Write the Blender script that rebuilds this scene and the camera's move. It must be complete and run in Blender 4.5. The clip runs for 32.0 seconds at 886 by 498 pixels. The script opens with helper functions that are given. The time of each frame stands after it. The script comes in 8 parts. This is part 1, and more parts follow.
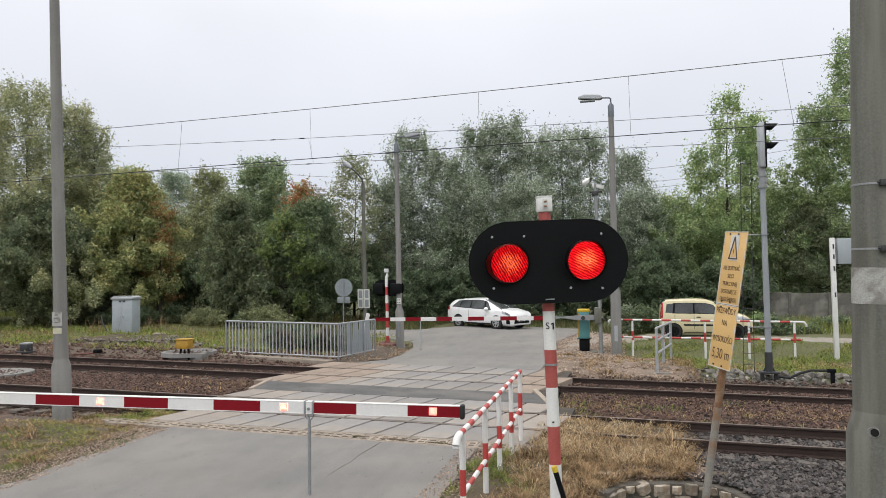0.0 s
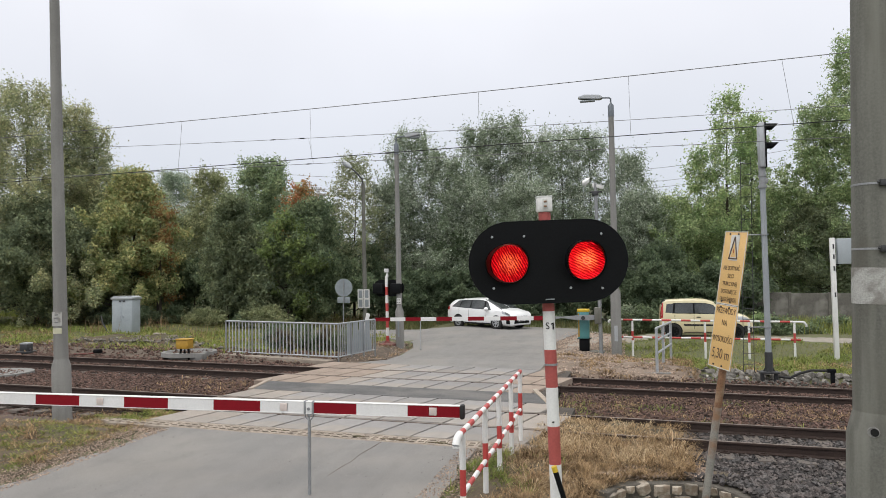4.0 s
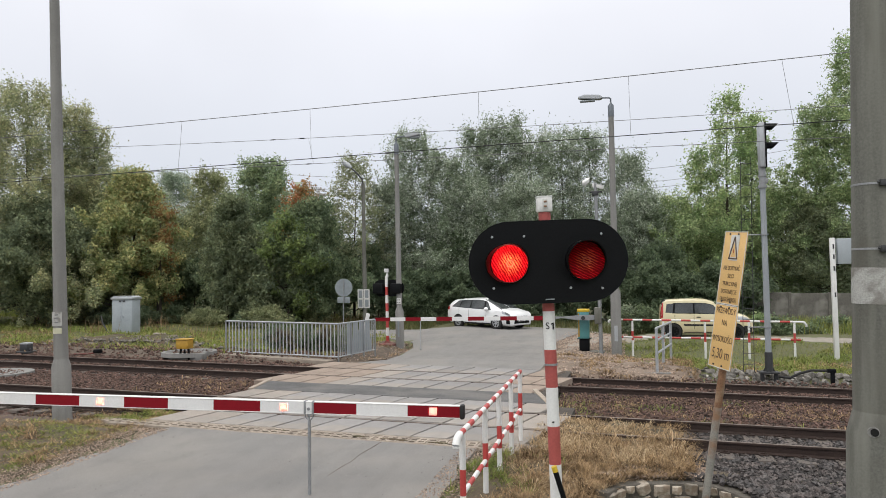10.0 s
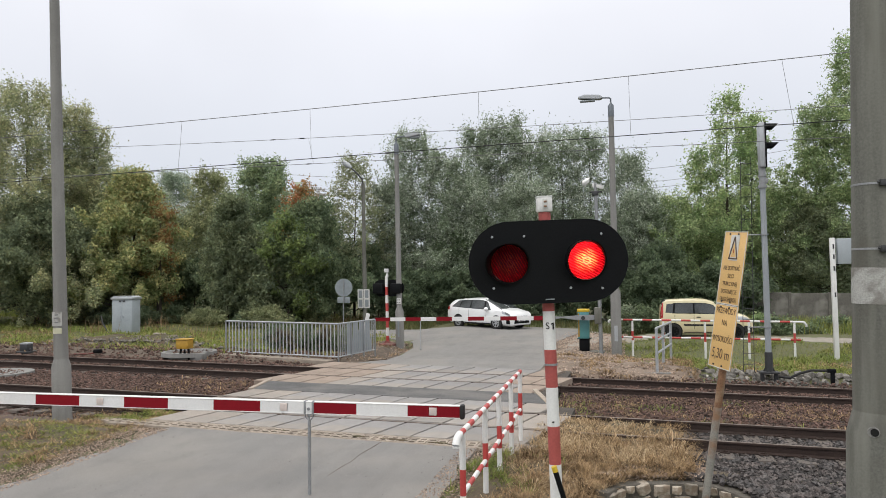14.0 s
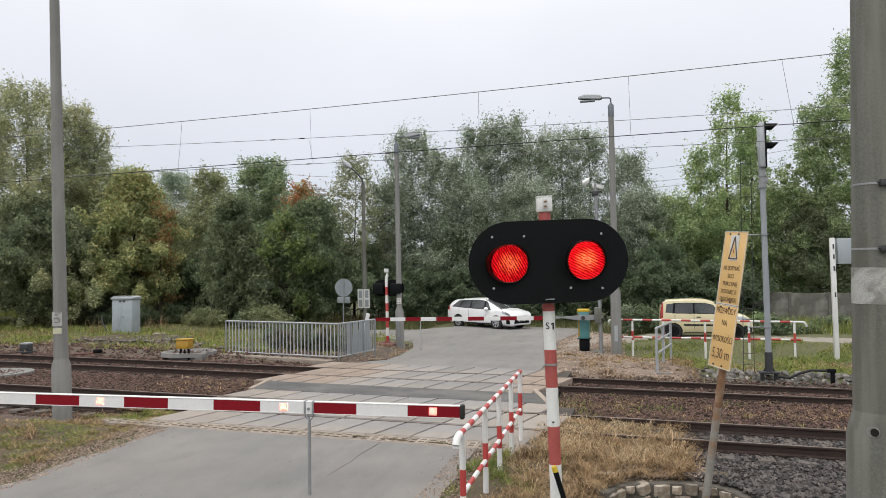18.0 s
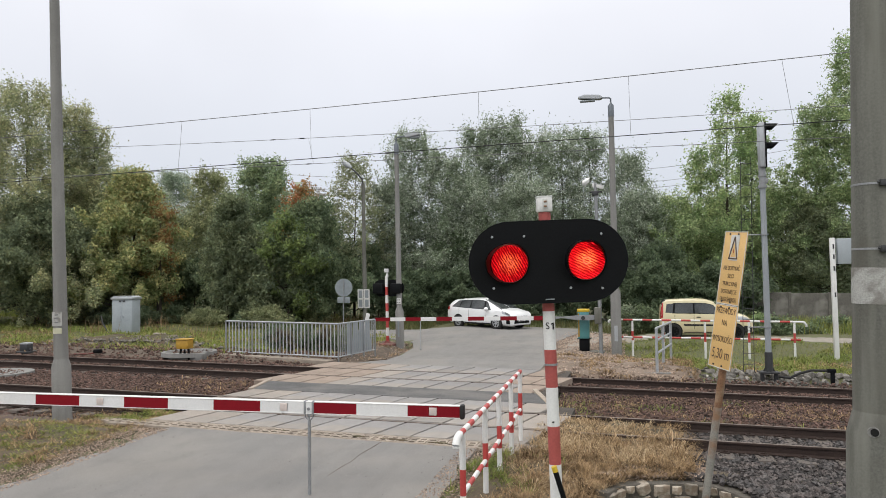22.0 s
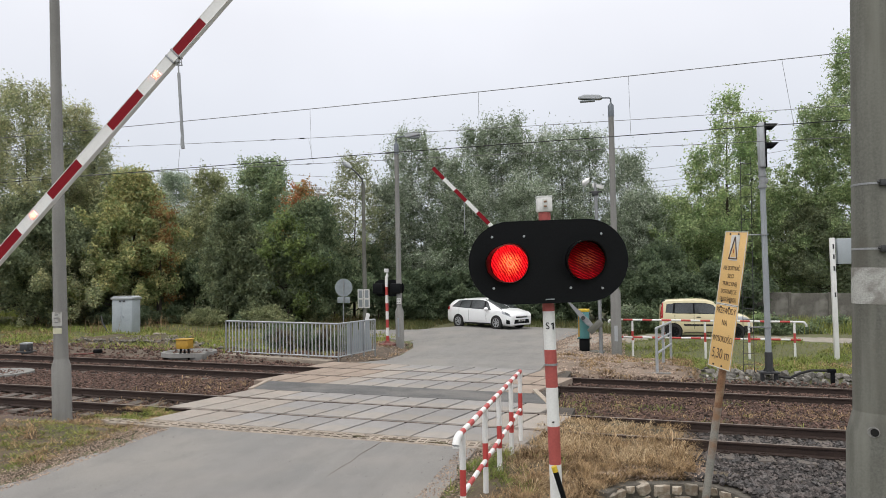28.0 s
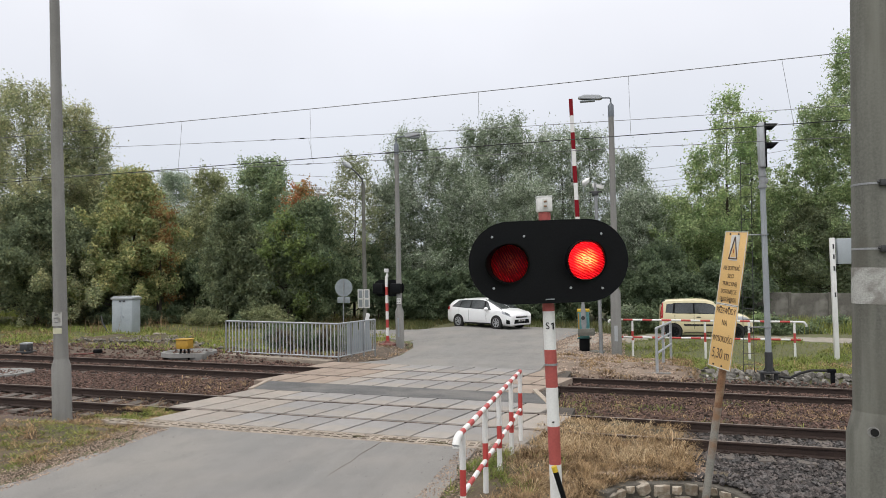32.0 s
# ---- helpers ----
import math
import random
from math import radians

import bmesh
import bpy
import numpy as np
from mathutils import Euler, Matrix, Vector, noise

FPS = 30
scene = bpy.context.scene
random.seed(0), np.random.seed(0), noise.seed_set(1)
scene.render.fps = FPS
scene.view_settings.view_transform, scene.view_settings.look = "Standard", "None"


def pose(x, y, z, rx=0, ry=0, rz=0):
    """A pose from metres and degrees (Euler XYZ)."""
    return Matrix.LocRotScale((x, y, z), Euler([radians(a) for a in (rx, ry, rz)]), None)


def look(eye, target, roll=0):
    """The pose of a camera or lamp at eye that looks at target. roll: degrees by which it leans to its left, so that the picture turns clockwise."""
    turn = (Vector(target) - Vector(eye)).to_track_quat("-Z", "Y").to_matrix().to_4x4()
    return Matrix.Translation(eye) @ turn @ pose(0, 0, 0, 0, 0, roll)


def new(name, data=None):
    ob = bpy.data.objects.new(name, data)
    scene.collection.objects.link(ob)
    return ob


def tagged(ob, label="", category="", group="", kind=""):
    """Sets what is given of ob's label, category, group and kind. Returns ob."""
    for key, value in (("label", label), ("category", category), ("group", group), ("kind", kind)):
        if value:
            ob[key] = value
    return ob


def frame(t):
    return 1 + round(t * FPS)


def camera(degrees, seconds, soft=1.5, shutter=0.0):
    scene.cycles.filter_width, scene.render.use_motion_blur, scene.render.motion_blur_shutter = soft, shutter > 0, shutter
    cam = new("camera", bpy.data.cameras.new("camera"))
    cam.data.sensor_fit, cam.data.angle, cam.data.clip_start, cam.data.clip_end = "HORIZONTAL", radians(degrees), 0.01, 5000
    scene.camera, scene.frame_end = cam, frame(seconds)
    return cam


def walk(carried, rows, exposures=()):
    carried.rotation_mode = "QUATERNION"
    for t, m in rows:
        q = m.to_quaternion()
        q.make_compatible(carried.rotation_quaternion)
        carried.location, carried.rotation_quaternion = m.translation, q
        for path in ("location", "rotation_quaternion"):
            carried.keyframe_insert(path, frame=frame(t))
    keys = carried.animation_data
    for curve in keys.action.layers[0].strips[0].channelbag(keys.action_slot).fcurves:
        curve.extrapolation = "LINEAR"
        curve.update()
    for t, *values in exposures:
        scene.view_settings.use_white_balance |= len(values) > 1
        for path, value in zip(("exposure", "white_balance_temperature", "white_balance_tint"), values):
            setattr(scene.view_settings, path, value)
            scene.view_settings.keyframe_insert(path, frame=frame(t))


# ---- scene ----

# Plan: x runs along the rails, y across them, z = 0 at rail level where x = 0. The line falls gently towards +x.
GRADE = 0.017
TURN = 15.416
EYE = (0.0, 0.0, 2.8267)

cam = camera(63.79, 32.0, soft=0.9)
_p, _t = radians(2.15), radians(TURN)
AIM = (EYE[0] - math.sin(_t) * math.cos(_p), math.cos(_t) * math.cos(_p), EYE[2] + math.sin(_p))
walk(cam, [(0.0, look(EYE, AIM, -0.8)), (32.0, look(EYE, AIM, -0.8))], exposures=[(0.0, 0.0), (32.0, 0.0)])

# ---- light: a bright overcast sky and a wide, weak sun ----
world = bpy.data.worlds.new("overcast_sky")
scene.world = world
world.use_nodes = True
wn, wl = world.node_tree.nodes, world.node_tree.links
wn.clear()
sky = wn.new("ShaderNodeTexSky")
sky.sky_type, sky.sun_disc = "NISHITA", False
sky.sun_elevation, sky.sun_rotation = radians(48), radians(200)
coord = wn.new("ShaderNodeTexCoord")
sep = wn.new("ShaderNodeSeparateXYZ")
wl.new(coord.outputs["Generated"], sep.inputs[0])
ramp = wn.new("ShaderNodeValToRGB")
ramp.color_ramp.elements[0].position, ramp.color_ramp.elements[0].color = 0.0, (0.60, 0.64, 0.71, 1)
ramp.color_ramp.elements[1].position, ramp.color_ramp.elements[1].color = 1.0, (2.15, 2.10, 2.02, 1)
for at, col in ((0.10, (0.71, 0.745, 0.82, 1)), (0.34, (0.93, 0.94, 1.0, 1))):
    e = ramp.color_ramp.elements.new(at)
    e.color = col
wl.new(sep.outputs["Z"], ramp.inputs[0])
cloud = wn.new("ShaderNodeTexNoise")
cloud.inputs["Scale"].default_value, cloud.inputs["Detail"].default_value = 2.2, 4
cmap = wn.new("ShaderNodeMapRange")
cmap.inputs[1].default_value, cmap.inputs[2].default_value = 0.3, 0.7
cmap.inputs[3].default_value, cmap.inputs[4].default_value = 0.95, 1.05
wl.new(coord.outputs["Generated"], cloud.inputs[0])
wl.new(cloud.outputs[0], cmap.inputs[0])
cl = wn.new("ShaderNodeMixRGB")
cl.blend_type, cl.inputs[0].default_value = "MULTIPLY", 1.0
wl.new(ramp.outputs[0], cl.inputs[1])
wl.new(cmap.outputs[0], cl.inputs[2])
bg_sky, bg_cloud, add = wn.new("ShaderNodeBackground"), wn.new("ShaderNodeBackground"), wn.new("ShaderNodeAddShader")
wl.new(sky.outputs[0], bg_sky.inputs[0])
bg_sky.inputs[1].default_value = 0.008
wl.new(cl.outputs[0], bg_cloud.inputs[0])
bg_cloud.inputs[1].default_value = 0.95
wl.new(bg_sky.outputs[0], add.inputs[0])
wl.new(bg_cloud.outputs[0], add.inputs[1])
wout = wn.new("ShaderNodeOutputWorld")
wl.new(add.outputs[0], wout.inputs[0])
sun_data = bpy.data.lights.new("sun", "SUN")
sun_data.energy, sun_data.angle, sun_data.color = 0.9, radians(25), (1.0, 0.97, 0.93)
sun = new("sun", sun_data)
sun.matrix_world = look((0, 0, 30), (6, 16, 8))


# ---- materials ----
def mat(name, col, rough=0.7, metal=0.0, vary=0.18, scale=6.0, fine=60.0, bump=0.15, bump_scale=80.0, col2=None, island=0.0, objrand=0.0,
        coat=0.0, spec=0.5, patch=0.0, patch_col=None, patch_scale=1.2):
    """A worn surface: two scales of colour variation, fine relief, optional stains and piece-by-piece variation."""
    m = bpy.data.materials.new(name)
    m.use_nodes = True
    nd, ln = m.node_tree.nodes, m.node_tree.links
    b = nd["Principled BSDF"]
    b.inputs["Roughness"].default_value, b.inputs["Metallic"].default_value = rough, metal
    b.inputs["Specular IOR Level"].default_value = spec
    if coat:
        b.inputs["Coat Weight"].default_value, b.inputs["Coat Roughness"].default_value = coat, 0.08
    tc = nd.new("ShaderNodeTexCoord")

    def noise_tex(sc, detail=4):
        n = nd.new("ShaderNodeTexNoise")
        n.inputs["Scale"].default_value, n.inputs["Detail"].default_value = sc, detail
        ln.new(tc.outputs["Object"], n.inputs["Vector"])
        return n.outputs[0]

    def mix(kind, fac, a, c):
        x = nd.new("ShaderNodeMixRGB")
        x.blend_type = kind
        for k, v in ((0, fac), (1, a), (2, c)):
            if isinstance(v, (int, float)):
                x.inputs[k].default_value = v if k == 0 else (v, v, v, 1)
            elif isinstance(v, tuple):
                x.inputs[k].default_value = (*v[:3], 1)
            else:
                ln.new(v, x.inputs[k])
        return x.outputs[0]

    def spread(src, lo, hi, a=0.3, c=0.7):
        r = nd.new("ShaderNodeMapRange")
        ln.new(src, r.inputs[0])
        for k, v in ((1, a), (2, c), (3, lo), (4, hi)):
            r.inputs[k].default_value = v
        return r.outputs[0]

    col2 = col2 or tuple(c * 0.62 for c in col)
    c = mix("MIX", spread(noise_tex(scale), 0.0, min(1.0, vary * 2.6)), tuple(col), tuple(col2))
    c = mix("MULTIPLY", 1.0, c, spread(noise_tex(fine, 3), 1 - vary, 1 + vary * 0.6))
    if patch:
        c = mix("MIX", spread(noise_tex(patch_scale, 6), 0.0, patch, 0.48, 0.62), c, patch_col)
    if island:
        g = nd.new("ShaderNodeNewGeometry")
        c = mix("MULTIPLY", 1.0, c, spread(g.outputs["Random Per Island"], 1 - island, 1 + island, 0, 1))
    if objrand:
        o = nd.new("ShaderNodeObjectInfo")
        c = mix("MULTIPLY", 1.0, c, spread(o.outputs["Random"], 1 - objrand, 1 + objrand, 0, 1))
    ln.new(c, b.inputs["Base Color"])
    if bump:
        bp = nd.new("ShaderNodeBump")
        bp.inputs["Strength"].default_value, bp.inputs["Distance"].default_value = bump, 0.02
        ln.new(noise_tex(bump_scale, 6), bp.inputs["Height"])
        ln.new(bp.outputs[0], b.inputs["Normal"])
    return m


def leaf_mat(name, col, col2, through_light=0.5, patch_scale=0.7):
    m = bpy.data.materials.new(name)
    m.use_nodes = True
    nd, ln = m.node_tree.nodes, m.node_tree.links
    b, out = nd["Principled BSDF"], nd["Material Output"]
    b.inputs["Roughness"].default_value = 0.8
    b.inputs["Specular IOR Level"].default_value = 0.2
    g = nd.new("ShaderNodeNewGeometry")
    r = nd.new("ShaderNodeMixRGB")
    r.inputs[1].default_value, r.inputs[2].default_value = (*col, 1), (*col2, 1)
    tc = nd.new("ShaderNodeTexCoord")
    nz = nd.new("ShaderNodeTexNoise")
    nz.inputs["Scale"].default_value = patch_scale
    ln.new(tc.outputs["Object"], nz.inputs["Vector"])
    mx = nd.new("ShaderNodeMath")
    mx.operation = "MULTIPLY"
    ln.new(g.outputs["Random Per Island"], mx.inputs[0])
    mr = nd.new("ShaderNodeMapRange")
    for k, v in ((1, 0.3), (2, 0.7), (3, 0.1), (4, 1.7)):
        mr.inputs[k].default_value = v
    ln.new(nz.outputs[0], mr.inputs[0])
    ln.new(mr.outputs[0], mx.inputs[1])
    mx.use_clamp = True
    ln.new(mx.outputs[0], r.inputs[0])
    # single leaves differ in tone
    wn1 = nd.new("ShaderNodeTexWhiteNoise")
    wn1.noise_dimensions = "1D"
    ln.new(g.outputs["Random Per Island"], wn1.inputs["W"])
    tone = nd.new("ShaderNodeMapRange")
    tone.inputs[3].default_value, tone.inputs[4].default_value = 0.62, 1.42
    ln.new(wn1.outputs["Value"], tone.inputs[0])
    tn = nd.new("ShaderNodeMixRGB")
    tn.blend_type, tn.inputs[0].default_value = "MULTIPLY", 1.0
    ln.new(r.outputs[0], tn.inputs[1])
    ln.new(tone.outputs[0], tn.inputs[2])
    ln.new(tn.outputs[0], b.inputs["Base Color"])
    tr = nd.new("ShaderNodeBsdfTranslucent")
    ln.new(tn.outputs[0], tr.inputs[0])
    ms = nd.new("ShaderNodeMixShader")
    ms.inputs[0].default_value = through_light
    ln.new(b.outputs[0], ms.inputs[1])
    ln.new(tr.outputs[0], ms.inputs[2])
    ln.new(ms.outputs[0], out.inputs[0])
    return m


def streak(m, amount, across, along, lo=0.40, hi=0.66, colour=(0.26, 0.255, 0.245), up=1.0):
    """Long worn wheel streaks laid over a road material."""
    nd, ln = m.node_tree.nodes, m.node_tree.links
    b = nd["Principled BSDF"]
    src = b.inputs["Base Color"].links[0].from_socket
    tc = nd.new("ShaderNodeTexCoord")
    mp = nd.new("ShaderNodeMapping")
    mp.inputs["Scale"].default_value = (across, along, up)
    mp.inputs["Rotation"].default_value = (0, 0, radians(4))
    n = nd.new("ShaderNodeTexNoise")
    n.inputs["Scale"].default_value, n.inputs["Detail"].default_value = 1.0, 7
    r = nd.new("ShaderNodeMapRange")
    for k, v in ((1, lo), (2, hi), (3, 0.0), (4, amount)):
        r.inputs[k].default_value = v
    x = nd.new("ShaderNodeMixRGB")
    x.inputs[2].default_value = (*colour, 1)
    ln.new(tc.outputs["Object"], mp.inputs[0])
    ln.new(mp.outputs[0], n.inputs["Vector"])
    ln.new(n.outputs[0], r.inputs[0])
    ln.new(r.outputs[0], x.inputs[0])
    ln.new(src, x.inputs[1])
    ln.new(x.outputs[0], b.inputs["Base Color"])


def glow_mat(name, col, strength):
    m = bpy.data.materials.new(name)
    m.use_nodes = True
    b = m.node_tree.nodes["Principled BSDF"]
    b.inputs["Base Color"].default_value = (*col, 1)
    b.inputs["Emission Color"].default_value = (*col, 1)
    b.inputs["Emission Strength"].default_value = strength
    return m


def lens_mat(name, col, clear=0.8, ribs=True, shine=0.25, slant=32.0):
    """A ribbed, light-diffusing lens: what is behind it lights it through."""
    m = bpy.data.materials.new(name)
    m.use_nodes = True
    nd, ln = m.node_tree.nodes, m.node_tree.links
    b, out = nd["Principled BSDF"], nd["Material Output"]
    b.inputs["Base Color"].default_value = (*(c * (0.5 if ribs else 0.9) for c in col), 1)
    b.inputs["Roughness"].default_value = shine
    tr = nd.new("ShaderNodeBsdfTranslucent")
    tc = nd.new("ShaderNodeTexCoord")
    wv = nd.new("ShaderNodeTexWave")
    wv.bands_direction = "X"
    wv.inputs["Scale"].default_value, wv.inputs["Distortion"].default_value, wv.inputs["Detail"].default_value = 15.0, 4.2, 2.5
    wv.inputs["Detail Scale"].default_value = 2.5
    mp = nd.new("ShaderNodeMapping")
    mp.inputs["Rotation"].default_value = (0, 0, radians(slant))
    ln.new(tc.outputs["Object"], mp.inputs[0])
    ln.new(mp.outputs[0], wv.inputs[0])
    # bull's-eye ring in the middle of the glass, drawn in colour; its warm tone imitates the bulb's glow
    flat = nd.new("ShaderNodeVectorMath")
    flat.operation = "MULTIPLY"
    flat.inputs[1].default_value = (1, 1, 0)
    ln.new(tc.outputs["Object"], flat.inputs[0])
    rad = nd.new("ShaderNodeVectorMath")
    rad.operation = "LENGTH"
    ln.new(flat.outputs[0], rad.inputs[0])
    bull = nd.new("ShaderNodeValToRGB")
    for k, (at, v) in enumerate(((0.0, 0.10), (0.018, 0.06), (0.027, 0.85), (0.036, 0.10), (0.055, 0.02), (0.09, 0.0))):
        el = bull.color_ramp.elements[k] if k < 2 else bull.color_ramp.elements.new(at)
        el.position, el.color = at, (v, v, v, 1)
    ln.new(rad.outputs["Value"], bull.inputs[0])
    # dark and bright streak colours imitate light caught in the ribs
    cr0 = nd.new("ShaderNodeMixRGB")
    cr0.inputs[1].default_value = (*(c * 0.22 for c in col), 1)
    cr0.inputs[2].default_value = (1.0, 0.022, 0.040, 1)
    # hot streaks near the middle: orange put into the rib colour imitates the bulb's glow
    hot = nd.new("ShaderNodeMapRange")
    for k, v in ((1, 0.02), (2, 0.11), (3, 1.0), (4, 0.0)):
        hot.inputs[k].default_value = v
    ln.new(rad.outputs["Value"], hot.inputs[0])
    sharp = nd.new("ShaderNodeMapRange")
    for k, v in ((1, 0.38), (2, 0.92), (3, 0.0), (4, 1.0)):
        sharp.inputs[k].default_value = v
    ln.new(wv.outputs["Fac"], sharp.inputs[0])
    worn = nd.new("ShaderNodeTexNoise")
    worn.inputs["Scale"].default_value, worn.inputs["Detail"].default_value = 17.0, 3.0
    ln.new(mp.outputs[0], worn.inputs["Vector"])
    fade = nd.new("ShaderNodeMapRange")
    for k, v in ((1, 0.34), (2, 0.66), (3, 0.25), (4, 1.3)):
        fade.inputs[k].default_value = v
    ln.new(worn.outputs[0], fade.inputs[0])
    both = nd.new("ShaderNodeMath")
    both.operation, both.use_clamp = "MULTIPLY", True
    ln.new(sharp.outputs[0], both.inputs[0])
    ln.new(fade.outputs[0], both.inputs[1])
    ln.new(both.outputs[0], cr0.inputs[0])
    cr = nd.new("ShaderNodeMixRGB")
    cr.inputs[2].default_value = (1.0, 0.34, 0.20, 1)
    ln.new(bull.outputs[0], cr.inputs[0])
    gleam = nd.new("ShaderNodeMixRGB")
    gleam.inputs[2].default_value = (1.0, 0.48, 0.12, 1)
    share = nd.new("ShaderNodeMath")
    share.operation = "MULTIPLY"
    ln.new(hot.outputs[0], share.inputs[0])
    ln.new(both.outputs[0], share.inputs[1])
    ln.new(share.outputs[0], gleam.inputs[0])
    ln.new(cr0.outputs[0], gleam.inputs[1])
    ln.new(gleam.outputs[0], cr.inputs[1])
    if ribs:
        ln.new(cr.outputs[0], tr.inputs[0])
    else:
        tr.inputs[0].default_value = (*col, 1)
    bp = nd.new("ShaderNodeBump")
    bp.inputs["Strength"].default_value, bp.inputs["Distance"].default_value = 0.6 if ribs else 0.1, 0.01
    ln.new(wv.outputs["Fac"], bp.inputs["Height"])
    ln.new(bp.outputs[0], b.inputs["Normal"])
    ms = nd.new("ShaderNodeMixShader")
    ms.inputs[0].default_value = clear
    ln.new(b.outputs[0], ms.inputs[1])
    ln.new(tr.outputs[0], ms.inputs[2])
    ln.new(ms.outputs[0], out.inputs[0])
    return m


M = {}
M["asphalt"] = mat("asphalt", (0.215, 0.205, 0.196), 0.9, vary=0.26, scale=0.9, fine=85, bump=0.45, bump_scale=190, col2=(0.165, 0.163, 0.16), patch=0.25, patch_col=(0.24, 0.235, 0.225), patch_scale=0.5)
streak(M["asphalt"], 0.22, 3.2, 0.25)
streak(M["asphalt"], 0.40, 0.55, 0.40, 0.46, 0.66, (0.275, 0.255, 0.228))
streak(M["asphalt"], 0.30, 2.5, 1.4, 0.54, 0.72, (0.135, 0.130, 0.124))
streak(M["asphalt"], 0.55, 46.0, 46.0, 0.66, 0.72, (0.34, 0.325, 0.30), 46.0)
streak(M["asphalt"], 0.5, 30.0, 34.0, 0.67, 0.73, (0.10, 0.097, 0.092), 30.0)
M["asphalt_dark"] = mat("asphalt_dark", (0.120, 0.119, 0.119), 0.9, vary=0.28, scale=2, fine=110, bump=0.5, bump_scale=200, patch=0.35, patch_col=(0.24, 0.225, 0.205), patch_scale=0.7)
streak(M["asphalt_dark"], 0.6, 26.0, 26.0, 0.66, 0.73, (0.31, 0.29, 0.26), 26.0)
M["slab"] = mat("concrete_slab", (0.262, 0.252, 0.246), 0.88, vary=0.20, scale=2.2, fine=70, bump=0.3, bump_scale=150, objrand=0.14, patch=0.45, patch_col=(0.33, 0.285, 0.235), patch_scale=0.9)
streak(M["slab"], 0.45, 3.0, 0.5, 0.52, 0.70, (0.20, 0.196, 0.192))
streak(M["slab"], 0.6, 24.0, 24.0, 0.68, 0.74, (0.15, 0.145, 0.135), 24.0)
M["slab_dusty"] = mat("dusty_slab", (0.322, 0.285, 0.250), 0.9, vary=0.2, scale=2.0, fine=80, bump=0.3, bump_scale=150, objrand=0.10, patch=0.4, patch_col=(0.29, 0.27, 0.245), patch_scale=1.1)
M["slab_rust"] = mat("rust_stained_slab", (0.30, 0.238, 0.192), 0.9, vary=0.2, scale=1.6, fine=90, bump=0.25, bump_scale=150, objrand=0.1)
M["edging"] = mat("edging_block", (0.36, 0.305, 0.25), 0.9, vary=0.25, scale=5, bump=0.4, objrand=0.18)
M["dirt"] = mat("dirt", (0.13, 0.10, 0.075), 0.95, vary=0.35, scale=3, fine=70, bump=0.6, bump_scale=60)
M["joint"] = mat("dark_joint_dirt", (0.085, 0.072, 0.060), 0.95, vary=0.35, scale=3, fine=70, bump=0.6, bump_scale=60)
M["concrete"] = mat("cast_concrete", (0.225, 0.222, 0.212), 0.85, vary=0.2, scale=1.5, fine=60, bump=0.25, bump_scale=110, patch=0.45, patch_col=(0.17, 0.168, 0.158), patch_scale=1.3)
streak(M["concrete"], 0.5, 9.0, 9.0, 0.45, 0.7, (0.27, 0.265, 0.25), 0.5)
M["concrete_old"] = mat("weathered_concrete", (0.145, 0.145, 0.128), 0.9, vary=0.25, scale=1.1, fine=50, bump=0.15, bump_scale=130, patch=0.6, patch_col=(0.108, 0.104, 0.088), patch_scale=2.2)
streak(M["concrete_old"], 0.75, 7.0, 7.0, 0.42, 0.68, (0.20, 0.20, 0.175), 0.35)
streak(M["concrete_old"], 0.6, 3.0, 3.0, 0.50, 0.70, (0.075, 0.07, 0.055), 0.6)
M["concrete_wall"] = mat("stained_concrete_wall", (0.14, 0.132, 0.115), 0.9, vary=0.3, scale=0.8, fine=30, bump=0.3, bump_scale=60, patch=0.8, patch_col=(0.26, 0.25, 0.225), patch_scale=0.9)
M["bare"] = mat("flaked_paint_panel", (0.42, 0.42, 0.40), 0.8, vary=0.2, scale=4, bump=0.3, patch=0.9, patch_col=(0.19, 0.18, 0.165), patch_scale=7)
M["ballast"] = mat("brown_ballast", (0.092, 0.058, 0.046), 0.95, vary=0.4, scale=3, fine=45, bump=0.9, bump_scale=28, col2=(0.12, 0.10, 0.085))
M["stone_brown"] = mat("ballast_stones_brown", (0.122, 0.074, 0.058), 0.92, vary=0.3, scale=4, island=0.6, bump=0.3)
M["stone_grey"] = mat("ballast_stones_grey", (0.098, 0.082, 0.076), 0.92, vary=0.45, scale=4, col2=(0.060, 0.058, 0.058), island=0.85, bump=0.3)
M["ballast_dark"] = mat("dark_brown_ballast_bed", (0.068, 0.048, 0.038), 0.95, vary=0.4, scale=3, fine=45, bump=0.9, bump_scale=28)
M["ballast_grey"] = mat("dark_ballast_bed", (0.055, 0.046, 0.041), 0.95, vary=0.4, scale=3, fine=45, bump=0.9, bump_scale=28)
M["rail_side"] = mat("rusty_rail_side", (0.047, 0.029, 0.023), 0.75, metal=0.2, vary=0.3, scale=4, fine=50, bump=0.3)
M["rail_top"] = mat("worn_rail_head", (0.23, 0.185, 0.155), 0.45, metal=0.6, vary=0.2, scale=5, bump=0.1)
M["sleeper"] = mat("concrete_sleeper", (0.135, 0.115, 0.10), 0.9, vary=0.25, scale=3, bump=0.3, objrand=0.15)
M["white"] = mat("white_paint", (0.72, 0.72, 0.71), 0.5, vary=0.07, scale=5, bump=0.05)
M["red"] = mat("red_paint", (0.46, 0.055, 0.05), 0.5, vary=0.12, scale=5, bump=0.05)
M["red_refl"] = mat("red_reflective_film", (0.205, 0.006, 0.013), 0.55, spec=0.15, vary=0.1, scale=5, bump=0.05)
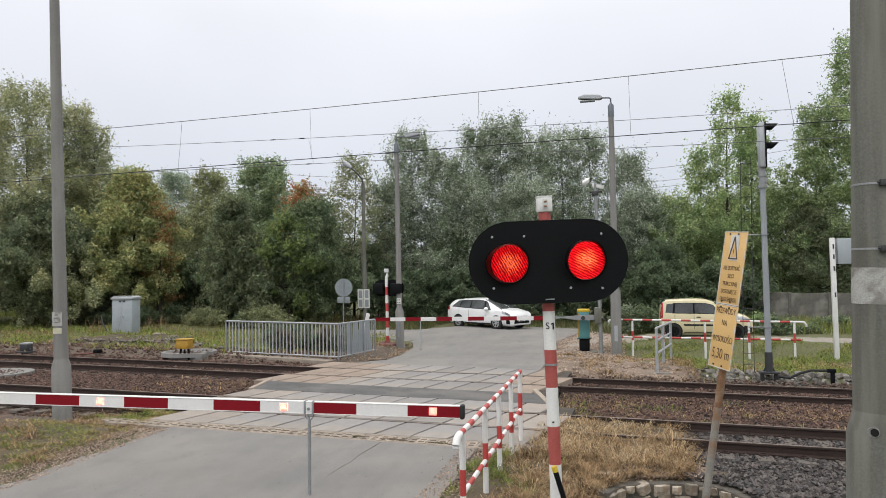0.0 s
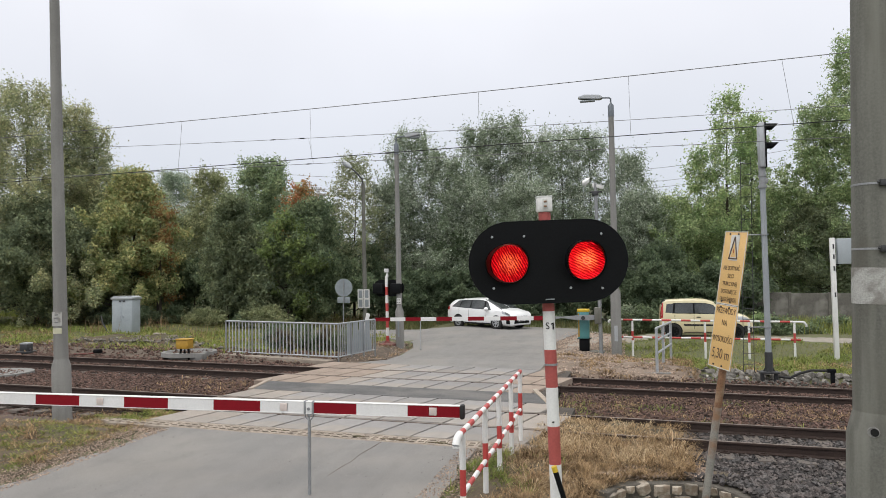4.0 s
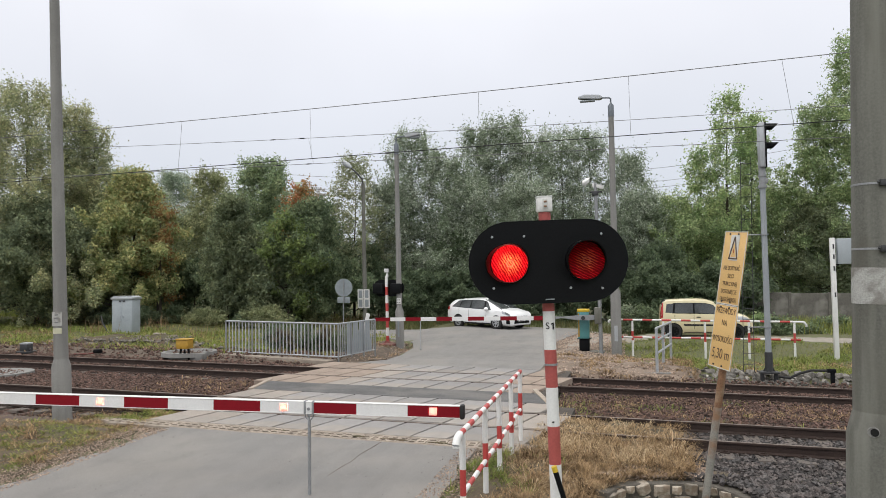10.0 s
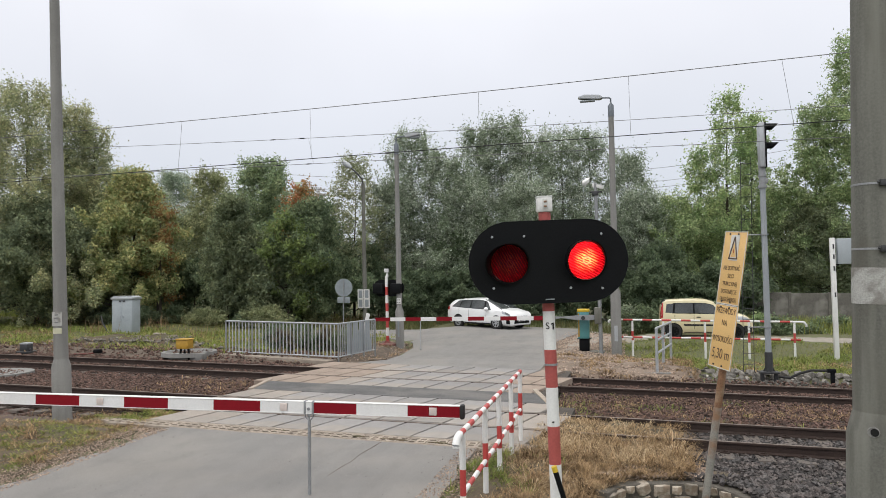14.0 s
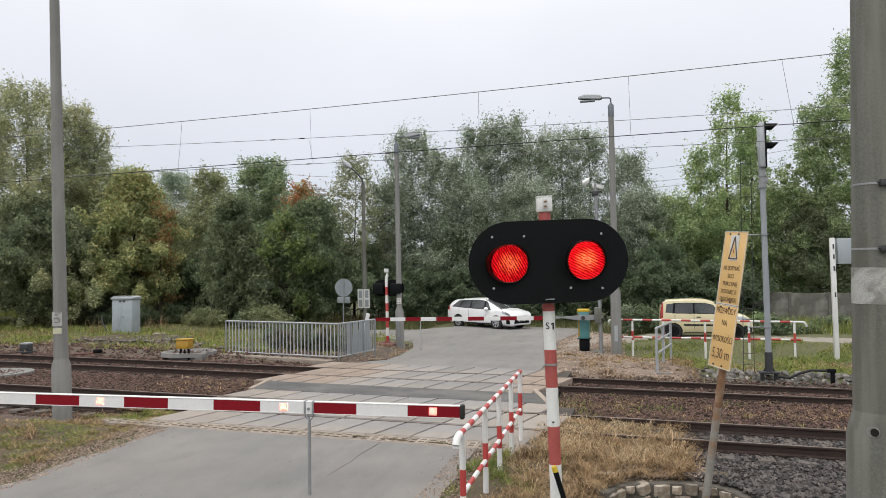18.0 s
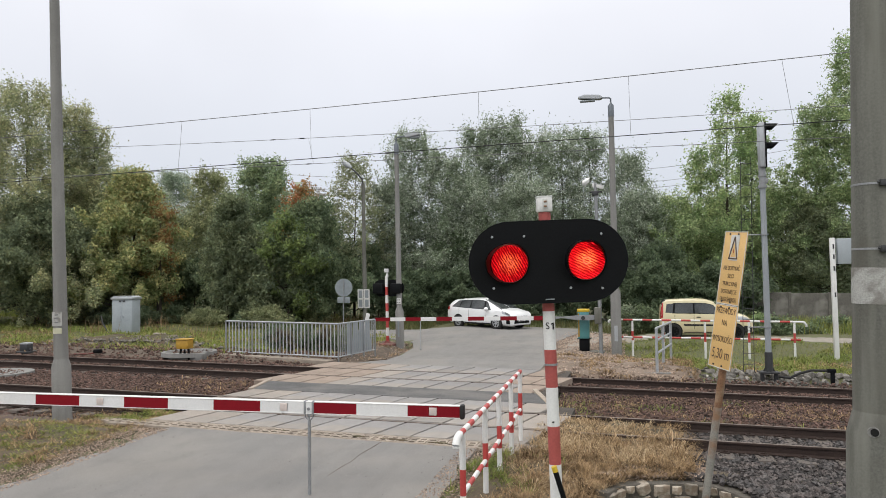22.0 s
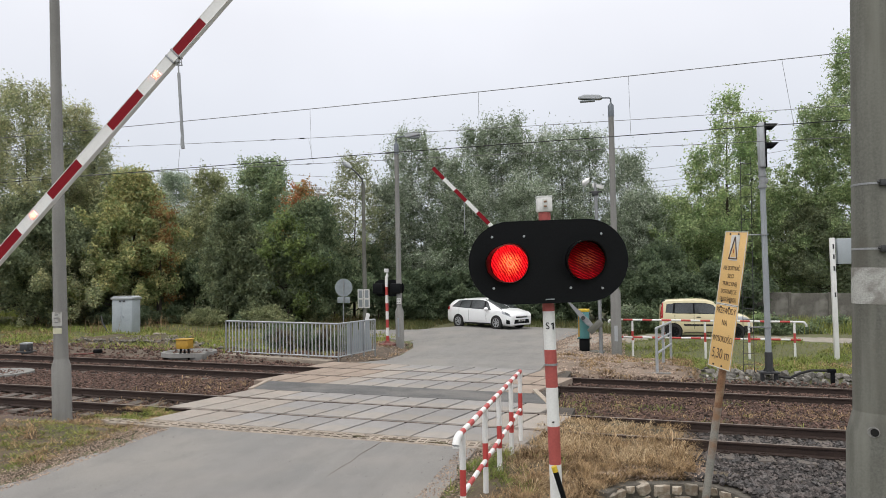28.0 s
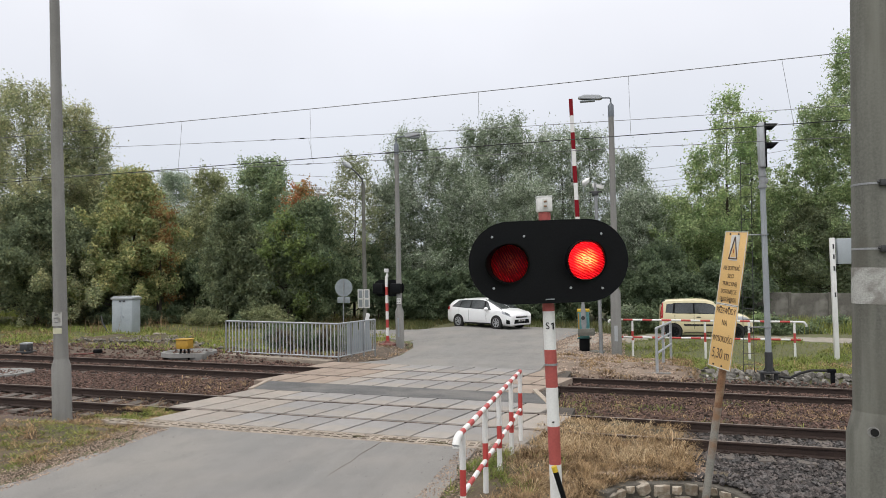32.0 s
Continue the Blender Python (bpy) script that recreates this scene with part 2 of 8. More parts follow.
M["red_faded"] = mat("faded_red_film", (0.40, 0.085, 0.075), 0.55, vary=0.14, scale=6, bump=0.05)
M["rust_red"] = mat("rusty_red_paint", (0.20, 0.055, 0.045), 0.8, vary=0.3, scale=8, bump=0.3, patch=0.6, patch_col=(0.16, 0.13, 0.11), patch_scale=6)
M["black"] = mat("matt_black", (0.0058, 0.0066, 0.0076), 0.6, spec=0.12, vary=0.2, scale=5, bump=0.08)
M["visor"] = mat("satin_black", (0.0035, 0.0035, 0.004), 0.40, spec=0.10, vary=0.2, scale=5, bump=0.05)
# dead black for lamp insides; also painted shade in arches, door gaps and a hole
M["black_in"] = mat("dead_black", (0.004, 0.004, 0.004), 0.9, vary=0.1, bump=0)
M["rubber"] = mat("rubber", (0.02, 0.02, 0.02), 0.8, vary=0.2, bump=0.1)
M["galv"] = mat("galvanised_steel", (0.33, 0.34, 0.35), 0.5, metal=0.45, vary=0.18, scale=9, bump=0.1)
M["galv_pale"] = mat("pale_galvanised_steel", (0.42, 0.44, 0.46), 0.5, metal=0.3, vary=0.12, scale=5, bump=0.08)
M["grey_paint"] = mat("grey_paint", (0.30, 0.325, 0.345), 0.5, vary=0.1, scale=4, bump=0.05)
M["cabinet"] = mat("pale_blue_grey_paint", (0.36, 0.40, 0.43), 0.5, vary=0.13, scale=3, bump=0.06)
M["steel_dark"] = mat("dark_steel", (0.06, 0.062, 0.065), 0.55, metal=0.4, vary=0.2, bump=0.1)
M["wire"] = mat("copper_wire_dark", (0.05, 0.05, 0.05), 0.6, metal=0.3, vary=0.1, bump=0)
M["wire_grey"] = mat("aged_wire", (0.20, 0.20, 0.205), 0.6, metal=0.3, vary=0.1, bump=0)
M["teal"] = mat("teal_paint", (0.10, 0.29, 0.30), 0.45, vary=0.15, scale=4, bump=0.05)
M["yellow"] = mat("yellow_paint", (0.62, 0.43, 0.03), 0.5, vary=0.15, scale=5, bump=0.06)
M["ochre"] = mat("ochre_paint", (0.48, 0.28, 0.035), 0.55, vary=0.2, scale=6, bump=0.1)
M["sign"] = mat("orange_yellow_sign", (0.66, 0.43, 0.17), 0.5, vary=0.10, scale=3, bump=0.03, col2=(0.60, 0.37, 0.13))
M["ink"] = mat("dark_lettering", (0.085, 0.05, 0.03), 0.6, vary=0.1, bump=0)
M["rust"] = mat("rusty_painted_steel", (0.29, 0.28, 0.25), 0.75, vary=0.3, scale=5, bump=0.3, patch=0.85, patch_col=(0.23, 0.115, 0.055), patch_scale=3.2)
M["rust_bare"] = mat("rusty_bare_tube", (0.24, 0.125, 0.065), 0.8, vary=0.35, scale=7, bump=0.4, patch=0.5, patch_col=(0.30, 0.24, 0.17), patch_scale=6)
M["masonry"] = mat("pale_fieldstone", (0.44, 0.385, 0.315), 0.9, vary=0.5, scale=3, bump=0.6, bump_scale=12, objrand=0.45, patch=0.6, patch_col=(0.24, 0.17, 0.11), patch_scale=1.6)
M["edge_stone"] = mat("grey_rubble_stone", (0.25, 0.235, 0.21), 0.9, vary=0.35, scale=6, bump=0.6, bump_scale=40, objrand=0.45)
M["pale_stone"] = mat("whitish_boulder", (0.48, 0.46, 0.43), 0.9, vary=0.3, scale=3, bump=0.6, bump_scale=12, objrand=0.2)
M["mortar"] = mat("crumbling_mortar", (0.12, 0.108, 0.09), 0.95, vary=0.35, scale=8, bump=0.7, bump_scale=45)
M["bark"] = mat("bark", (0.075, 0.06, 0.045), 0.9, vary=0.35, scale=5, fine=30, bump=0.7, bump_scale=30)
M["grassland"] = mat("grass_ground", (0.105, 0.122, 0.046), 0.95, vary=0.4, scale=0.8, fine=25, bump=0.6, bump_scale=40, col2=(0.10, 0.095, 0.045), patch=0.3, patch_col=(0.115, 0.095, 0.058), patch_scale=0.35)
M["verge"] = mat("dry_verge", (0.135, 0.098, 0.064), 0.95, vary=0.4, scale=1.6, fine=40, bump=0.7, bump_scale=50, col2=(0.075, 0.060, 0.036), patch=0.5, patch_col=(0.06, 0.062, 0.026), patch_scale=1.1)
M["gravel_road"] = mat("pale_gravel_track", (0.31, 0.28, 0.24), 0.95, vary=0.25, scale=2.5, fine=50, bump=0.5, bump_scale=50)
M["grass_green"] = leaf_mat("grass_green", (0.161, 0.213, 0.053), (0.298, 0.289, 0.096), 0.35)
M["grass_dry"] = leaf_mat("grass_dry", (0.43, 0.305, 0.175), (0.115, 0.072, 0.038), 0.25, 3.2)
M["straw"] = leaf_mat("bleached_straw", (0.62, 0.49, 0.32), (0.36, 0.26, 0.15), 0.3, 3.0)
# tree leaf greens below are partly lifted and greyed to imitate a light haze
M["leaf_dark"] = leaf_mat("leaf_dark", (0.142, 0.192, 0.118), (0.270, 0.322, 0.178))
M["leaf_spring"] = leaf_mat("leaf_fresh_green", (0.165, 0.230, 0.085), (0.275, 0.330, 0.125))
M["leaf_mid"] = leaf_mat("leaf_mid", (0.200, 0.272, 0.165), (0.375, 0.435, 0.245))
M["leaf_birch"] = leaf_mat("leaf_birch", (0.269, 0.315, 0.181), (0.523, 0.508, 0.300))
M["leaf_maple"] = leaf_mat("leaf_maple", (0.245, 0.315, 0.145), (0.520, 0.475, 0.225))
M["leaf_willow"] = leaf_mat("leaf_willow", (0.163, 0.214, 0.124), (0.523, 0.568, 0.476))
M["leaf_poplar"] = leaf_mat("leaf_poplar", (0.257, 0.370, 0.168), (0.510, 0.570, 0.295))
M["leaf_right"] = leaf_mat("leaf_right", (0.218, 0.308, 0.146), (0.458, 0.518, 0.280))
# undergrowth leaf colour, darkened to stand in for shade below the trees
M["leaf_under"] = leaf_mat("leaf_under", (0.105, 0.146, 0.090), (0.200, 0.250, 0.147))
M["grass_dark"] = leaf_mat("grass_dark", (0.075, 0.098, 0.036), (0.16, 0.145, 0.065), 0.35)
M["leaf_hazel"] = leaf_mat("leaf_hazel", (0.158, 0.199, 0.126), (0.284, 0.313, 0.177))
M["leaf_olive"] = leaf_mat("leaf_olive", (0.221, 0.255, 0.142), (0.412, 0.420, 0.234))
M["leaf_young"] = leaf_mat("leaf_young_birch", (0.250, 0.288, 0.168), (0.421, 0.426, 0.270))
M["leaf_mauve"] = leaf_mat("leaf_mauve", (0.19, 0.135, 0.125), (0.20, 0.21, 0.10))
M["leaf_rust"] = leaf_mat("leaf_rust", (0.25, 0.12, 0.06), (0.33, 0.25, 0.10))
M["leaf_bare"] = leaf_mat("leaf_bare", (0.30, 0.26, 0.22), (0.36, 0.36, 0.28))
M["leaf_orange"] = leaf_mat("leaf_orange", (0.27, 0.22, 0.085), (0.45, 0.19, 0.10))
M["leaf_grey"] = leaf_mat("leaf_grey", (0.228, 0.279, 0.187), (0.347, 0.389, 0.271))
# pale greyed leaf colour that stands in for haze over distance
M["leaf_far_hazed"] = leaf_mat("leaf_far_hazed", (0.293, 0.365, 0.276), (0.436, 0.469, 0.355))
M["car_white"] = mat("white_car_paint", (0.78, 0.79, 0.80), 0.28, vary=0.03, bump=0, coat=0.6)
M["rim_silver"] = mat("silver_wheel_trim", (0.36, 0.37, 0.385), 0.35, metal=0.1, vary=0.05, bump=0)
M["car_cream"] = mat("cream_car_paint", (0.66, 0.585, 0.375), 0.3, vary=0.04, bump=0, coat=0.5)
M["glass_dark"] = mat("tinted_car_glass", (0.062, 0.070, 0.074), 0.08, vary=0.5, scale=2.5, bump=0, spec=0.5)
M["chrome"] = mat("alloy", (0.48, 0.48, 0.49), 0.3, metal=0.8, vary=0.05, bump=0)
M["lamp_glass"] = mat("clear_headlamp", (0.45, 0.47, 0.49), 0.12, metal=0.3, vary=0.1, bump=0, coat=0.6)
M["lamp_dark"] = mat("smoky_headlamp", (0.16, 0.17, 0.18), 0.12, metal=0.3, vary=0.3, scale=9, bump=0, coat=0.6)
M["tail_red"] = mat("tail_lamp_red", (0.35, 0.012, 0.012), 0.15, vary=0.1, bump=0, coat=0.5)
M["lens_red"] = lens_mat("ribbed_red_lens", (0.95, 0.010, 0.032), 0.87, slant=-62)
M["lens_red_old"] = lens_mat("streaked_red_lens", (0.92, 0.010, 0.036), 0.87, slant=-28)
M["lens_white"] = lens_mat("opal_lens", (0.92, 0.84, 0.80), 0.45, ribs=False)
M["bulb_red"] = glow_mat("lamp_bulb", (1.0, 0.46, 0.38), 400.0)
M["bulb_warm"] = glow_mat("boom_lamp_bulb", (1.0, 0.22, 0.15), 75.0)
M["label_yellow"] = mat("yellowish_plate", (0.56, 0.55, 0.40), 0.5, vary=0.15, scale=12, bump=0)
M["label_white"] = mat("white_plate", (0.6, 0.6, 0.58), 0.5, vary=0.12, scale=12, bump=0)
M["grey_plate"] = mat("bare_sign_back", (0.27, 0.30, 0.32), 0.5, metal=0.3, vary=0.12, bump=0)
M["stone_pale"] = mat("pale_grey_stones", (0.21, 0.19, 0.165), 0.92, vary=0.3, scale=4, island=0.5, bump=0.3)
M["stone_pink"] = mat("pale_pinkish_stones", (0.39, 0.30, 0.235), 0.92, vary=0.3, scale=4, island=0.45, bump=0.3)
M["pink_dirt"] = mat("pinkish_spoil", (0.26, 0.20, 0.155), 0.95, vary=0.35, scale=3, bump=0.6)
M["arm_grey"] = mat("blue_grey_paint", (0.13, 0.15, 0.175), 0.5, vary=0.12, bump=0.05)


# ---- building helpers ----
def gz(x):
    """Height of rail level at x."""
    return -GRADE * max(-70.0, min(50.0, x))


def plan(across, away):
    """Plan point from metres to the side of, and away along, the viewing axis."""
    return across * math.cos(_t) - away * math.sin(_t), across * math.sin(_t) + away * math.cos(_t)


def bm_new():
    return bmesh.new()


def box(bm, at, size, bevel=0.0, m=None):
    """A box centred at at."""
    g = bmesh.ops.create_cube(bm, size=1.0)["verts"]
    bmesh.ops.scale(bm, vec=size, verts=g)
    bmesh.ops.translate(bm, vec=at, verts=g)
    if bevel:
        es = list({e for v in g for e in v.link_edges})
        r = bmesh.ops.bevel(bm, geom=es, offset=bevel, segments=2, affect="EDGES", profile=0.5)
        g = list({v for f in r["faces"] for v in f.verts} | {v for v in g if v.is_valid})
    if m is not None:
        bmesh.ops.transform(bm, matrix=m, verts=g)
    return bm


def rod(bm, a, b, r0, r1=None, seg=12, caps=True):
    """A round bar from a to b."""
    a, b = Vector(a), Vector(b)
    d = b - a
    g = bmesh.ops.create_cone(bm, cap_ends=caps, segments=seg, radius1=r0, radius2=r0 if r1 is None else r1, depth=d.length)["verts"]
    bmesh.ops.transform(bm, matrix=Matrix.Translation((a + b) / 2) @ d.to_track_quat("Z", "Y").to_matrix().to_4x4(), verts=g)
    return bm


def tube(bm, pts, r, seg=8):
    """A bent pipe through the points."""
    pts = [Vector(p) for p in pts]
    rings = []
    for i, p in enumerate(pts):
        d = (pts[min(i + 1, len(pts) - 1)] - pts[max(i - 1, 0)]).normalized()
        q = d.to_track_quat("Z", "Y")
        rings.append([bm.verts.new(p + q @ Vector((r * math.cos(k * math.tau / seg), r * math.sin(k * math.tau / seg), 0))) for k in range(seg)])
    for u, v in zip(rings, rings[1:]):
        for k in range(seg):
            bm.faces.new((u[k], u[(k + 1) % seg], v[(k + 1) % seg], v[k]))
    bm.faces.new(rings[0][::-1])
    bm.faces.new(rings[-1])
    return bm


def prism(bm, outline, depth, m=None):
    """An outline in x, z given thickness along y, from 0 to depth."""
    a = [bm.verts.new((x, 0, z)) for x, z in outline]
    b = [bm.verts.new((x, depth, z)) for x, z in outline]
    k = len(outline)
    bm.faces.new(a)
    bm.faces.new(b[::-1])
    for i in range(k):
        bm.faces.new((a[i], b[i], b[(i + 1) % k], a[(i + 1) % k]))
    bmesh.ops.recalc_face_normals(bm, faces=bm.faces[:])
    if m is not None:
        bmesh.ops.transform(bm, matrix=m, verts=a + b)
    return bm


def lathe(bm, profile, seg=24, m=None):
    """Turns (radius, height) round z."""
    vs = []
    rings = []
    for r, z in profile:
        ring = [bm.verts.new((r * math.cos(k * math.tau / seg), r * math.sin(k * math.tau / seg), z)) for k in range(seg)]
        rings.append(ring)
        vs += ring
    for u, v in zip(rings, rings[1:]):
        for k in range(seg):
            bm.faces.new((u[k], u[(k + 1) % seg], v[(k + 1) % seg], v[k]))
    if m is not None:
        bmesh.ops.transform(bm, matrix=m, verts=vs)
    return bm


def mesh_of(name, bm, material, smooth=False):
    me = bpy.data.meshes.new(name)
    bm.to_mesh(me)
    bm.free()
    me.materials.append(material)
    if smooth:
        me.shade_smooth()
        me.set_sharp_from_angle(angle=radians(38))
    return me


def part(name, bm, material, parent, label="", smooth=True):
    ob = new(name, mesh_of(name, bm, material, smooth))
    ob.parent = parent
    if label:
        ob["label"] = label
    return ob


def piece(name, me, parent, m):
    """One of many alike pieces on shared mesh data."""
    ob = new(name, me)
    ob.parent = parent
    ob.matrix_basis = m
    return ob


def thing(name, m, label, category, group="", kind=""):
    ob = new(name)
    ob.matrix_basis = m
    ob.empty_display_size = 0.2
    return tagged(ob, label, category, group, kind)


def setting(name, bm, material, label, category, smooth=False, kind="structure"):
    return tagged(new(name, mesh_of(name, bm, material, smooth)), label, category, kind=kind)


def raw_mesh(name, verts, faces_per, material):
    """A mesh of many small loose polygons, each with faces_per corners, from an array of corners."""
    me = bpy.data.meshes.new(name)
    nv = len(verts)
    nf = nv // faces_per
    me.vertices.add(nv)
    me.vertices.foreach_set("co", np.ascontiguousarray(verts, dtype=np.float32).ravel())
    me.loops.add(nv)
    me.loops.foreach_set("vertex_index", np.arange(nv, dtype=np.int32))
    me.polygons.add(nf)
    me.polygons.foreach_set("loop_start", np.arange(0, nv, faces_per, dtype=np.int32))
    me.update(calc_edges=True)
    me.materials.append(material)
    return me


def text_part(words, size, material, parent, m, label="", thick=0.0008):
    cu = bpy.data.curves.new("lettering", "FONT")
    cu.body, cu.size, cu.align_x, cu.align_y, cu.extrude = words, size, "CENTER", "CENTER", thick
    tmp = bpy.data.objects.new("lettering", cu)
    scene.collection.objects.link(tmp)
    bpy.context.view_layer.update()
    me = bpy.data.meshes.new_from_object(tmp.evaluated_get(bpy.context.evaluated_depsgraph_get()))
    bpy.data.objects.remove(tmp)
    bpy.data.curves.remove(cu)
    me.materials.clear()
    me.materials.append(material)
    ob = new("lettering", me)
    ob.parent = parent
    ob.matrix_basis = m
    if label:
        ob["label"] = label
    return ob


TILT = pose(0, 0, 0, 0, math.degrees(math.atan(GRADE)), 0)


# ---- ground, track bed, road ----
def smooth_step(a, b, v):
    u = max(0.0, min(1.0, (v - a) / (b - a)))
    return u * u * (3 - 2 * u)


WALL = [(-0.52, 9.8), (-0.35, 10.2), (0.1, 10.42), (0.6, 10.56), (0.95, 10.5), (1.15, 10.27), (1.4, 9.9), (1.9, 9.1), (2.4, 8.3)]


def wall_line(x):
    """Where the retaining wall runs; the ground falls away on its near side."""
    for (x0, y0), (x1, y1) in zip(WALL, WALL[1:]):
        if x0 <= x <= x1:
            return y0 + (y1 - y0) * (x - x0) / (x1 - x0)
    return 9.8 if x < 0 else 8.3


def hollow(x, y):
    """How far the road dips beyond the far track, beside the kerb island."""
    return smooth_step(21.2, 24.0, y) * (1 - smooth_step(27.5, 31.0, y)) * smooth_step(-9.6, -8.9, x) * (1 - smooth_step(-6.0, -2.6, x))


def ground_drop(x, y):
    """Ground level against rail level."""
    d = -0.05 - 0.075 * (1 - smooth_step(7.5, 11.0, y))
    b = smooth_step(0.8, 1.8, x)
    d -= 0.26 * smooth_step(10.9, 12.0, y) * (1 - smooth_step(20.6 + 1.35 * b, 22.2 + 0.35 * b, y))
    d -= 0.55 * smooth_step(2.0, 5.0, y) * smooth_step(-0.75, -0.45, x) * (1 - smooth_step(-0.16, 0.0, y - wall_line(x)))
    d -= 0.05 * smooth_step(22, 24, y)
    d += 0.26 * smooth_step(-1.0, 1.0, x) * smooth_step(27.6, 29.6, y) * (1 - smooth_step(36, 44, y))
    d -= 0.16 * hollow(x, y)
    lump = noise.noise(Vector((x * 0.25, y * 0.25, 0))) * 0.10 * smooth_step(22.5, 26, y)
    on_road = smooth_step(-12.5, -10.5, x) * (1 - smooth_step(-3.0, -1.5, x))
    return d + lump * (1 - on_road)


def build_ground():
    xs = sorted({*np.linspace(-40, 30, 141).tolist(), -400, -250, -150, -100, -70, -55, 45, 60, 90, 150, 250, 400})
    ys = sorted({*np.linspace(-6, 48, 136).tolist(), -200, -100, -40, -15, 55, 65, 80, 110, 160, 250, 400, 700})
    bm = bm_new()
    rows = [[bm.verts.new((x, y, gz(x) + ground_drop(x, y))) for x in xs] for y in ys]
    for a, b in zip(rows, rows[1:]):
        for k in range(len(xs) - 1):
            bm.faces.new((a[k], a[k + 1], b[k + 1], b[k]))
    setting("ground", bm, M["grassland"], "rough mown grass with dry and bare patches", "ground", True)


def sheet(name, outline, top, thick, material, label, category):
    """A flat slab of ground cover with real thickness, following the fall of the line."""
    bm = bm_new()
    a = [bm.verts.new((x, y, gz(x) + top(x, y))) for x, y in outline]
    b = [bm.verts.new((x, y, gz(x) + top(x, y) - thick)) for x, y in outline]
    f = bm.faces.new(a)
    for i in range(len(a)):
        j = (i + 1) % len(a)
        bm.faces.new((a[i], b[i], b[j], a[j]))
    bmesh.ops.recalc_face_normals(bm, faces=bm.faces[:])
    bmesh.ops.triangulate(bm, faces=[f])
    return setting(name, bm, material, label, category)


def inside(x, y, outline):
    hit = False
    for (x0, y0), (x1, y1) in zip(outline, outline[1:] + outline[:1]):
        if (y0 > y) != (y1 > y) and x < (x1 - x0) * (y - y0) / (y1 - y0) + x0:
            hit = not hit
    return hit


def patch(name, outline, lift, material, label, category, cell=0.12, ragged=0.25, bumps=0.0):
    """A thin cover that follows the ground, with an uneven rim."""
    x0, x1 = min(p[0] for p in outline) - 0.3, max(p[0] for p in outline) + 0.3
    y0, y1 = min(p[1] for p in outline) - 0.3, max(p[1] for p in outline) + 0.3
    nx, ny = int((x1 - x0) / cell), int((y1 - y0) / cell)
    bm = bm_new()
    grid = {}

    def depth_in(x, y):
        best = 9.0
        for (ax, ay), (bx, by) in zip(outline, outline[1:] + outline[:1]):
            f = max(0.0, min(1.0, ((x - ax) * (bx - ax) + (y - ay) * (by - ay)) / max(1e-6, (bx - ax) ** 2 + (by - ay) ** 2)))
            best = min(best, math.hypot(x - ax - f * (bx - ax), y - ay - f * (by - ay)))
        return best if inside(x, y, outline) else 0.0

    def vert(i, j):
        if (i, j) not in grid:
            x, y = x0 + i * cell, y0 + j * cell
            jit = Vector((noise.noise(Vector((x * 7, y * 7, 1))), noise.noise(Vector((x * 7, y * 7, 9))), 0)) * cell * 0.4
            hump = bumps * max(0.0, 0.5 + noise.noise(Vector((x * 1.7, y * 1.7, 5)))) + bumps * 0.4 * noise.noise(Vector((x * 6, y * 6, 2)))
            grid[(i, j)] = bm.verts.new((x + jit.x, y + jit.y, gz(x) + ground_drop(x, y) + 0.012 + (lift + hump) * smooth_step(0.0, 0.55, depth_in(x, y))))
        return grid[(i, j)]

    for i in range(nx):
        for j in range(ny):
            x, y = x0 + (i + 0.5) * cell, y0 + (j + 0.5) * cell
            w = Vector((x * 1.6, y * 1.6, 0))
            if inside(x + ragged * noise.noise(w), y + ragged * noise.noise(w + Vector((5, 5, 5))), outline):
                bm.faces.new((vert(i, j), vert(i + 1, j), vert(i + 1, j + 1), vert(i, j + 1)))
    rim = [e for e in bm.edges if len(e.link_faces) == 1]
    g = bmesh.ops.extrude_edge_only(bm, edges=rim)["geom"]
    bmesh.ops.translate(bm, vec=(0, 0, -0.08), verts=[v for v in g if isinstance(v, bmesh.types.BMVert)])
    bmesh.ops.recalc_face_normals(bm, faces=bm.faces[:])
    return setting(name, bm, material, label, category, True)


build_ground()
# near approach road, with a slightly ragged edge
rng = random.Random(5)
left = [(-8.42 + rng.uniform(-0.09, 0.09) - 0.10 * max(0, 9 - y) * 0.4, y) for y in np.linspace(-6, 11.34, 34)]
right = [(-2.62 + rng.uniform(-0.09, 0.09), y) for y in np.linspace(11.34, -6, 34)]
sheet("road_near", left + right, lambda x, y: -0.012 - 0.09 * (1 - smooth_step(7.5, 11.3, y)), 0.2, M["asphalt"], "worn pale grey asphalt approach road", "road")
mid_edge = [(-9.2 + 0.145 * k, 15.50 - 0.07 * abs(noise.noise(Vector((k * 0.7, 3, 1)))) - 0.05 * max(0.0, noise.noise(Vector((k * 0.19, 8, 1))))) for k in range(51)]
sheet("road_mid", mid_edge + [(-2.35, 16.72), (-9.3, 16.72)], lambda x, y: 0.004, 0.25, M["asphalt_dark"], "dark asphalt strip between the tracks", "road")
far = [(-8.6, 20.9), (-8.2, 22.4), (-8.35, 24.5), (-8.75, 27.0), (-9.3, 28.6), (-11.0, 29.8), (-14.0, 30.4), (-16.6, 30.9), (-17.2, 31.4), (-16.6, 31.9), (-15.3, 32.1), (-13.7, 32.6), (-12.2, 33.3), (-10.7, 33.9), (-9.9, 35.4), (-9.0, 37.4),
       (-7.2, 38.0), (-5.6, 37.1), (-2.8, 36.7), (-2.9, 34.0), (-3.35, 30.0), (-3.3, 26.0), (-2.9, 23.0), (-2.85, 20.9)]
far = [(x + rng.uniform(-0.05, 0.05), y) for x, y in far]
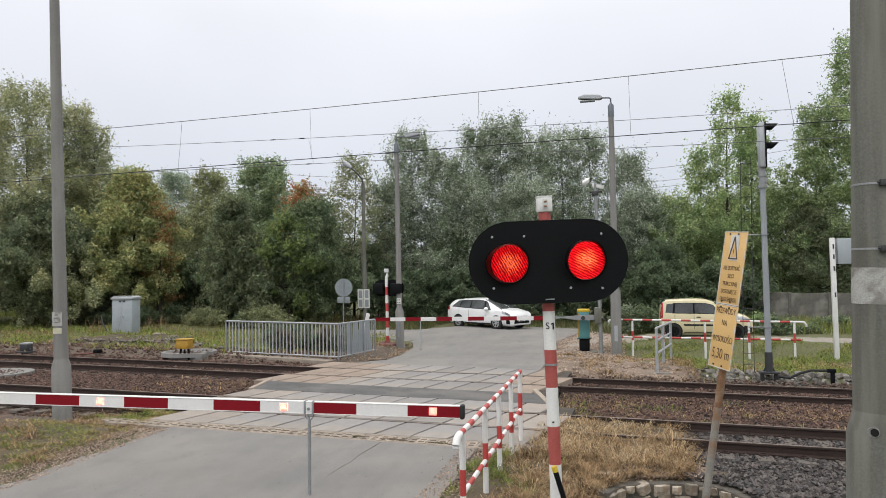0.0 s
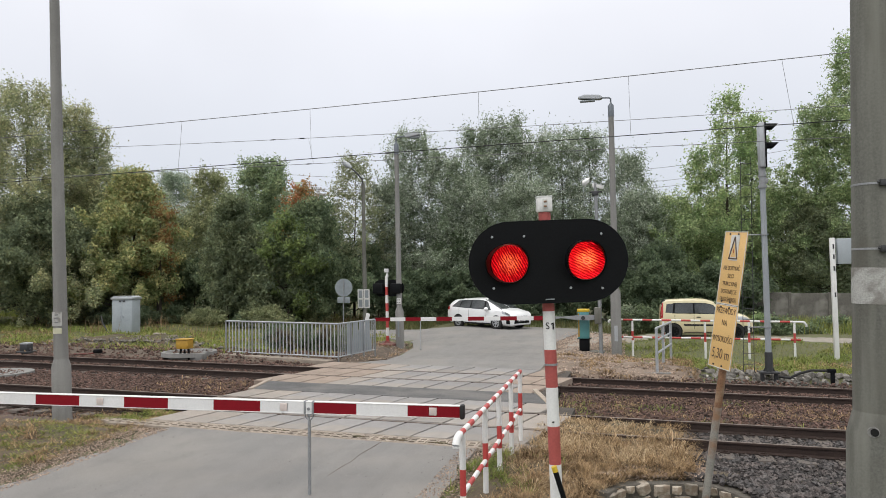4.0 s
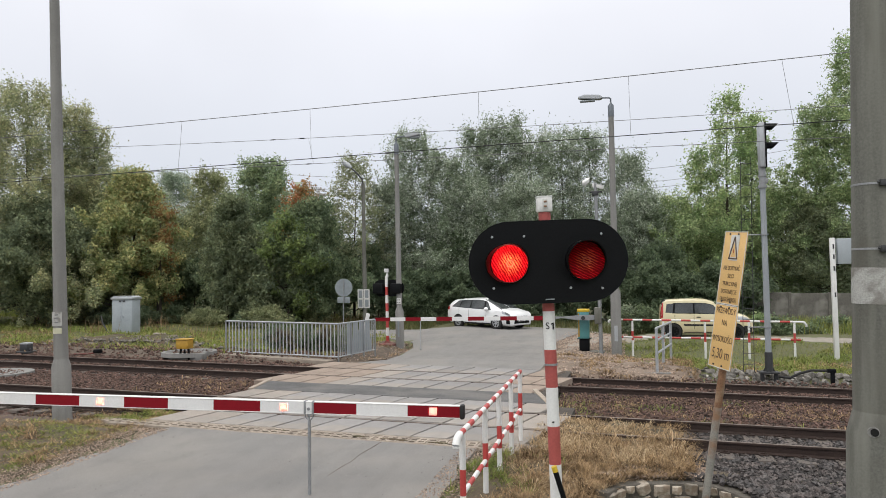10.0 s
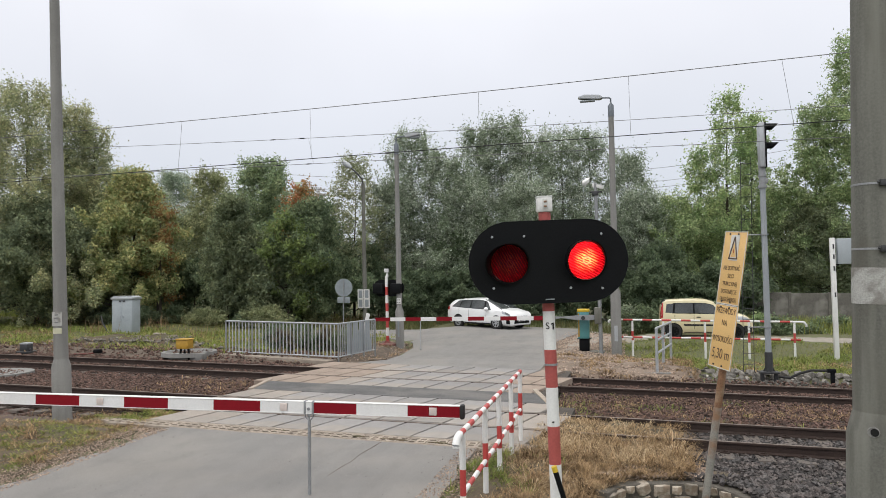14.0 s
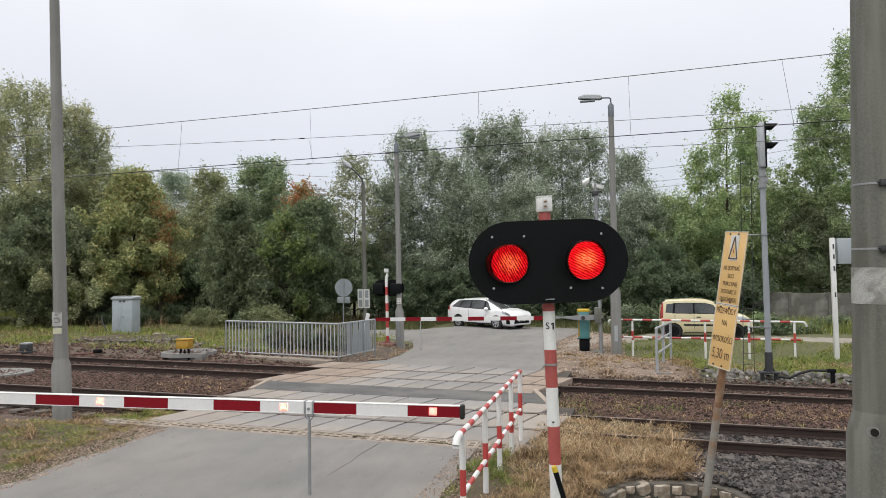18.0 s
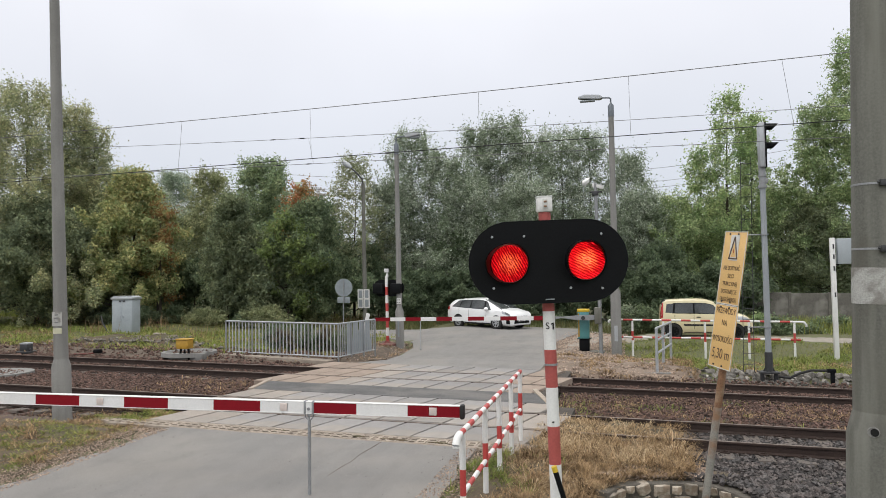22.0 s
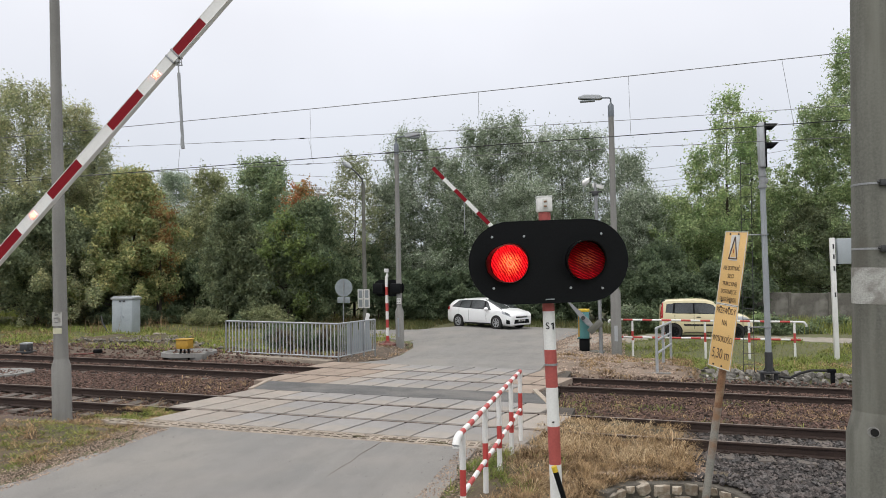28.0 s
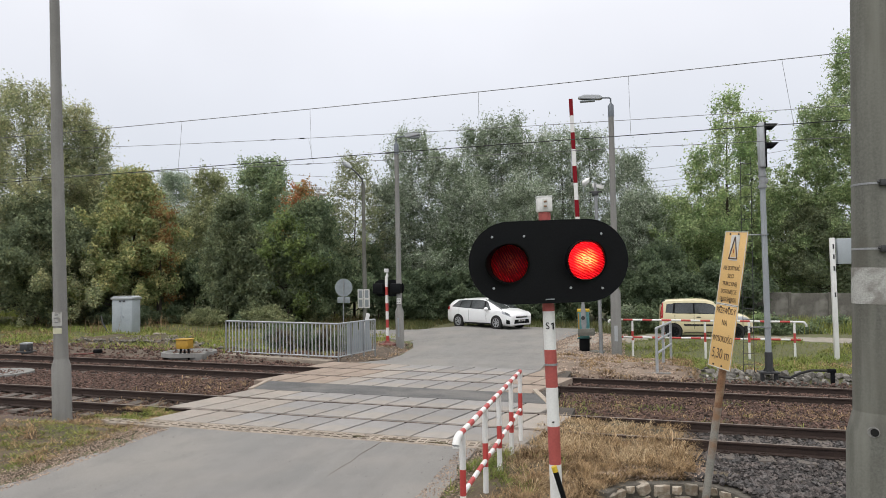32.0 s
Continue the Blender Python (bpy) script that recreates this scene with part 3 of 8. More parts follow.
sheet("road_far", far, lambda x, y: -0.008 - 0.15 * hollow(max(x, -8.9), y), 0.2, M["asphalt"], "pale grey asphalt road bending at a junction", "road")
patch("gravel_track", [(-2.9, 36.5), (-3.0, 34.0), (-3.4, 30.0), (-3.2, 26.0), (-2.6, 25.4), (-2.0, 27.0), (-1.6, 29.2), (0.0, 30.3), (7.0, 30.6), (26.0, 31.2), (26.0, 32.6), (8.0, 32.4), (1.5, 32.4), (-0.8, 33.4), (-1.4, 36.0)], 0.05,
      M["gravel_road"], "beaten brown gravel track", "track", 0.25, 0.35, 0.03)

# crack in the near road filled with tar
bm = bm_new()
tube(bm, [(x, y, gz(x) - 0.013 - 0.09 * (1 - smooth_step(7.5, 11.3, y))) for x, y in ((-4.24, 11.3), (-4.26, 10.9), (-4.29, 10.5), (-4.27, 10.1), (-4.31, 9.8), (-4.33, 9.4))], 0.0045, 6)
setting("tar_seam", bm, M["dirt"], "narrow dark seam in the asphalt", "seam")

NEAR_Y, FAR_Y, GAUGE = 12.9237, 18.0602, 1.505
DECK0, DECK1 = -9.25, -2.0


def rail_profile():
    h = 0.17
    return [(-0.07, -h), (0.07, -h), (0.07, -h + 0.012), (0.012, -h + 0.035), (0.012, -0.045), (0.035, -0.033), (0.036, -0.008), (0.028, 0.0), (-0.028, 0.0), (-0.036, -0.008),
            (-0.035, -0.033), (-0.012, -0.045), (-0.012, -h + 0.035), (-0.07, -h + 0.012)]


def build_track(name, y0, label):
    tr = thing(name, TILT, label, "railway track", kind="structure")
    for y in (y0, y0 + GAUGE):
        bm = bm_new()
        prism(bm, [(a, b - 0.006) for a, b in rail_profile()], 130.0, pose(40.0, y, 0, 0, 0, 90))
        rail = part("rail", bm, M["rail_side"], tr, "rusty steel rail", False)
        bm = bm_new()
        box(bm, (-25.0, y, -0.0045), (130.0, 0.054, 0.005))
        part("running_surface", bm, M["rail_top"], rail, "worn running surface", False)
    bm = bm_new()
    prism(bm, [(-1.3, -0.2), (1.3, -0.2), (1.26, 0.0), (0.3, -0.03), (-0.3, -0.03), (-1.26, 0.0)], 0.26, pose(0.13, 0, 0, 0, 0, 90))
    me = mesh_of("sleeper", bm, M["sleeper"])
    bm = bm_new()
    box(bm, (0, 0, 0.012), (0.16, 0.30, 0.024), 0.006)
    for k in (-1, 1):
        rod(bm, (0.0, k * 0.11, 0.0), (0.0, k * 0.11, 0.05), 0.018, seg=6)
        box(bm, (0.0, k * 0.085, 0.03), (0.10, 0.05, 0.016))
    clip = mesh_of("rail_chair", bm, M["rail_side"])
    for k in range(-46, 32):
        x = k * 0.6 + 0.1
        if DECK0 - 0.1 < x < DECK1 + 0.1:
            continue
        piece("sleeper", me, tr, pose(x, y0 + GAUGE / 2, -0.166))
        if -18 < x < 9:
            for y in (y0, y0 + GAUGE):
                piece("rail_chair", clip, tr, pose(x, y, -0.176))
    return tr


build_track("track_near", NEAR_Y, "rusty single railway track on concrete sleepers")
build_track("track_far", FAR_Y, "rusty railway track in brown ballast")


def ballast_bed(name, x0, x1, y0, y1, drop, material, label):
    bm = bm_new()
    nx, ny = int((x1 - x0) / 0.3) + 1, int((y1 - y0) / 0.25) + 1
    rows = []
    for j in range(ny + 1):
        y = y0 + (y1 - y0) * j / ny
        row = []
        for i in range(nx + 1):
            x = x0 + (x1 - x0) * i / nx
            z = drop + 0.03 * noise.noise(Vector((x * 1.3, y * 1.3, 3))) + 0.02 * noise.noise(Vector((x * 4, y * 4, 7)))
            if j in (0, ny) or i in (0, nx):
                z -= 0.2
            row.append(bm.verts.new((x, y, gz(x) + z)))
        rows.append(row)
    for a, b in zip(rows, rows[1:]):
        for k in range(nx):
            bm.faces.new((a[k], a[k + 1], b[k + 1], b[k]))
    setting(name, bm, material, label, "ballast", True)


points = thing("turnout_rails", TILT, "rusty switch rails between the far rails", "railway track", kind="structure")
for y0_, y1_ in ((18.62, 18.30), (19.05, 18.36)):
    bm = bm_new()
    prism(bm, [(a * 0.8, b - 0.012) for a, b in rail_profile()], 22.0, pose(-19.0, y1_, 0, 0, 0, 90 + math.degrees(math.atan2(y1_ - y0_, 22.0)) * -1))
    part("switch_rail", bm, M["rail_side"], points, "rusty switch rail", False)
ballast_bed("ballast_left", -45, -9.15, 11.6, 21.4, -0.225, M["ballast"], "brown rust-stained track ballast")
ballast_bed("ballast_right", -2.1, 32, 11.6, 21.4, -0.225, M["ballast_dark"], "brown track ballast with dry weeds")


def stones(name, count, area, size, z, material, label, seed):
    """Loose stones, joined: each a lumpy little block."""
    r = np.random.default_rng(seed)
    base = np.array([[1, 0, 0], [-1, 0, 0], [0, 1, 0], [0, -1, 0], [0, 0, 1], [0, 0, -1]], float)
    tri = [(0, 2, 4), (2, 1, 4), (1, 3, 4), (3, 0, 4), (2, 0, 5), (1, 2, 5), (3, 1, 5), (0, 3, 5)]
    vs, fs = [], []
    xs = r.uniform(area[0], area[1], count)
    ys = r.uniform(area[2], area[3], count)
    for k in range(count):
        s = size * r.uniform(0.55, 1.35)
        v = base * r.uniform(0.6, 1.25, (6, 1)) * s * np.array([1, 1, 0.75])
        a, b = r.uniform(0, 6.28), r.uniform(-0.7, 0.7)
        ca, sa, cb, sb = math.cos(a), math.sin(a), math.cos(b), math.sin(b)
        v = v @ np.array([[1, 0, 0], [0, cb, -sb], [0, sb, cb]]) @ np.array([[ca, -sa, 0], [sa, ca, 0], [0, 0, 1]])
        v += (xs[k], ys[k], gz(xs[k]) + z(xs[k], ys[k]) + s * r.uniform(0.0, 0.75))
        vs.append(v)
        fs += [tuple(6 * k + q for q in t3) for t3 in tri]
    me = bpy.data.meshes.new(name)
    me.from_pydata(np.concatenate(vs).tolist(), [], fs)
    me.materials.append(material)
    return tagged(new(name, me), label, "ballast stones", kind="stuff")


stones("ballast_stones", 11000, (-22, -9.3, 14.6, 17.9), 0.038, lambda x, y: -0.19, M["stone_brown"], "brown crushed ballast stones between the tracks", 1)
stones("ballast_stones", 3000, (-20, -9.3, 12.2, 14.5), 0.042, lambda x, y: -0.235, M["stone_brown"], "brown ballast stones between the sleepers", 2)
stones("ballast_stones", 4000, (-24, -9.3, 19.8, 21.6), 0.05, lambda x, y: -0.19, M["stone_brown"], "brown ballast stones beside the far rail", 3)
stones("ballast_stones", 10000, (-1.9, 9.5, 14.6, 17.9), 0.038, lambda x, y: -0.205, M["stone_brown"], "brown ballast stones among dry weeds", 4)
stones("ballast_stones", 2600, (-1.9, 9.0, 17.0, 18.0), 0.036, lambda x, y: -0.185 + 0.025 * smooth_step(17.1, 17.6, y), M["stone_brown"], "brown stones against the far rail", 36)
stones("ballast_stones", 4200, (0.5, 7.0, 12.6, 14.4), 0.042, lambda x, y: -0.225, M["stone_grey"], "grey ballast stones between the rails", 6)
stones("ballast_stones", 9500, (0.5, 6.5, 10.3, 12.75), 0.040, lambda x, y: -0.09 - 0.125 * smooth_step(10.8, 12.0, y) if y > 10.75 else ground_drop(x, y) + 0.03, M["stone_grey"], "loose dark grey ballast shoulder", 7)
stones("ballast_stones", 2600, (-26, -9.6, 21.0, 23.6), 0.05, lambda x, y: ground_drop(x, y) + 0.04, M["stone_brown"], "scattered brown stones on the verge", 8)
stones("rubble", 500, (1.2, 9.5, 21.6, 22.5), 0.07, lambda x, y: ground_drop(x, y) + 0.03, M["edge_stone"], "grey rubble beside the far track", 34)
stones("rubble", 1400, (-2.0, 11.0, 20.2, 21.7), 0.04, lambda x, y: max(-0.2, ground_drop(x, y) + 0.04), M["stone_brown"], "brown stones beside the far track", 35)

# ---- level crossing deck ----
deck = thing("crossing_deck", TILT, "level crossing deck of grey concrete slabs", "crossing deck", kind="structure")
SKEW = math.tan(radians(12.5))


def slab_mesh(name, length, width, material):
    bm = bm_new()
    sk = SKEW * width
    a = [(-length / 2 - sk / 2, -width / 2), (length / 2 - sk / 2, -width / 2), (length / 2 + sk / 2, width / 2), (-length / 2 + sk / 2, width / 2)]
    t = [bm.verts.new((x * 0.985, y * 0.988, 0)) for x, y in a]
    u = [bm.verts.new((x, y, -0.018)) for x, y in a]
    w = [bm.verts.new((x, y, -0.2)) for x, y in a]
    bm.faces.new(t)
    for p, q in ((t, u), (u, w)):
        for i in range(4):
            j = (i + 1) % 4
            bm.faces.new((p[j], p[i], q[i], q[j]))
    return mesh_of(name, bm, material)


PITCH = 0.665
# rows of slabs: near and far edge, one joint, left and right ends
rows_y = [(11.80, 12.86, -3.77, -9.15, -1.45), (13.01, 14.34, -3.49, -9.1, -1.55), (14.50, 15.52, -3.88, -9.0, -1.75), (16.74, 17.99, -3.70, -9.3, -1.95), (18.14, 19.48, -3.93, -9.25, -1.9), (19.64, 20.86, -3.62, -9.3, -1.9)]
for ri, (y0, y1, xj, xl, xr) in enumerate(rows_y):
    w = y1 - y0
    me = slab_mesh("slab", PITCH - 0.046, w, M["slab"])
    me2 = slab_mesh("slab", PITCH - 0.046, w, M["slab_rust"])
    me3 = slab_mesh("slab", PITCH - 0.046, w, M["slab_dusty"])
    k0 = math.ceil((xl - xj) / PITCH - 0.6)
    for k in range(k0, 8):
        x = xj + (k + 0.5) * PITCH
        if x > xr - 0.15:
            continue
        rusty = ri >= 3 and (k < k0 + 3 or x > xr - 1.3)
        dusty = ri < 3 and (k < k0 + 2 + ri % 2 or x > xr - 1.1) or ri >= 3 and k == k0 + 3
        piece("slab", me2 if rusty else me3 if dusty else me, deck, pose(x, (y0 + y1) / 2, -0.002 * ((k + ri) % 3), rx=0.06 * ((k * 7 + ri) % 5 - 2)))
bm = bm_new()
box(bm, (-5.2, 13.66, -0.16), (7.6, 3.7, 0.2))
box(bm, (-5.6, 19.0, -0.16), (7.2, 4.5, 0.2))
part("joint_bed", bm, M["joint"], deck, "dirt-filled joints", False)
# kerbs at the end of the middle strip
for a, b in (((-9.15, 15.5), (-9.42, 16.9)), ((-1.98, 15.6), (-2.5, 17.2))):
    bm = bm_new()
    d = Vector((b[0] - a[0], b[1] - a[1], 0))
    box(bm, (0, 0, -0.05), (d.length + 0.1, 0.12, 0.16), 0.015, pose((a[0] + b[0]) / 2, (a[1] + b[1]) / 2, 0, 0, 0, math.degrees(math.atan2(d.y, d.x))))
    part("kerb", bm, M["edging"], deck, "pale concrete kerb")
# perforated edging blocks along the near edge
bm = bm_new()
for sy in (-1, 0, 1):
    box(bm, (0, sy * 0.145, -0.05), (0.168, 0.05, 0.11), 0.005)
for sx in (-1, 1):
    box(bm, (sx * 0.066, 0, -0.051), (0.034, 0.30, 0.108), 0.004, Matrix.Shear("XY", 4, (0.25, 0.0)))
me = mesh_of("edging_block", bm, M["edging"])
strip = thing("edging_strip", TILT, "strip of perforated concrete edging blocks", "edging", kind="structure")
for k in range(48):
    piece("edging_block", me, strip, pose(-9.75 + k * 0.171, 11.55 - 0.0 * k, -0.004 - 0.004 * ((k * 5) % 4), rz=((k * 37) % 7 - 3) * 0.6))
bm = bm_new()
box(bm, (-5.6, 11.52, -0.13), (8.6, 0.42, 0.16))
part("bedding", bm, M["dirt"], strip, "dirt-filled bedding", False)
bm = bm_new()
box(bm, (-5.3, 11.765, -0.07), (7.9, 0.06, 0.13), 0.006)
part("ledge", bm, M["edging"], strip, "narrow concrete ledge")
bm = bm_new()
box(bm, (-5.6, 11.355, -0.075), (8.2, 0.05, 0.13), 0.006)
part("ledge", bm, M["edging"], strip, "narrow concrete ledge")
for k, (x, y, L, w) in enumerate(((-4.05, 11.52, 0.55, 0.10), (-4.75, 11.56, 0.28, 0.08), (-3.3, 11.5, 0.35, 0.09), (-6.3, 11.6, 0.3, 0.07))):
    bm = bm_new()
    bmesh.ops.create_icosphere(bm, subdivisions=3, radius=0.5)
    for v in bm.verts:
        v.co = v.co * (1 + 0.5 * noise.noise(v.co * 3 + Vector((k * 7, 0, 0))))
    bmesh.ops.transform(bm, matrix=pose(x, y, -0.012, 0, 0, -4 + 5 * k) @ Matrix.Diagonal((L, w, 0.035, 1)), verts=bm.verts[:])
    part("silt", bm, M["verge"], strip, "mossy silt in the perforations")
# apron left of the deck
sheet("apron", [(-10.35, 11.66), (-9.1, 11.38), (-9.1, 11.66), (-10.2, 11.86)], lambda x, y: -0.03, 0.15, M["edging"], "dusty concrete apron", "apron")
patch("verge_left", [(-17.5, 4.0), (-8.7, 4.0), (-8.75, 7.8), (-8.6, 10.6), (-9.0, 11.3), (-10.2, 11.7), (-17.5, 12.0)], 0.02, M["verge"], "dry grassy verge with sandy patches", "verge")
patch("verge_right", [(-2.5, 4.0), (-2.45, 11.2), (-2.0, 12.2), (1.2, 12.4), (1.5, 10.6), (1.2, 10.3), (0.95, 10.3), (0.6, 10.33), (0.1, 10.2), (-0.3, 10.0), (-0.6, 9.4), (-0.8, 4.0)], 0.02, M["verge"], "dry sandy verge with straw", "verge", bumps=0.04)
patch("far_verge", [(-10.2, 21.6), (-8.6, 21.6), (-8.5, 24.0), (-8.85, 26.4), (-9.2, 28.0), (-10.8, 28.8), (-11.0, 25.0)], 0.03, M["dirt"], "sandy kerb island with dry leaves", "verge", bumps=0.04)
sheet("road_shoulder", [(-3.2, 20.95), (-2.6, 21.0), (-2.45, 22.0), (-2.62, 23.2), (-2.55, 24.6), (-2.75, 26.2), (-3.4, 26.2)], lambda x, y: -0.026, 0.25, M["pink_dirt"], "sandy shoulder of the far road", "verge")
patch("spoil_heap", [(-2.9, 20.85), (1.0, 21.0), (1.9, 21.9), (1.2, 23.4), (-0.6, 24.2), (-2.9, 25.2)], 0.06, M["pink_dirt"], "pinkish low heap of spoil and dry grass", "spoil heap", 0.10, 0.3, 0.09)
patch("far_apron_left", [(-40.0, 20.7), (-9.4, 20.7), (-9.5, 22.2), (-14.0, 22.5), (-24.0, 23.1), (-40.0, 23.0)], 0.03, M["dirt"], "bare brown strip beside the far track", "verge", 0.2, 0.5)
patch("far_apron_right", [(-2.6, 20.7), (16.0, 20.7), (16.0, 21.9), (4.0, 21.95), (1.4, 21.7), (-2.6, 21.6)], 0.03, M["dirt"], "bare brown strip beside the far track", "verge", 0.2, 0.5)
stones("ballast_stones", 3200, (-1.9, 9.5, 18.15, 19.5), 0.04, lambda x, y: -0.175, M["stone_brown"], "brown stones between the far rails", 37)
stones("ballast_stones", 3600, (-24, -9.4, 18.15, 19.5), 0.04, lambda x, y: -0.18, M["stone_brown"], "brown stones between the far rails", 38)
stones("gravel", 7000, (-3.5, -0.6, 24.8, 34.5), 0.030, lambda x, y: ground_drop(x, y) + 0.06, M["stone_pink"], "pale stony gravel beside the road", 29)
stones("pebbles", 60, (-8.2, -2.8, 6.5, 11.2), 0.012, lambda x, y: -0.014 - 0.09 * (1 - smooth_step(7.5, 11.3, y)), M["pale_stone"], "small pale stones on the road", 39)
stones("pebbles", 90, (-8.2, -2.8, 6.5, 11.2), 0.009, lambda x, y: -0.012 - 0.09 * (1 - smooth_step(7.5, 11.3, y)), M["stone_grey"], "small grit on the road", 28)
stones("edge_gravel", 5000, (-9.1, -8.25, 6.0, 11.2), 0.014, lambda x, y: -0.016 - 0.09 * (1 - smooth_step(7.5, 11.3, y)), M["stone_pink"], "pinkish gravel along the road edge", 21)
stones("edge_gravel", 3200, (-2.85, -2.25, 6.0, 11.4), 0.013, lambda x, y: -0.016 - 0.09 * (1 - smooth_step(7.5, 11.3, y)), M["stone_pink"], "pinkish gravel along the road edge", 22)
stones("rubble", 1200, (-10.6, -8.6, 21.8, 28.2), 0.028, lambda x, y: ground_drop(x, y) + 0.04, M["stone_pink"], "pale gravel on the kerb island", 26)
stones("rubble", 3200, (-2.85, 0.9, 21.1, 24.6), 0.038, lambda x, y: ground_drop(x, y) + 0.09, M["stone_pink"], "pale rubble in the spoil heap", 23)
stones("rubble", 160, (-24, -13, 22.3, 25.5), 0.10, lambda x, y: -0.1, M["stone_pale"], "scattered rubble in the grass", 24)
# thatch and silt over the near track beside the deck
patch("track_silt", [(-2.1, 12.3), (0.5, 12.3), (1.0, 13.0), (0.7, 14.7), (-2.1, 14.7)], 0.22, M["verge"], "silt and thatch over the near track", "verge", 0.1, 0.3, 0.03)
patch("gravel_foot", [(1.15, 10.35), (2.4, 8.7), (4.5, 7.0), (6.5, 7.0), (6.5, 10.6), (1.15, 10.6)], 0.02, M["ballast_grey"], "dark gravel behind the wall", "ballast", 0.15, 0.2, 0.02)
stones("ballast_stones", 7000, (1.2, 4.6, 8.4, 10.5), 0.040, lambda x, y: ground_drop(x, y) + 0.025, M["stone_grey"], "loose dark grey ballast by the wall", 31)
stones("gravel", 2500, (-1.3, 0.9, 10.3, 11.3), 0.02, lambda x, y: ground_drop(x, y) + 0.05, M["stone_pink"], "sandy gravel above the retaining wall", 33)
stones("gravel", 1500, (-1.2, 1.5, 10.5, 11.35), 0.026, lambda x, y: -0.045, M["stone_grey"], "gravel behind the retaining wall", 25)
patch("gravel_heap", [(-22.6, 24.2), (-18.4, 24.2), (-18.0, 25.6), (-20.0, 26.8), (-22.8, 26.4)], 0.10, M["verge"], "low grey heap of gravel and weeds", "gravel heap", 0.18, 0.4, 0.2)
stones("rubble", 500, (-22.4, -18.4, 24.2, 26.4), 0.07, lambda x, y: 0.02, M["stone_pale"], "grey stones on the heap", 27)


# ---- poles, posts and lamps ----
def banded_post(name, parent, base, top, radius, bands, first_red=True, faded=False, seg=18):
    """A post painted in bands; bands: heights between colours."""
    base, top = Vector(base), Vector(top)
    red = first_red
    for a, b in zip(bands, bands[1:]):
        bm = bm_new()
        rod(bm, base.lerp(top, a), base.lerp(top, b), radius, seg=seg)
        part("red_band" if red else "white_band", bm, M["red_faded" if faded else "red"] if red else M["white"], parent)
        red = not red


def concrete_pole(x, y, height, sleeve_h, sleeve_r, r0, r1, lean, label, drop=-0.1, material=None):
    material = material or M["concrete"]
    p = thing("concrete_pole", pose(x, y, gz(x) + drop, 0, lean, 0), label, "pole", "concrete poles")
    bm = bm_new()
    lathe(bm, [(0.001, -0.3), (sleeve_r * 1.03, -0.3), (sleeve_r, sleeve_h), (r0 * 1.02, sleeve_h + sleeve_r * 0.75), (r0, sleeve_h + sleeve_r * 0.8)], 28)
    part("sleeve", bm, material, p, "thick cast concrete foot")
    bm = bm_new()
    lathe(bm, [(r0, sleeve_h + sleeve_r * 0.78), (r1, height), (0.001, height)], 28)
    part("shaft", bm, material, p)
    return p


left_pole = concrete_pole(-11.22, 11.82, 9.6, 1.08, 0.178, 0.135, 0.086, -1.75, "grey spun-concrete pole in a thicker concrete foot", -0.15)
for z, h, mt in ((2.03, 0.28, "bare"), (1.79, 0.11, "label_yellow")):
    bm = bm_new()
    box(bm, (0.04, -0.128, z), (0.24 if h > 0.2 else 0.21, 0.012, h), 0.003)
    part("plate", bm, M[mt], left_pole, "weathered white number plate" if h > 0.2 else "yellowish white band", False)
bm = bm_new()
for k, (w, z) in enumerate(((0.08, 2.11), (0.11, 2.04), (0.09, 1.96))):
    box(bm, (0.03, -0.136, z), (w, 0.003, 0.028))
part("marking", bm, M["wire_grey"], left_pole, "faded plain bars", False)

right_pole = concrete_pole(2.03, 7.375, 11.0, 1.96, 0.268, 0.213, 0.185, 1.3, "massive weathered concrete catenary mast", -0.6, M["concrete_old"])
for z in (3.65, 4.24):
    bm = bm_new()
    rad = 0.213 - 0.0032 * (z - 2.3)
    lathe(bm, [(rad - 0.01, z - 0.009), (rad + 0.004, z - 0.009), (rad + 0.004, z + 0.009), (rad - 0.01, z + 0.009)], 28)
    band = part("band", bm, M["galv"], right_pole, "steel clamp band")
    bm = bm_new()
    box(bm, (-0.01, -rad - 0.02, z), (0.06, 0.045, 0.06), 0.005)
    rod(bm, (-0.06, -rad - 0.025, z + 0.005), (0.05, -rad - 0.025, z + 0.005), 0.012, seg=8)
    part("clamp_bolt", bm, M["steel_dark"], band)
bm = bm_new()
rad = 0.2105
lathe(bm, [(rad - 0.01, 3.15), (rad + 0.003, 3.15), (rad + 0.002, 3.48), (rad - 0.01, 3.48)], 28)
part("marking_panel", bm, M["bare"], right_pole, "flaked grey painted panel")
bm = bm_new()
lathe(bm, [(0.001, -0.012), (0.046, -0.012), (0.052, -0.003), (0.046, 0.001), (0.036, -0.004), (0.001, -0.004)], 9, pose(-0.115, -0.240, 2.02, 90, 0, -26))
part("chipped_rim", bm, M["concrete"], right_pole, "pale chipped rim of the earthing hole")
# black stub on the surface stands in for the shaded hole
bm = bm_new()
rod(bm, (-0.10, -0.225, 2.02), (-0.108, -0.25, 2.02), 0.034, seg=14)
part("earthing_hole", bm, M["black_in"], right_pole, "black disc for the shade inside the earthing hole")


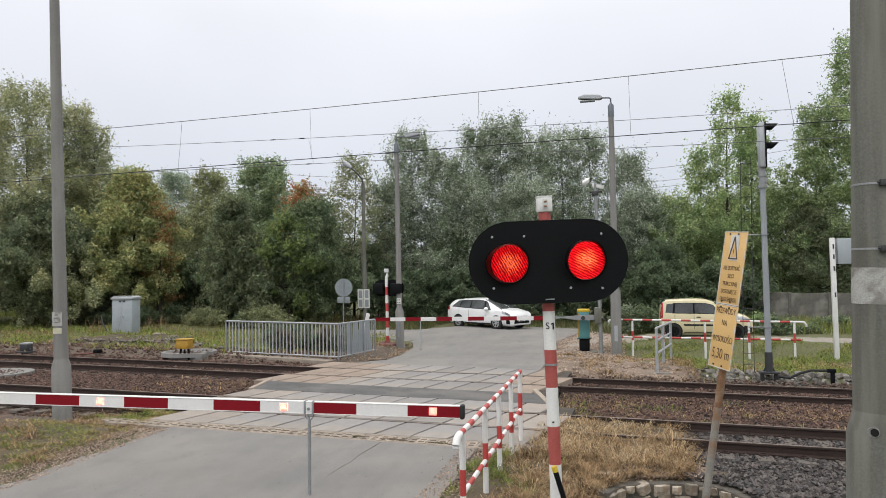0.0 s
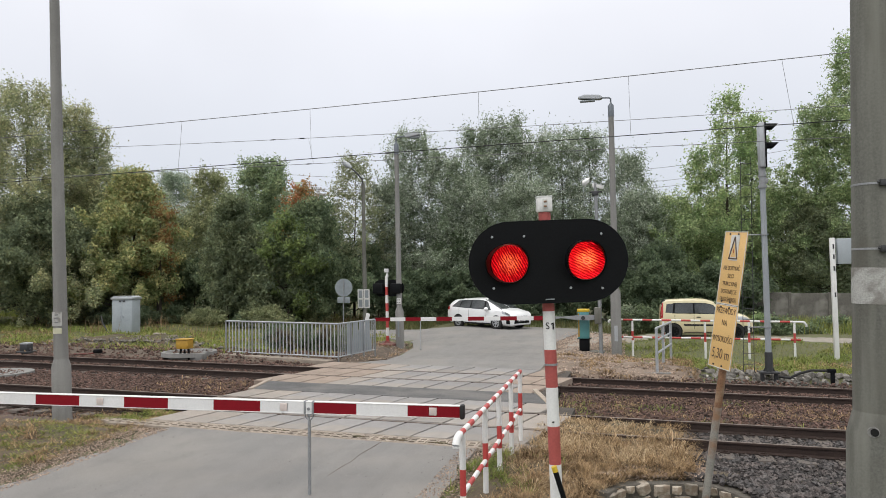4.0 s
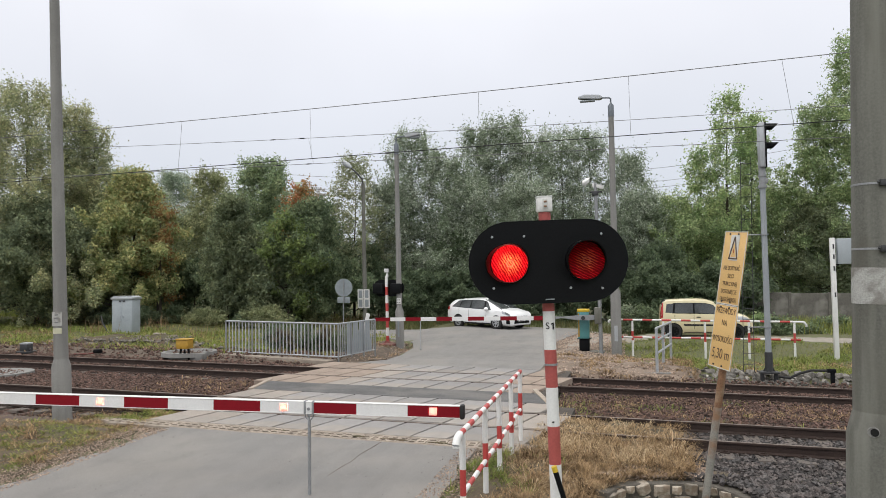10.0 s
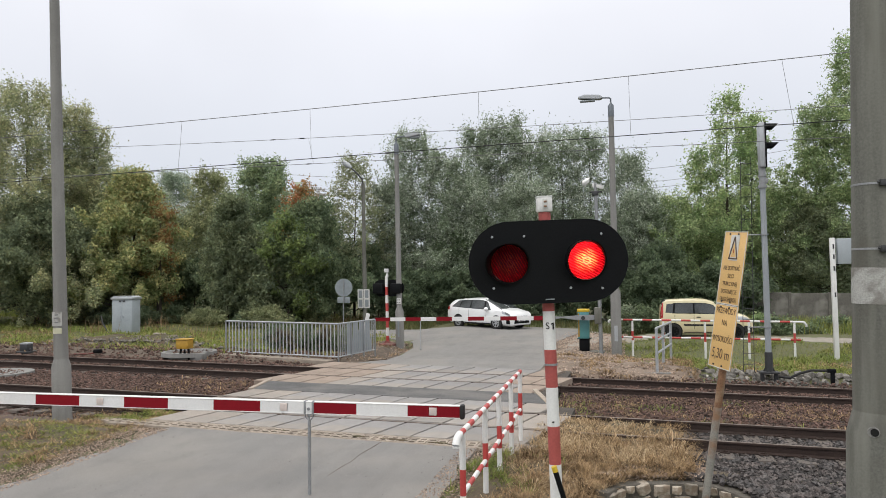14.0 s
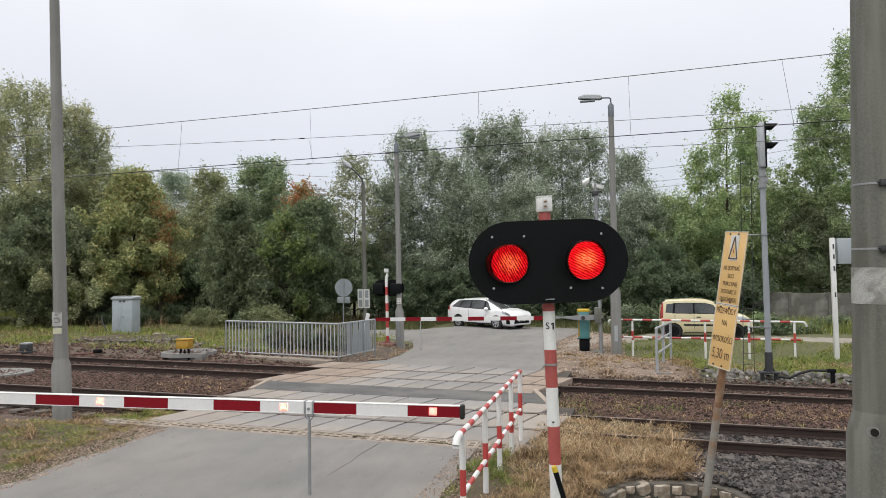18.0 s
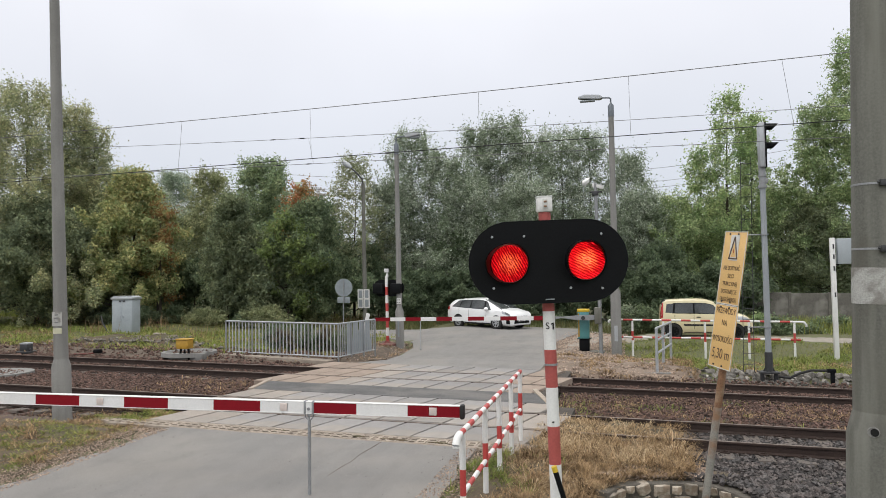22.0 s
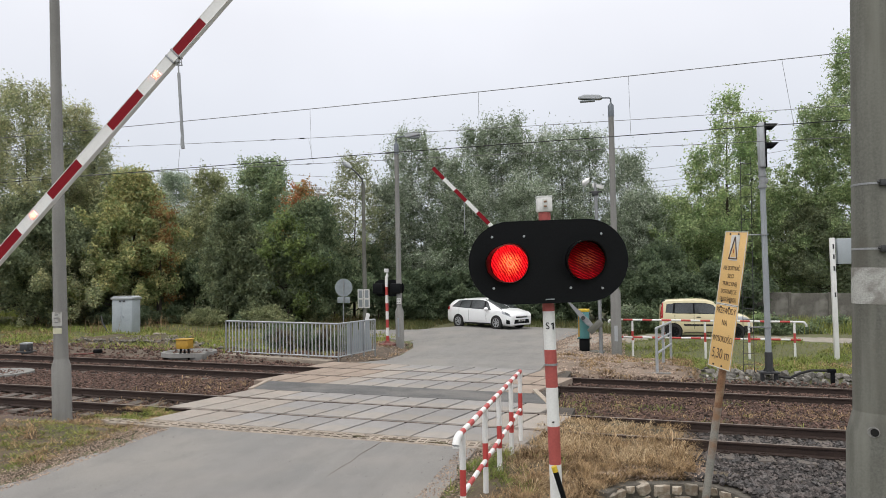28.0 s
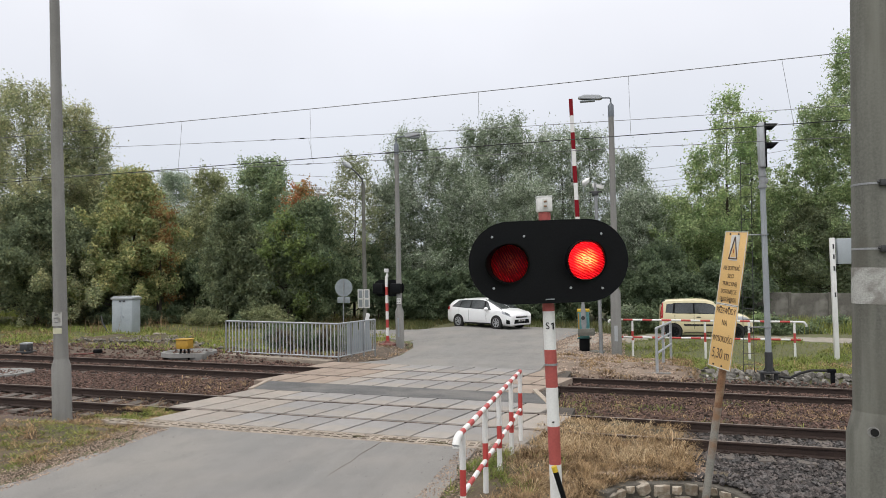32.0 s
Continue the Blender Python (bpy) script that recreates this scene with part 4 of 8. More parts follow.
def street_lamp(x, y, height, r0, r1, arm, head_len, label, sleeve=0.0, drop=-0.06, head_tilt=4, lean=0.0):
    p = thing("street_lamp", pose(x, y, gz(x) + drop, 0, lean, 0), label, "street lamp", "street lamps")
    bm = bm_new()
    if sleeve:
        lathe(bm, [(0.001, -0.2), (r0 * 1.55, -0.2), (r0 * 1.5, sleeve), (r0, sleeve + 0.16), (r1, height - 0.4), (0.001, height - 0.4)], 20)
    else:
        lathe(bm, [(0.001, -0.2), (r0, -0.2), (r1, height - 0.4), (0.001, height - 0.4)], 20)
    part("pole", bm, M["concrete"], p, "grey concrete lamp post")
    bm = bm_new()
    s = 1 if arm > 0 else -1
    lathe(bm, [(r1 * 1.12, height - 0.55), (r1 * 1.12, height - 0.15), (0.03, height - 0.05), (0.03, height)], 16)
    pts = [(0, 0, height - 0.1), (0, 0, height + 0.1), (s * 0.05, 0, height + 0.14), (arm * 0.5, 0, height + 0.15), (arm, 0, height + 0.15 + 0.02 * abs(arm))]
    tube(bm, pts, 0.03, 8)
    part("arm", bm, M["arm_grey"], p, "blue-grey steel lamp bracket")
    bm = bm_new()
    L = head_len
    prism(bm, [(0, 0.06), (0.12 * L, 0.12), (0.75 * L, 0.13), (L, 0.05), (L, -0.01), (0.1 * L, -0.04), (0, 0.0)], 0.26, pose(arm - (0.05 if s > 0 else -0.05), -0.13 if s > 0 else 0.13, height + 0.12 + 0.02 * abs(arm), 0, -head_tilt if s > 0 else -head_tilt, 0 if s > 0 else 180))
    bmesh.ops.bevel(bm, geom=bm.edges[:], offset=0.018, segments=2, affect="EDGES")
    head = part("lamp_head", bm, M["galv_pale"], p, "pale grey lamp housing")
    bm = bm_new()
    cx = arm + s * L * 0.55
    box(bm, (cx, 0, height + 0.07 + 0.02 * abs(arm) + s * 0.0), (L * 0.62, 0.19, 0.06), 0.02, None)
    part("diffuser", bm, M["grey_plate"], head, "dull unlit glass")
    return p


l1 = street_lamp(-9.22, 26.85, 8.15, 0.11, 0.085, 0.45, 0.62, "slim concrete street lamp with a short arm", 1.35, lean=-0.5)
l2 = street_lamp(-0.85, 26.1, 9.05, 0.118, 0.095, -0.35, 0.85, "tall concrete street lamp with a grey lantern", 2.2, lean=-0.1)
bm = bm_new()
box(bm, (0.0, -0.178, 0.75), (0.12, 0.012, 0.55), 0.003)
part("service_door", bm, M["galv_pale"], l2, "pale service hatch", False)
bm = bm_new()
box(bm, (0.02, -0.122, 1.75), (0.17, 0.012, 0.22), 0.003)
np_ = part("number_plate", bm, M["label_white"], l1, "small white plate with plain bars", False)
for z in (1.80, 1.70):
    for x in (-0.02, 0.06):
        bm = bm_new()
        box(bm, (x, -0.130, z), (0.05, 0.004, 0.04))
        part("plate_bar", bm, M["wire_grey"], np_, "plain grey bar", False)
bm = bm_new()
box(bm, (0.0, -0.168, 0.72), (0.07, 0.012, 0.75), 0.003)
part("service_door", bm, M["grey_plate"], l1, "narrow grey hatch", False)
# the older lamp with an angled bracket in front of the wood
ox, oy = -14.25, 35.8
p = thing("street_lamp", pose(ox, oy, gz(ox) - 0.1, 0, -0.4, 0), "old thin concrete street lamp with an angled arm", "street lamp", "street lamps")
bm = bm_new()
rod(bm, (0, 0, -0.2), (0, 0, 7.75), 0.125, 0.09, 14)
part("pole", bm, M["concrete_old"], p)
bm = bm_new()
tube(bm, [(0, 0, 7.55), (-0.05, 0, 7.97), (-0.42, 0, 8.38), (-0.70, 0, 8.62)], 0.045, 8)
part("arm", bm, M["steel_dark"], p, "angled dark bracket")
bm = bm_new()
lathe(bm, [(0.001, -0.35), (0.10, -0.30), (0.17, 0.0), (0.13, 0.3), (0.001, 0.36)], 14, pose(-0.90, 0, 8.79, 0, -52, 0) @ Matrix.Diagonal((0.92, 0.75, 0.92, 1)))
part("lamp_head", bm, M["galv_pale"], p, "pale teardrop lamp head")
for sx in (-0.17, 0.17):
    bm = bm_new()
    box(bm, (sx * 1.05, -0.17, 1.52), (0.33, 0.02, 1.0), 0.004)
    np_ = part("notice_plate", bm, M["label_white"], p, "pale sheet-metal notice back", False)
    bm = bm_new()
    box(bm, (sx * 1.05, -0.183, 1.76), (0.20, 0.006, 0.40), 0.002)
    box(bm, (sx * 1.05, -0.183, 1.28), (0.20, 0.006, 0.38), 0.002)
    part("notice_panel", bm, M["grey_plate"], np_, "dull grey panel inside a pale frame", False)

# camera pole
cx, cy = -1.39, 26.2
p = thing("camera_pole", pose(cx, cy, gz(cx) - 0.1), "grey tubular pole carrying two white cameras", "camera pole")
bm = bm_new()
rod(bm, (0, 0, -0.2), (-0.08, 0, 6.15), 0.07, 0.06, 14)
part("pole", bm, M["galv"], p)
bm = bm_new()
rod(bm, (-0.3, 0, 5.85), (0.15, 0, 5.85), 0.03, seg=8)
box(bm, (-0.1, 0, 5.8), (0.22, 0.2, 0.16), 0.02)
part("bracket", bm, M["steel_dark"], p, "dark mounting bracket")
for sx, sz, yaw, pitch in ((-0.42, 6.22, 70, -25), (0.0, 6.05, 165, -16)):
    bm = bm_new()
    box(bm, (0, 0, 0), (0.42, 0.13, 0.12), 0.03)
    box(bm, (0.05, 0, 0.075), (0.46, 0.15, 0.016), 0.005)
    bmesh.ops.transform(bm, matrix=pose(sx, 0, sz, 0, pitch, yaw), verts=bm.verts[:])
    part("camera_housing", bm, M["white"], p, "white weatherproof housing")

# ---- near warning signal ----
SX, SY = -0.74, 6.04
sig = thing("warning_signal", pose(SX + 0.062, SY + 0.016, gz(SX) - 0.6, 0, -1.35, TURN), "black level crossing signal with twin red lamps on a red-white post", "crossing signal")
Z0 = 3.52  # lamp centre above the post's foot
PR = 0.051
marks = [(0.0, 0.72, "white"), (0.72, 1.08, "red"), (1.08, 1.42, "white"), (1.42, 1.83, "white"), (1.83, 2.145, "red"), (2.145, 2.468, "white"), (2.468, 2.783, "red"), (2.783, 3.105, "white"), (3.105, 3.95, "red")]
for a, b, colr in marks:
    bm = bm_new()
    rod(bm, (0, 0, a), (0, 0, b), PR, seg=24)
    part(colr + "_band", bm, M["red_faded"] if colr == "red" else M["white"], sig)
bm = bm_new()
lathe(bm, [(PR - 0.004, 2.650), (PR + 0.005, 2.650), (PR + 0.005, 2.668), (PR - 0.004, 2.668)], 24)
part("clamp_ring", bm, M["galv"], sig, "steel hose clamp")
text_part("S", 0.080, M["black"], sig, pose(-0.022, -PR - 0.002, 2.982, 90, 0, 0), "black stencilled letter")
bm = bm_new()
prism(bm, [(0.020, 2.953), (0.031, 2.953), (0.031, 3.011), (0.022, 3.011), (0.008, 3.000), (0.008, 2.991), (0.020, 2.999)], 0.004, pose(0, -PR - 0.001, 0))
part("digit", bm, M["black"], sig, "black stencilled digit one", False)
# board
BW, BH = 1.325, 0.69


def stadium(w, h, n=14):
    r = h / 2
    pts = []
    for k in range(n + 1):
        a = -math.pi / 2 + math.pi * k / n
        pts.append((w / 2 - r + r * math.cos(a), r * math.sin(a)))
    for k in range(n + 1):
        a = math.pi / 2 + math.pi * k / n
        pts.append((-w / 2 + r + r * math.cos(a), r * math.sin(a)))
    return pts


def lamp_x(s):
    return 0.307 if s > 0 else -0.328


def lamp_r(s):
    return 0.158 if s > 0 else 0.156


def holed_board(bm, y0, y1):
    """The board with two round lamp openings through it."""
    outer = stadium(BW, BH, 24)
    for y, flip in ((y0, False), (y1, True)):
        ring = [bm.verts.new((x, y, z)) for x, z in outer]
        es = [bm.edges.new((ring[i], ring[(i + 1) % len(ring)])) for i in range(len(ring))]
        for s in (-1, 1):
            h = [bm.verts.new((lamp_x(s) + (lamp_r(s) + 0.012) * math.cos(a), y, (lamp_r(s) + 0.012) * math.sin(a))) for a in np.linspace(0, math.tau, 40, endpoint=False)]
            es += [bm.edges.new((h[i], h[(i + 1) % 40])) for i in range(40)]
        bmesh.ops.triangle_fill(bm, edges=es, use_beauty=True)
    front = {v for v in bm.verts if abs(v.co.y - y0) < 1e-6}
    rim = [e for e in bm.edges if len(e.link_faces) == 1 and e.verts[0] in front]
    pairs = {}
    for v in bm.verts:
        pairs.setdefault((round(v.co.x, 5), round(v.co.z, 5)), []).append(v)
    for e in rim:
        a, b = e.verts
        pa = [v for v in pairs[(round(a.co.x, 5), round(a.co.z, 5))] if v is not a]
        pb = [v for v in pairs[(round(b.co.x, 5), round(b.co.z, 5))] if v is not b]
        if pa and pb:
            bm.faces.new((a, b, pb[0], pa[0]))
    bmesh.ops.recalc_face_normals(bm, faces=bm.faces[:])


bm = bm_new()
holed_board(bm, -0.115, -0.085)
bmesh.ops.translate(bm, vec=(0.0, 0, Z0), verts=bm.verts[:])
board = part("backing_board", bm, M["black"], sig, "black oval backing board", False)
bm = bm_new()
box(bm, (0, -0.07, Z0), (0.26, 0.03, 0.09), 0.005)
part("bracket", bm, M["steel_dark"], sig, "flat mounting bracket", False)
for bx, bz in ((-0.46, 0.22), (-0.195, 0.217), (0.447, 0.215), (-0.462, -0.205), (0.176, -0.223), (0.438, -0.235)):
    bm = bm_new()
    rod(bm, (bx, -0.135, Z0 + bz), (bx, -0.11, Z0 + bz), 0.007, seg=6)
    rod(bm, (bx, -0.119, Z0 + bz), (bx, -0.113, Z0 + bz), 0.0105, seg=12)
    part("bolt", bm, M["galv_pale"], board, "bright bolt head")
bm = bm_new()
box(bm, (0.0, -0.118, Z0 - 0.312), (0.075, 0.004, 0.010))
part("rating_plate", bm, M["grey_plate"], board, "thin pale plate", False)
bulbs = []
for s in (-1, 1):
    face = pose(lamp_x(s), -0.115, Z0 + (-0.002 if s > 0 else -0.005), 90, 0, 0)
    bm = bm_new()
    # lamp housing, closed behind and black inside, with an unseen baffle ring added
    lathe(bm, [(lamp_r(s) + 0.011, -0.02), (lamp_r(s) + 0.011, -0.10), (0.15, -0.42), (0.001, -0.42)], 36, face)
    lathe(bm, [(lamp_r(s) + 0.004, -0.02), (lamp_r(s) + 0.004, -0.10), (0.135, -0.41), (0.001, -0.41)], 36, face)
    lathe(bm, [(0.140, -0.245), (0.045, -0.245), (0.045, -0.255), (0.140, -0.255)], 36, face)
    lamp = part("lamp_housing", bm, M["black_in"], sig, "deep black lamp housing")
    bm = bm_new()
    ring = []
    for k in range(41):
        a = math.tau * k / 40
        d = 0.012 + 0.15 * max(0.0, 0.5 + 0.5 * math.sin(a - (0.75 if s > 0 else 0.85))) ** 1.3
        ring.append((a, d))
    vi = [[bm.verts.new((r * math.cos(a), r * math.sin(a), z)) for a, z in [(a, 0) for a, d in ring[:-1]]] for r in (lamp_r(s) + 0.002,)][0]
    vo = [bm.verts.new(((lamp_r(s) + 0.010) * math.cos(a), (lamp_r(s) + 0.010) * math.sin(a), 0)) for a, d in ring[:-1]]
    off = 0.004 if s > 0 else 0.040  # one visor is bent outwards
    ti = [bm.verts.new(((lamp_r(s) + 0.003) * math.cos(a) + off * min(0.0, math.cos(a)), (lamp_r(s) + 0.004) * math.sin(a), d)) for a, d in ring[:-1]]
    to = [bm.verts.new(((lamp_r(s) + 0.013) * math.cos(a) + off * min(0.0, math.cos(a)), (lamp_r(s) + 0.012) * math.sin(a), d)) for a, d in ring[:-1]]
    for k in range(40):
        j = (k + 1) % 40
        bm.faces.new((vi[k], vi[j], ti[j], ti[k]))
        bm.faces.new((vo[j], vo[k], to[k], to[j]))
        bm.faces.new((ti[k], ti[j], to[j], to[k]))
        bm.faces.new((vi[j], vi[k], vo[k], vo[j]))
    bmesh.ops.transform(bm, matrix=face, verts=bm.verts[:])
    part("visor", bm, M["visor"], sig, "round black sun visor")
    bm = bm_new()
    lathe(bm, [(lamp_r(s) + 0.001, -0.022), (lamp_r(s) + 0.001, -0.012), (0.13, 0.002), (0.08, 0.016), (0.03, 0.022), (0.001, 0.023)], 40, None)
    lens = part("lens", bm, M["lens_red"] if s > 0 else M["lens_red_old"], sig, "ribbed red glass lens")
    lens.matrix_basis = face @ Matrix.Translation((0.006, 0, 0.002) if s < 0 else (0.004, 0, 0.014)) @ Matrix.Diagonal((0.97 if s < 0 else 0.995, 0.99, 1, 1))
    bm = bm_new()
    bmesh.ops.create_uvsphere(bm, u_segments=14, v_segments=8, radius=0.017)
    bulb = part("bulb", bm, M["bulb_red"], sig, "glowing bulb, moved and turned to imitate flashing")
    # unseen hood added to block the bulb's light when it turns away
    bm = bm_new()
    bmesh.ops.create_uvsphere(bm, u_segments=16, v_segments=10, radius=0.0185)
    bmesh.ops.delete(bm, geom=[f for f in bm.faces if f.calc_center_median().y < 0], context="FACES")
    part("bulb_hood", bm, M["black_in"], bulb, "added black half-round hood that hides the turned bulb")
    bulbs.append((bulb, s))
# sensor box on top
bm = bm_new()
box(bm, (0, 0, 4.003), (0.124, 0.12, 0.128), 0.012)
cap = part("junction_box", bm, M["white"], sig, "white plastic junction box on the post top")
for z in (3.985, 4.025):
    bm = bm_new()
    rod(bm, (-0.013, -0.069, z), (0.013, -0.069, z), 0.009, seg=10)
    part("cable_gland", bm, M["rust_bare"], cap, "rust-stained fixing")
bm = bm_new()
box(bm, (0, -0.067, 4.005), (0.045, 0.008, 0.085), 0.002)
part("bracket", bm, M["label_white"], cap, "small pale bracket")
bm = bm_new()
box(bm, (0, 0, 4.069), (0.130, 0.126, 0.012), 0.005)
part("lid", bm, M["white"], cap, "white lid with a thin overhang")
bm = bm_new()
box(bm, (-0.008, -PR - 0.001, 2.185), (0.018, 0.004, 0.014))
part("chipped_paint", bm, M["steel_dark"], sig, "small dark chip", False)
# black rod with a yellow tip leaning by the post
p = thing("black_rod", pose(-0.70, 5.92, gz(-0.7) - 0.6), "black plastic rod with a yellow tip leaning on the post", "rod")
bm = bm_new()
tube(bm, [(0.22, 0.02, 0.0), (0.085, 0.0, 1.5), (0.0, -0.03, 1.81)], 0.022, 10)
part("shaft", bm, M["black"], p)
bm = bm_new()
tube(bm, [(0.001, -0.0297, 1.805), (-0.012, -0.034, 1.85)], 0.0235, 10)
part("tip", bm, M["yellow"], p, "yellow end cap")

# ---- near barrier ----
BPX, BPY, BPZ = -10.92, 8.026, 1.19
BTURN = 5.4
barrier = thing("barrier_drive", pose(BPX, BPY, gz(BPX) - 0.05, 0, 0, BTURN), "teal barrier machine on a dark pedestal", "barrier machine", "barrier machines")
bm = bm_new()
box(bm, (0, 0.32, 0.62), (0.36, 0.36, 1.1), 0.02)
part("housing", bm, M["teal"], barrier)
bm = bm_new()
box(bm, (0, 0.32, 1.21), (0.40, 0.40, 0.08), 0.015)
part("lid", bm, M["yellow"], barrier, "yellow lid")
bm = bm_new()
box(bm, (0, 0.32, 0.05), (0.5, 0.5, 0.12), 0.01)
part("pedestal", bm, M["steel_dark"], barrier)
bm = bm_new()
rod(bm, (0, 0.15, BPZ - gz(BPX) + 0.05), (0, 0.06, BPZ - gz(BPX) + 0.05), 0.06, seg=14)
part("axle", bm, M["steel_dark"], barrier)
near_boom = thing("barrier_boom", pose(BPX, BPY, BPZ, 0, 0, BTURN), "red and white striped barrier boom with small lamps", "barrier boom", "barrier booms")
edges = [-0.6, 1.98, 2.65, 3.34, 4.03, 4.69, 5.36, 6.03, 6.75, 7.36, 8.04, 8.715]
colr = ["white", "white", "red", "white", "red", "white", "red", "white", "red", "white", "red"]
LAMP_R = (3.66, 6.36, 8.37)
TH, DP = 0.142, 0.085
for a, b, q in zip(edges, edges[1:], colr):
    segs = [a] + [v for r in LAMP_R if a < r < b for v in (r - 0.055, r + 0.055)] + [b]
    bm = bm_new()
    for u, v in zip(segs[::2], segs[1::2]):
        box(bm, ((u + v) / 2, 0, 0), (v - u, DP, TH))
    for r in LAMP_R:
        if a < r < b:
            for sz in (-1, 1):
                box(bm, (r, 0, sz * 0.0605), (0.11, DP, 0.021))
    part(q + "_band", bm, M["red_refl"] if q == "red" else M["white"], near_boom, "", False)
for sz in (-1, 1):
    bm = bm_new()
    box(bm, (4.28, -0.001, sz * (TH / 2 + 0.004)), (8.9, DP + 0.006, 0.010), 0.002)
    part("edge_trim", bm, M["white"], near_boom, "white edge profile")
bm = bm_new()
box(bm, (8.745, 0, 0), (0.062, DP + 0.03, TH + 0.04), 0.022)
part("end_cap", bm, M["rubber"], near_boom, "black rubber end cap")
boom_bulbs = []
for r in LAMP_R:
    bm = bm_new()
    box(bm, (r, -DP / 2 - 0.003, 0), (0.098, 0.014, 0.098), 0.006)
    part("lamp_cover", bm, M["lens_white"], near_boom, "small opal lamp cover")
    bm = bm_new()
    box(bm, (r, DP / 2 - 0.004, 0), (0.108, 0.006, 0.13))
    part("lamp_back", bm, M["white"], near_boom, "", False)
    bm = bm_new()
    box(bm, (0, 0, 0), (0.05, 0.008, 0.05), 0.003)
    b = part("bulb", bm, M["bulb_warm"], near_boom, "small warm bulb in the boom")
    boom_bulbs.append((b, r))
bm = bm_new()
for sx in (-0.055, 0.055):
    box(bm, (6.71 + sx, 0, 0), (0.028, DP + 0.02, TH + 0.03), 0.004)
    tube(bm, [(6.71 + sx, -0.02, -TH / 2), (6.71 + sx, -0.02, -TH / 2 - 0.05), (6.71 + sx * 0.35, -0.02, -TH / 2 - 0.09), (6.71, -0.02, -TH / 2 - 0.12)], 0.008, 6)
box(bm, (6.71, -0.02, -TH / 2 - 0.02), (0.05, 0.03, 0.03), 0.004)
part("clamp", bm, M["galv"], near_boom, "steel clamp for the prop")
bm = bm_new()
rod(bm, (0, 0, 0.0), (0, 0, -0.16), 0.010, seg=10)
rod(bm, (0, 0, -0.16), (0, 0, -1.20), 0.021, seg=12)
rod(bm, (0, 0, -1.18), (0, 0, -1.22), 0.024, seg=10)
rod(bm, (0, -0.03, 0.0), (0, 0.03, 0.0), 0.02, seg=10)
prop = part("prop", bm, M["galv"], near_boom, "thin grey prop hanging from the boom")

# ---- far barrier ----
FPX, FPY, FPZ = -2.0, 26.2, 1.24
mach = thing("barrier_drive", pose(-2.03, 26.55, gz(-2.0) - 0.1), "teal barrier machine with a yellow lid on a dark pedestal", "barrier machine", "barrier machines")
bm = bm_new()
box(bm, (0, 0.1, 1.02), (0.40, 0.42, 0.98), 0.02)
hous = part("housing", bm, M["teal"], mach, "teal sheet-metal housing")
bm = bm_new()
box(bm, (0, 0.1, 1.55), (0.43, 0.45, 0.10), 0.02)
part("lid", bm, M["yellow"], hous, "dull yellow lid")
bm = bm_new()
box(bm, (-0.16, -0.115, 1.02), (0.05, 0.008, 0.86))
part("hazard_strip", bm, M["ochre"], hous, "yellow edge strip", False)
bm = bm_new()
box(bm, (0.02, 0.1, 0.30), (0.36, 0.34, 0.46), 0.02)
box(bm, (0.02, 0.1, 0.52), (0.50, 0.44, 0.03), 0.008)
part("pedestal", bm, M["black"], mach, "black pedestal")
bm = bm_new()
box(bm, (0.1, 0.1, 0.03), (1.25, 0.7, 0.07), 0.01)
part("plinth", bm, M["concrete_old"], mach, "grey concrete plinth")
far_boom = thing("barrier_boom", pose(FPX, FPY, FPZ, 0, 0, 180), "slim red and white striped boom on grey arms", "barrier boom", "barrier booms")
for k in range(12):
    a, b = 8.0 - 0.62 * (k + 1), 8.0 - 0.62 * k
    if a < 0.75:
        break
    bm = bm_new()
    box(bm, ((a + b) / 2, 0, 0), (b - a, 0.07, 0.135 + 0.02 * (1 - a / 8)))
    part("red_band" if k % 2 == 0 else "white_band", bm, M["red_refl"] if k % 2 == 0 else M["white"], far_boom, "", False)
for sy in (-1, 1):
    bm = bm_new()
    prism(bm, [(-0.55, -0.045), (-0.2, -0.09), (0.2, -0.075), (0.75, 0.005), (1.1, -0.05), (1.1, 0.05), (0.75, 0.04), (0.2, 0.085), (-0.2, 0.095), (-0.55, 0.05)], 0.03, pose(0, sy * 0.10 - 0.015, 0))
    part("arm", bm, M["galv"], far_boom, "grey steel arm")
bm = bm_new()
box(bm, (-0.52, 0.05, 0.08), (0.24, 0.28, 0.58), 0.02)
part("counterweight", bm, M["concrete_old"], far_boom, "grey counterweight plate")
bm = bm_new()
rod(bm, (0, -0.2, 0), (0, 0.2, 0), 0.07, seg=16)
part("axle", bm, M["steel_dark"], far_boom)
bm = bm_new()
rod(bm, (0, 0, 0), (0, 0, -1.10), 0.015, seg=8)
far_prop = part("prop", bm, M["galv_pale"], far_boom, "thin pale prop hanging from the boom")
bm = bm_new()
rod(bm, (0, 0, -1.08), (0, 0, -1.22), 0.03, seg=8)
part("rubber_foot", bm, M["rubber"], far_prop, "black rubber foot")

# ---- rear of the signal across the line ----
RX, RY = -9.72, 26.8
rs = thing("warning_signal", pose(RX, RY, gz(RX) - 0.10), "rear of a black crossing signal on a red-white post", "crossing signal")
banded_post("post", rs, (0, 0, 0.1), (-0.03, 0, 2.79), 0.062, [0.0, 0.115, 0.235, 0.355, 0.475, 0.595, 0.715, 0.835, 1.0], True)
bm = bm_new()
lathe(bm, [(0.001, 0.0), (0.36, 0.0), (0.36, 0.09), (0.30, 0.11), (0.15, 0.14), (0.09, 0.22), (0.001, 0.22)], 20)
part("base_flange", bm, M["rust_red"], rs, "rusty red base flange")
bm = bm_new()
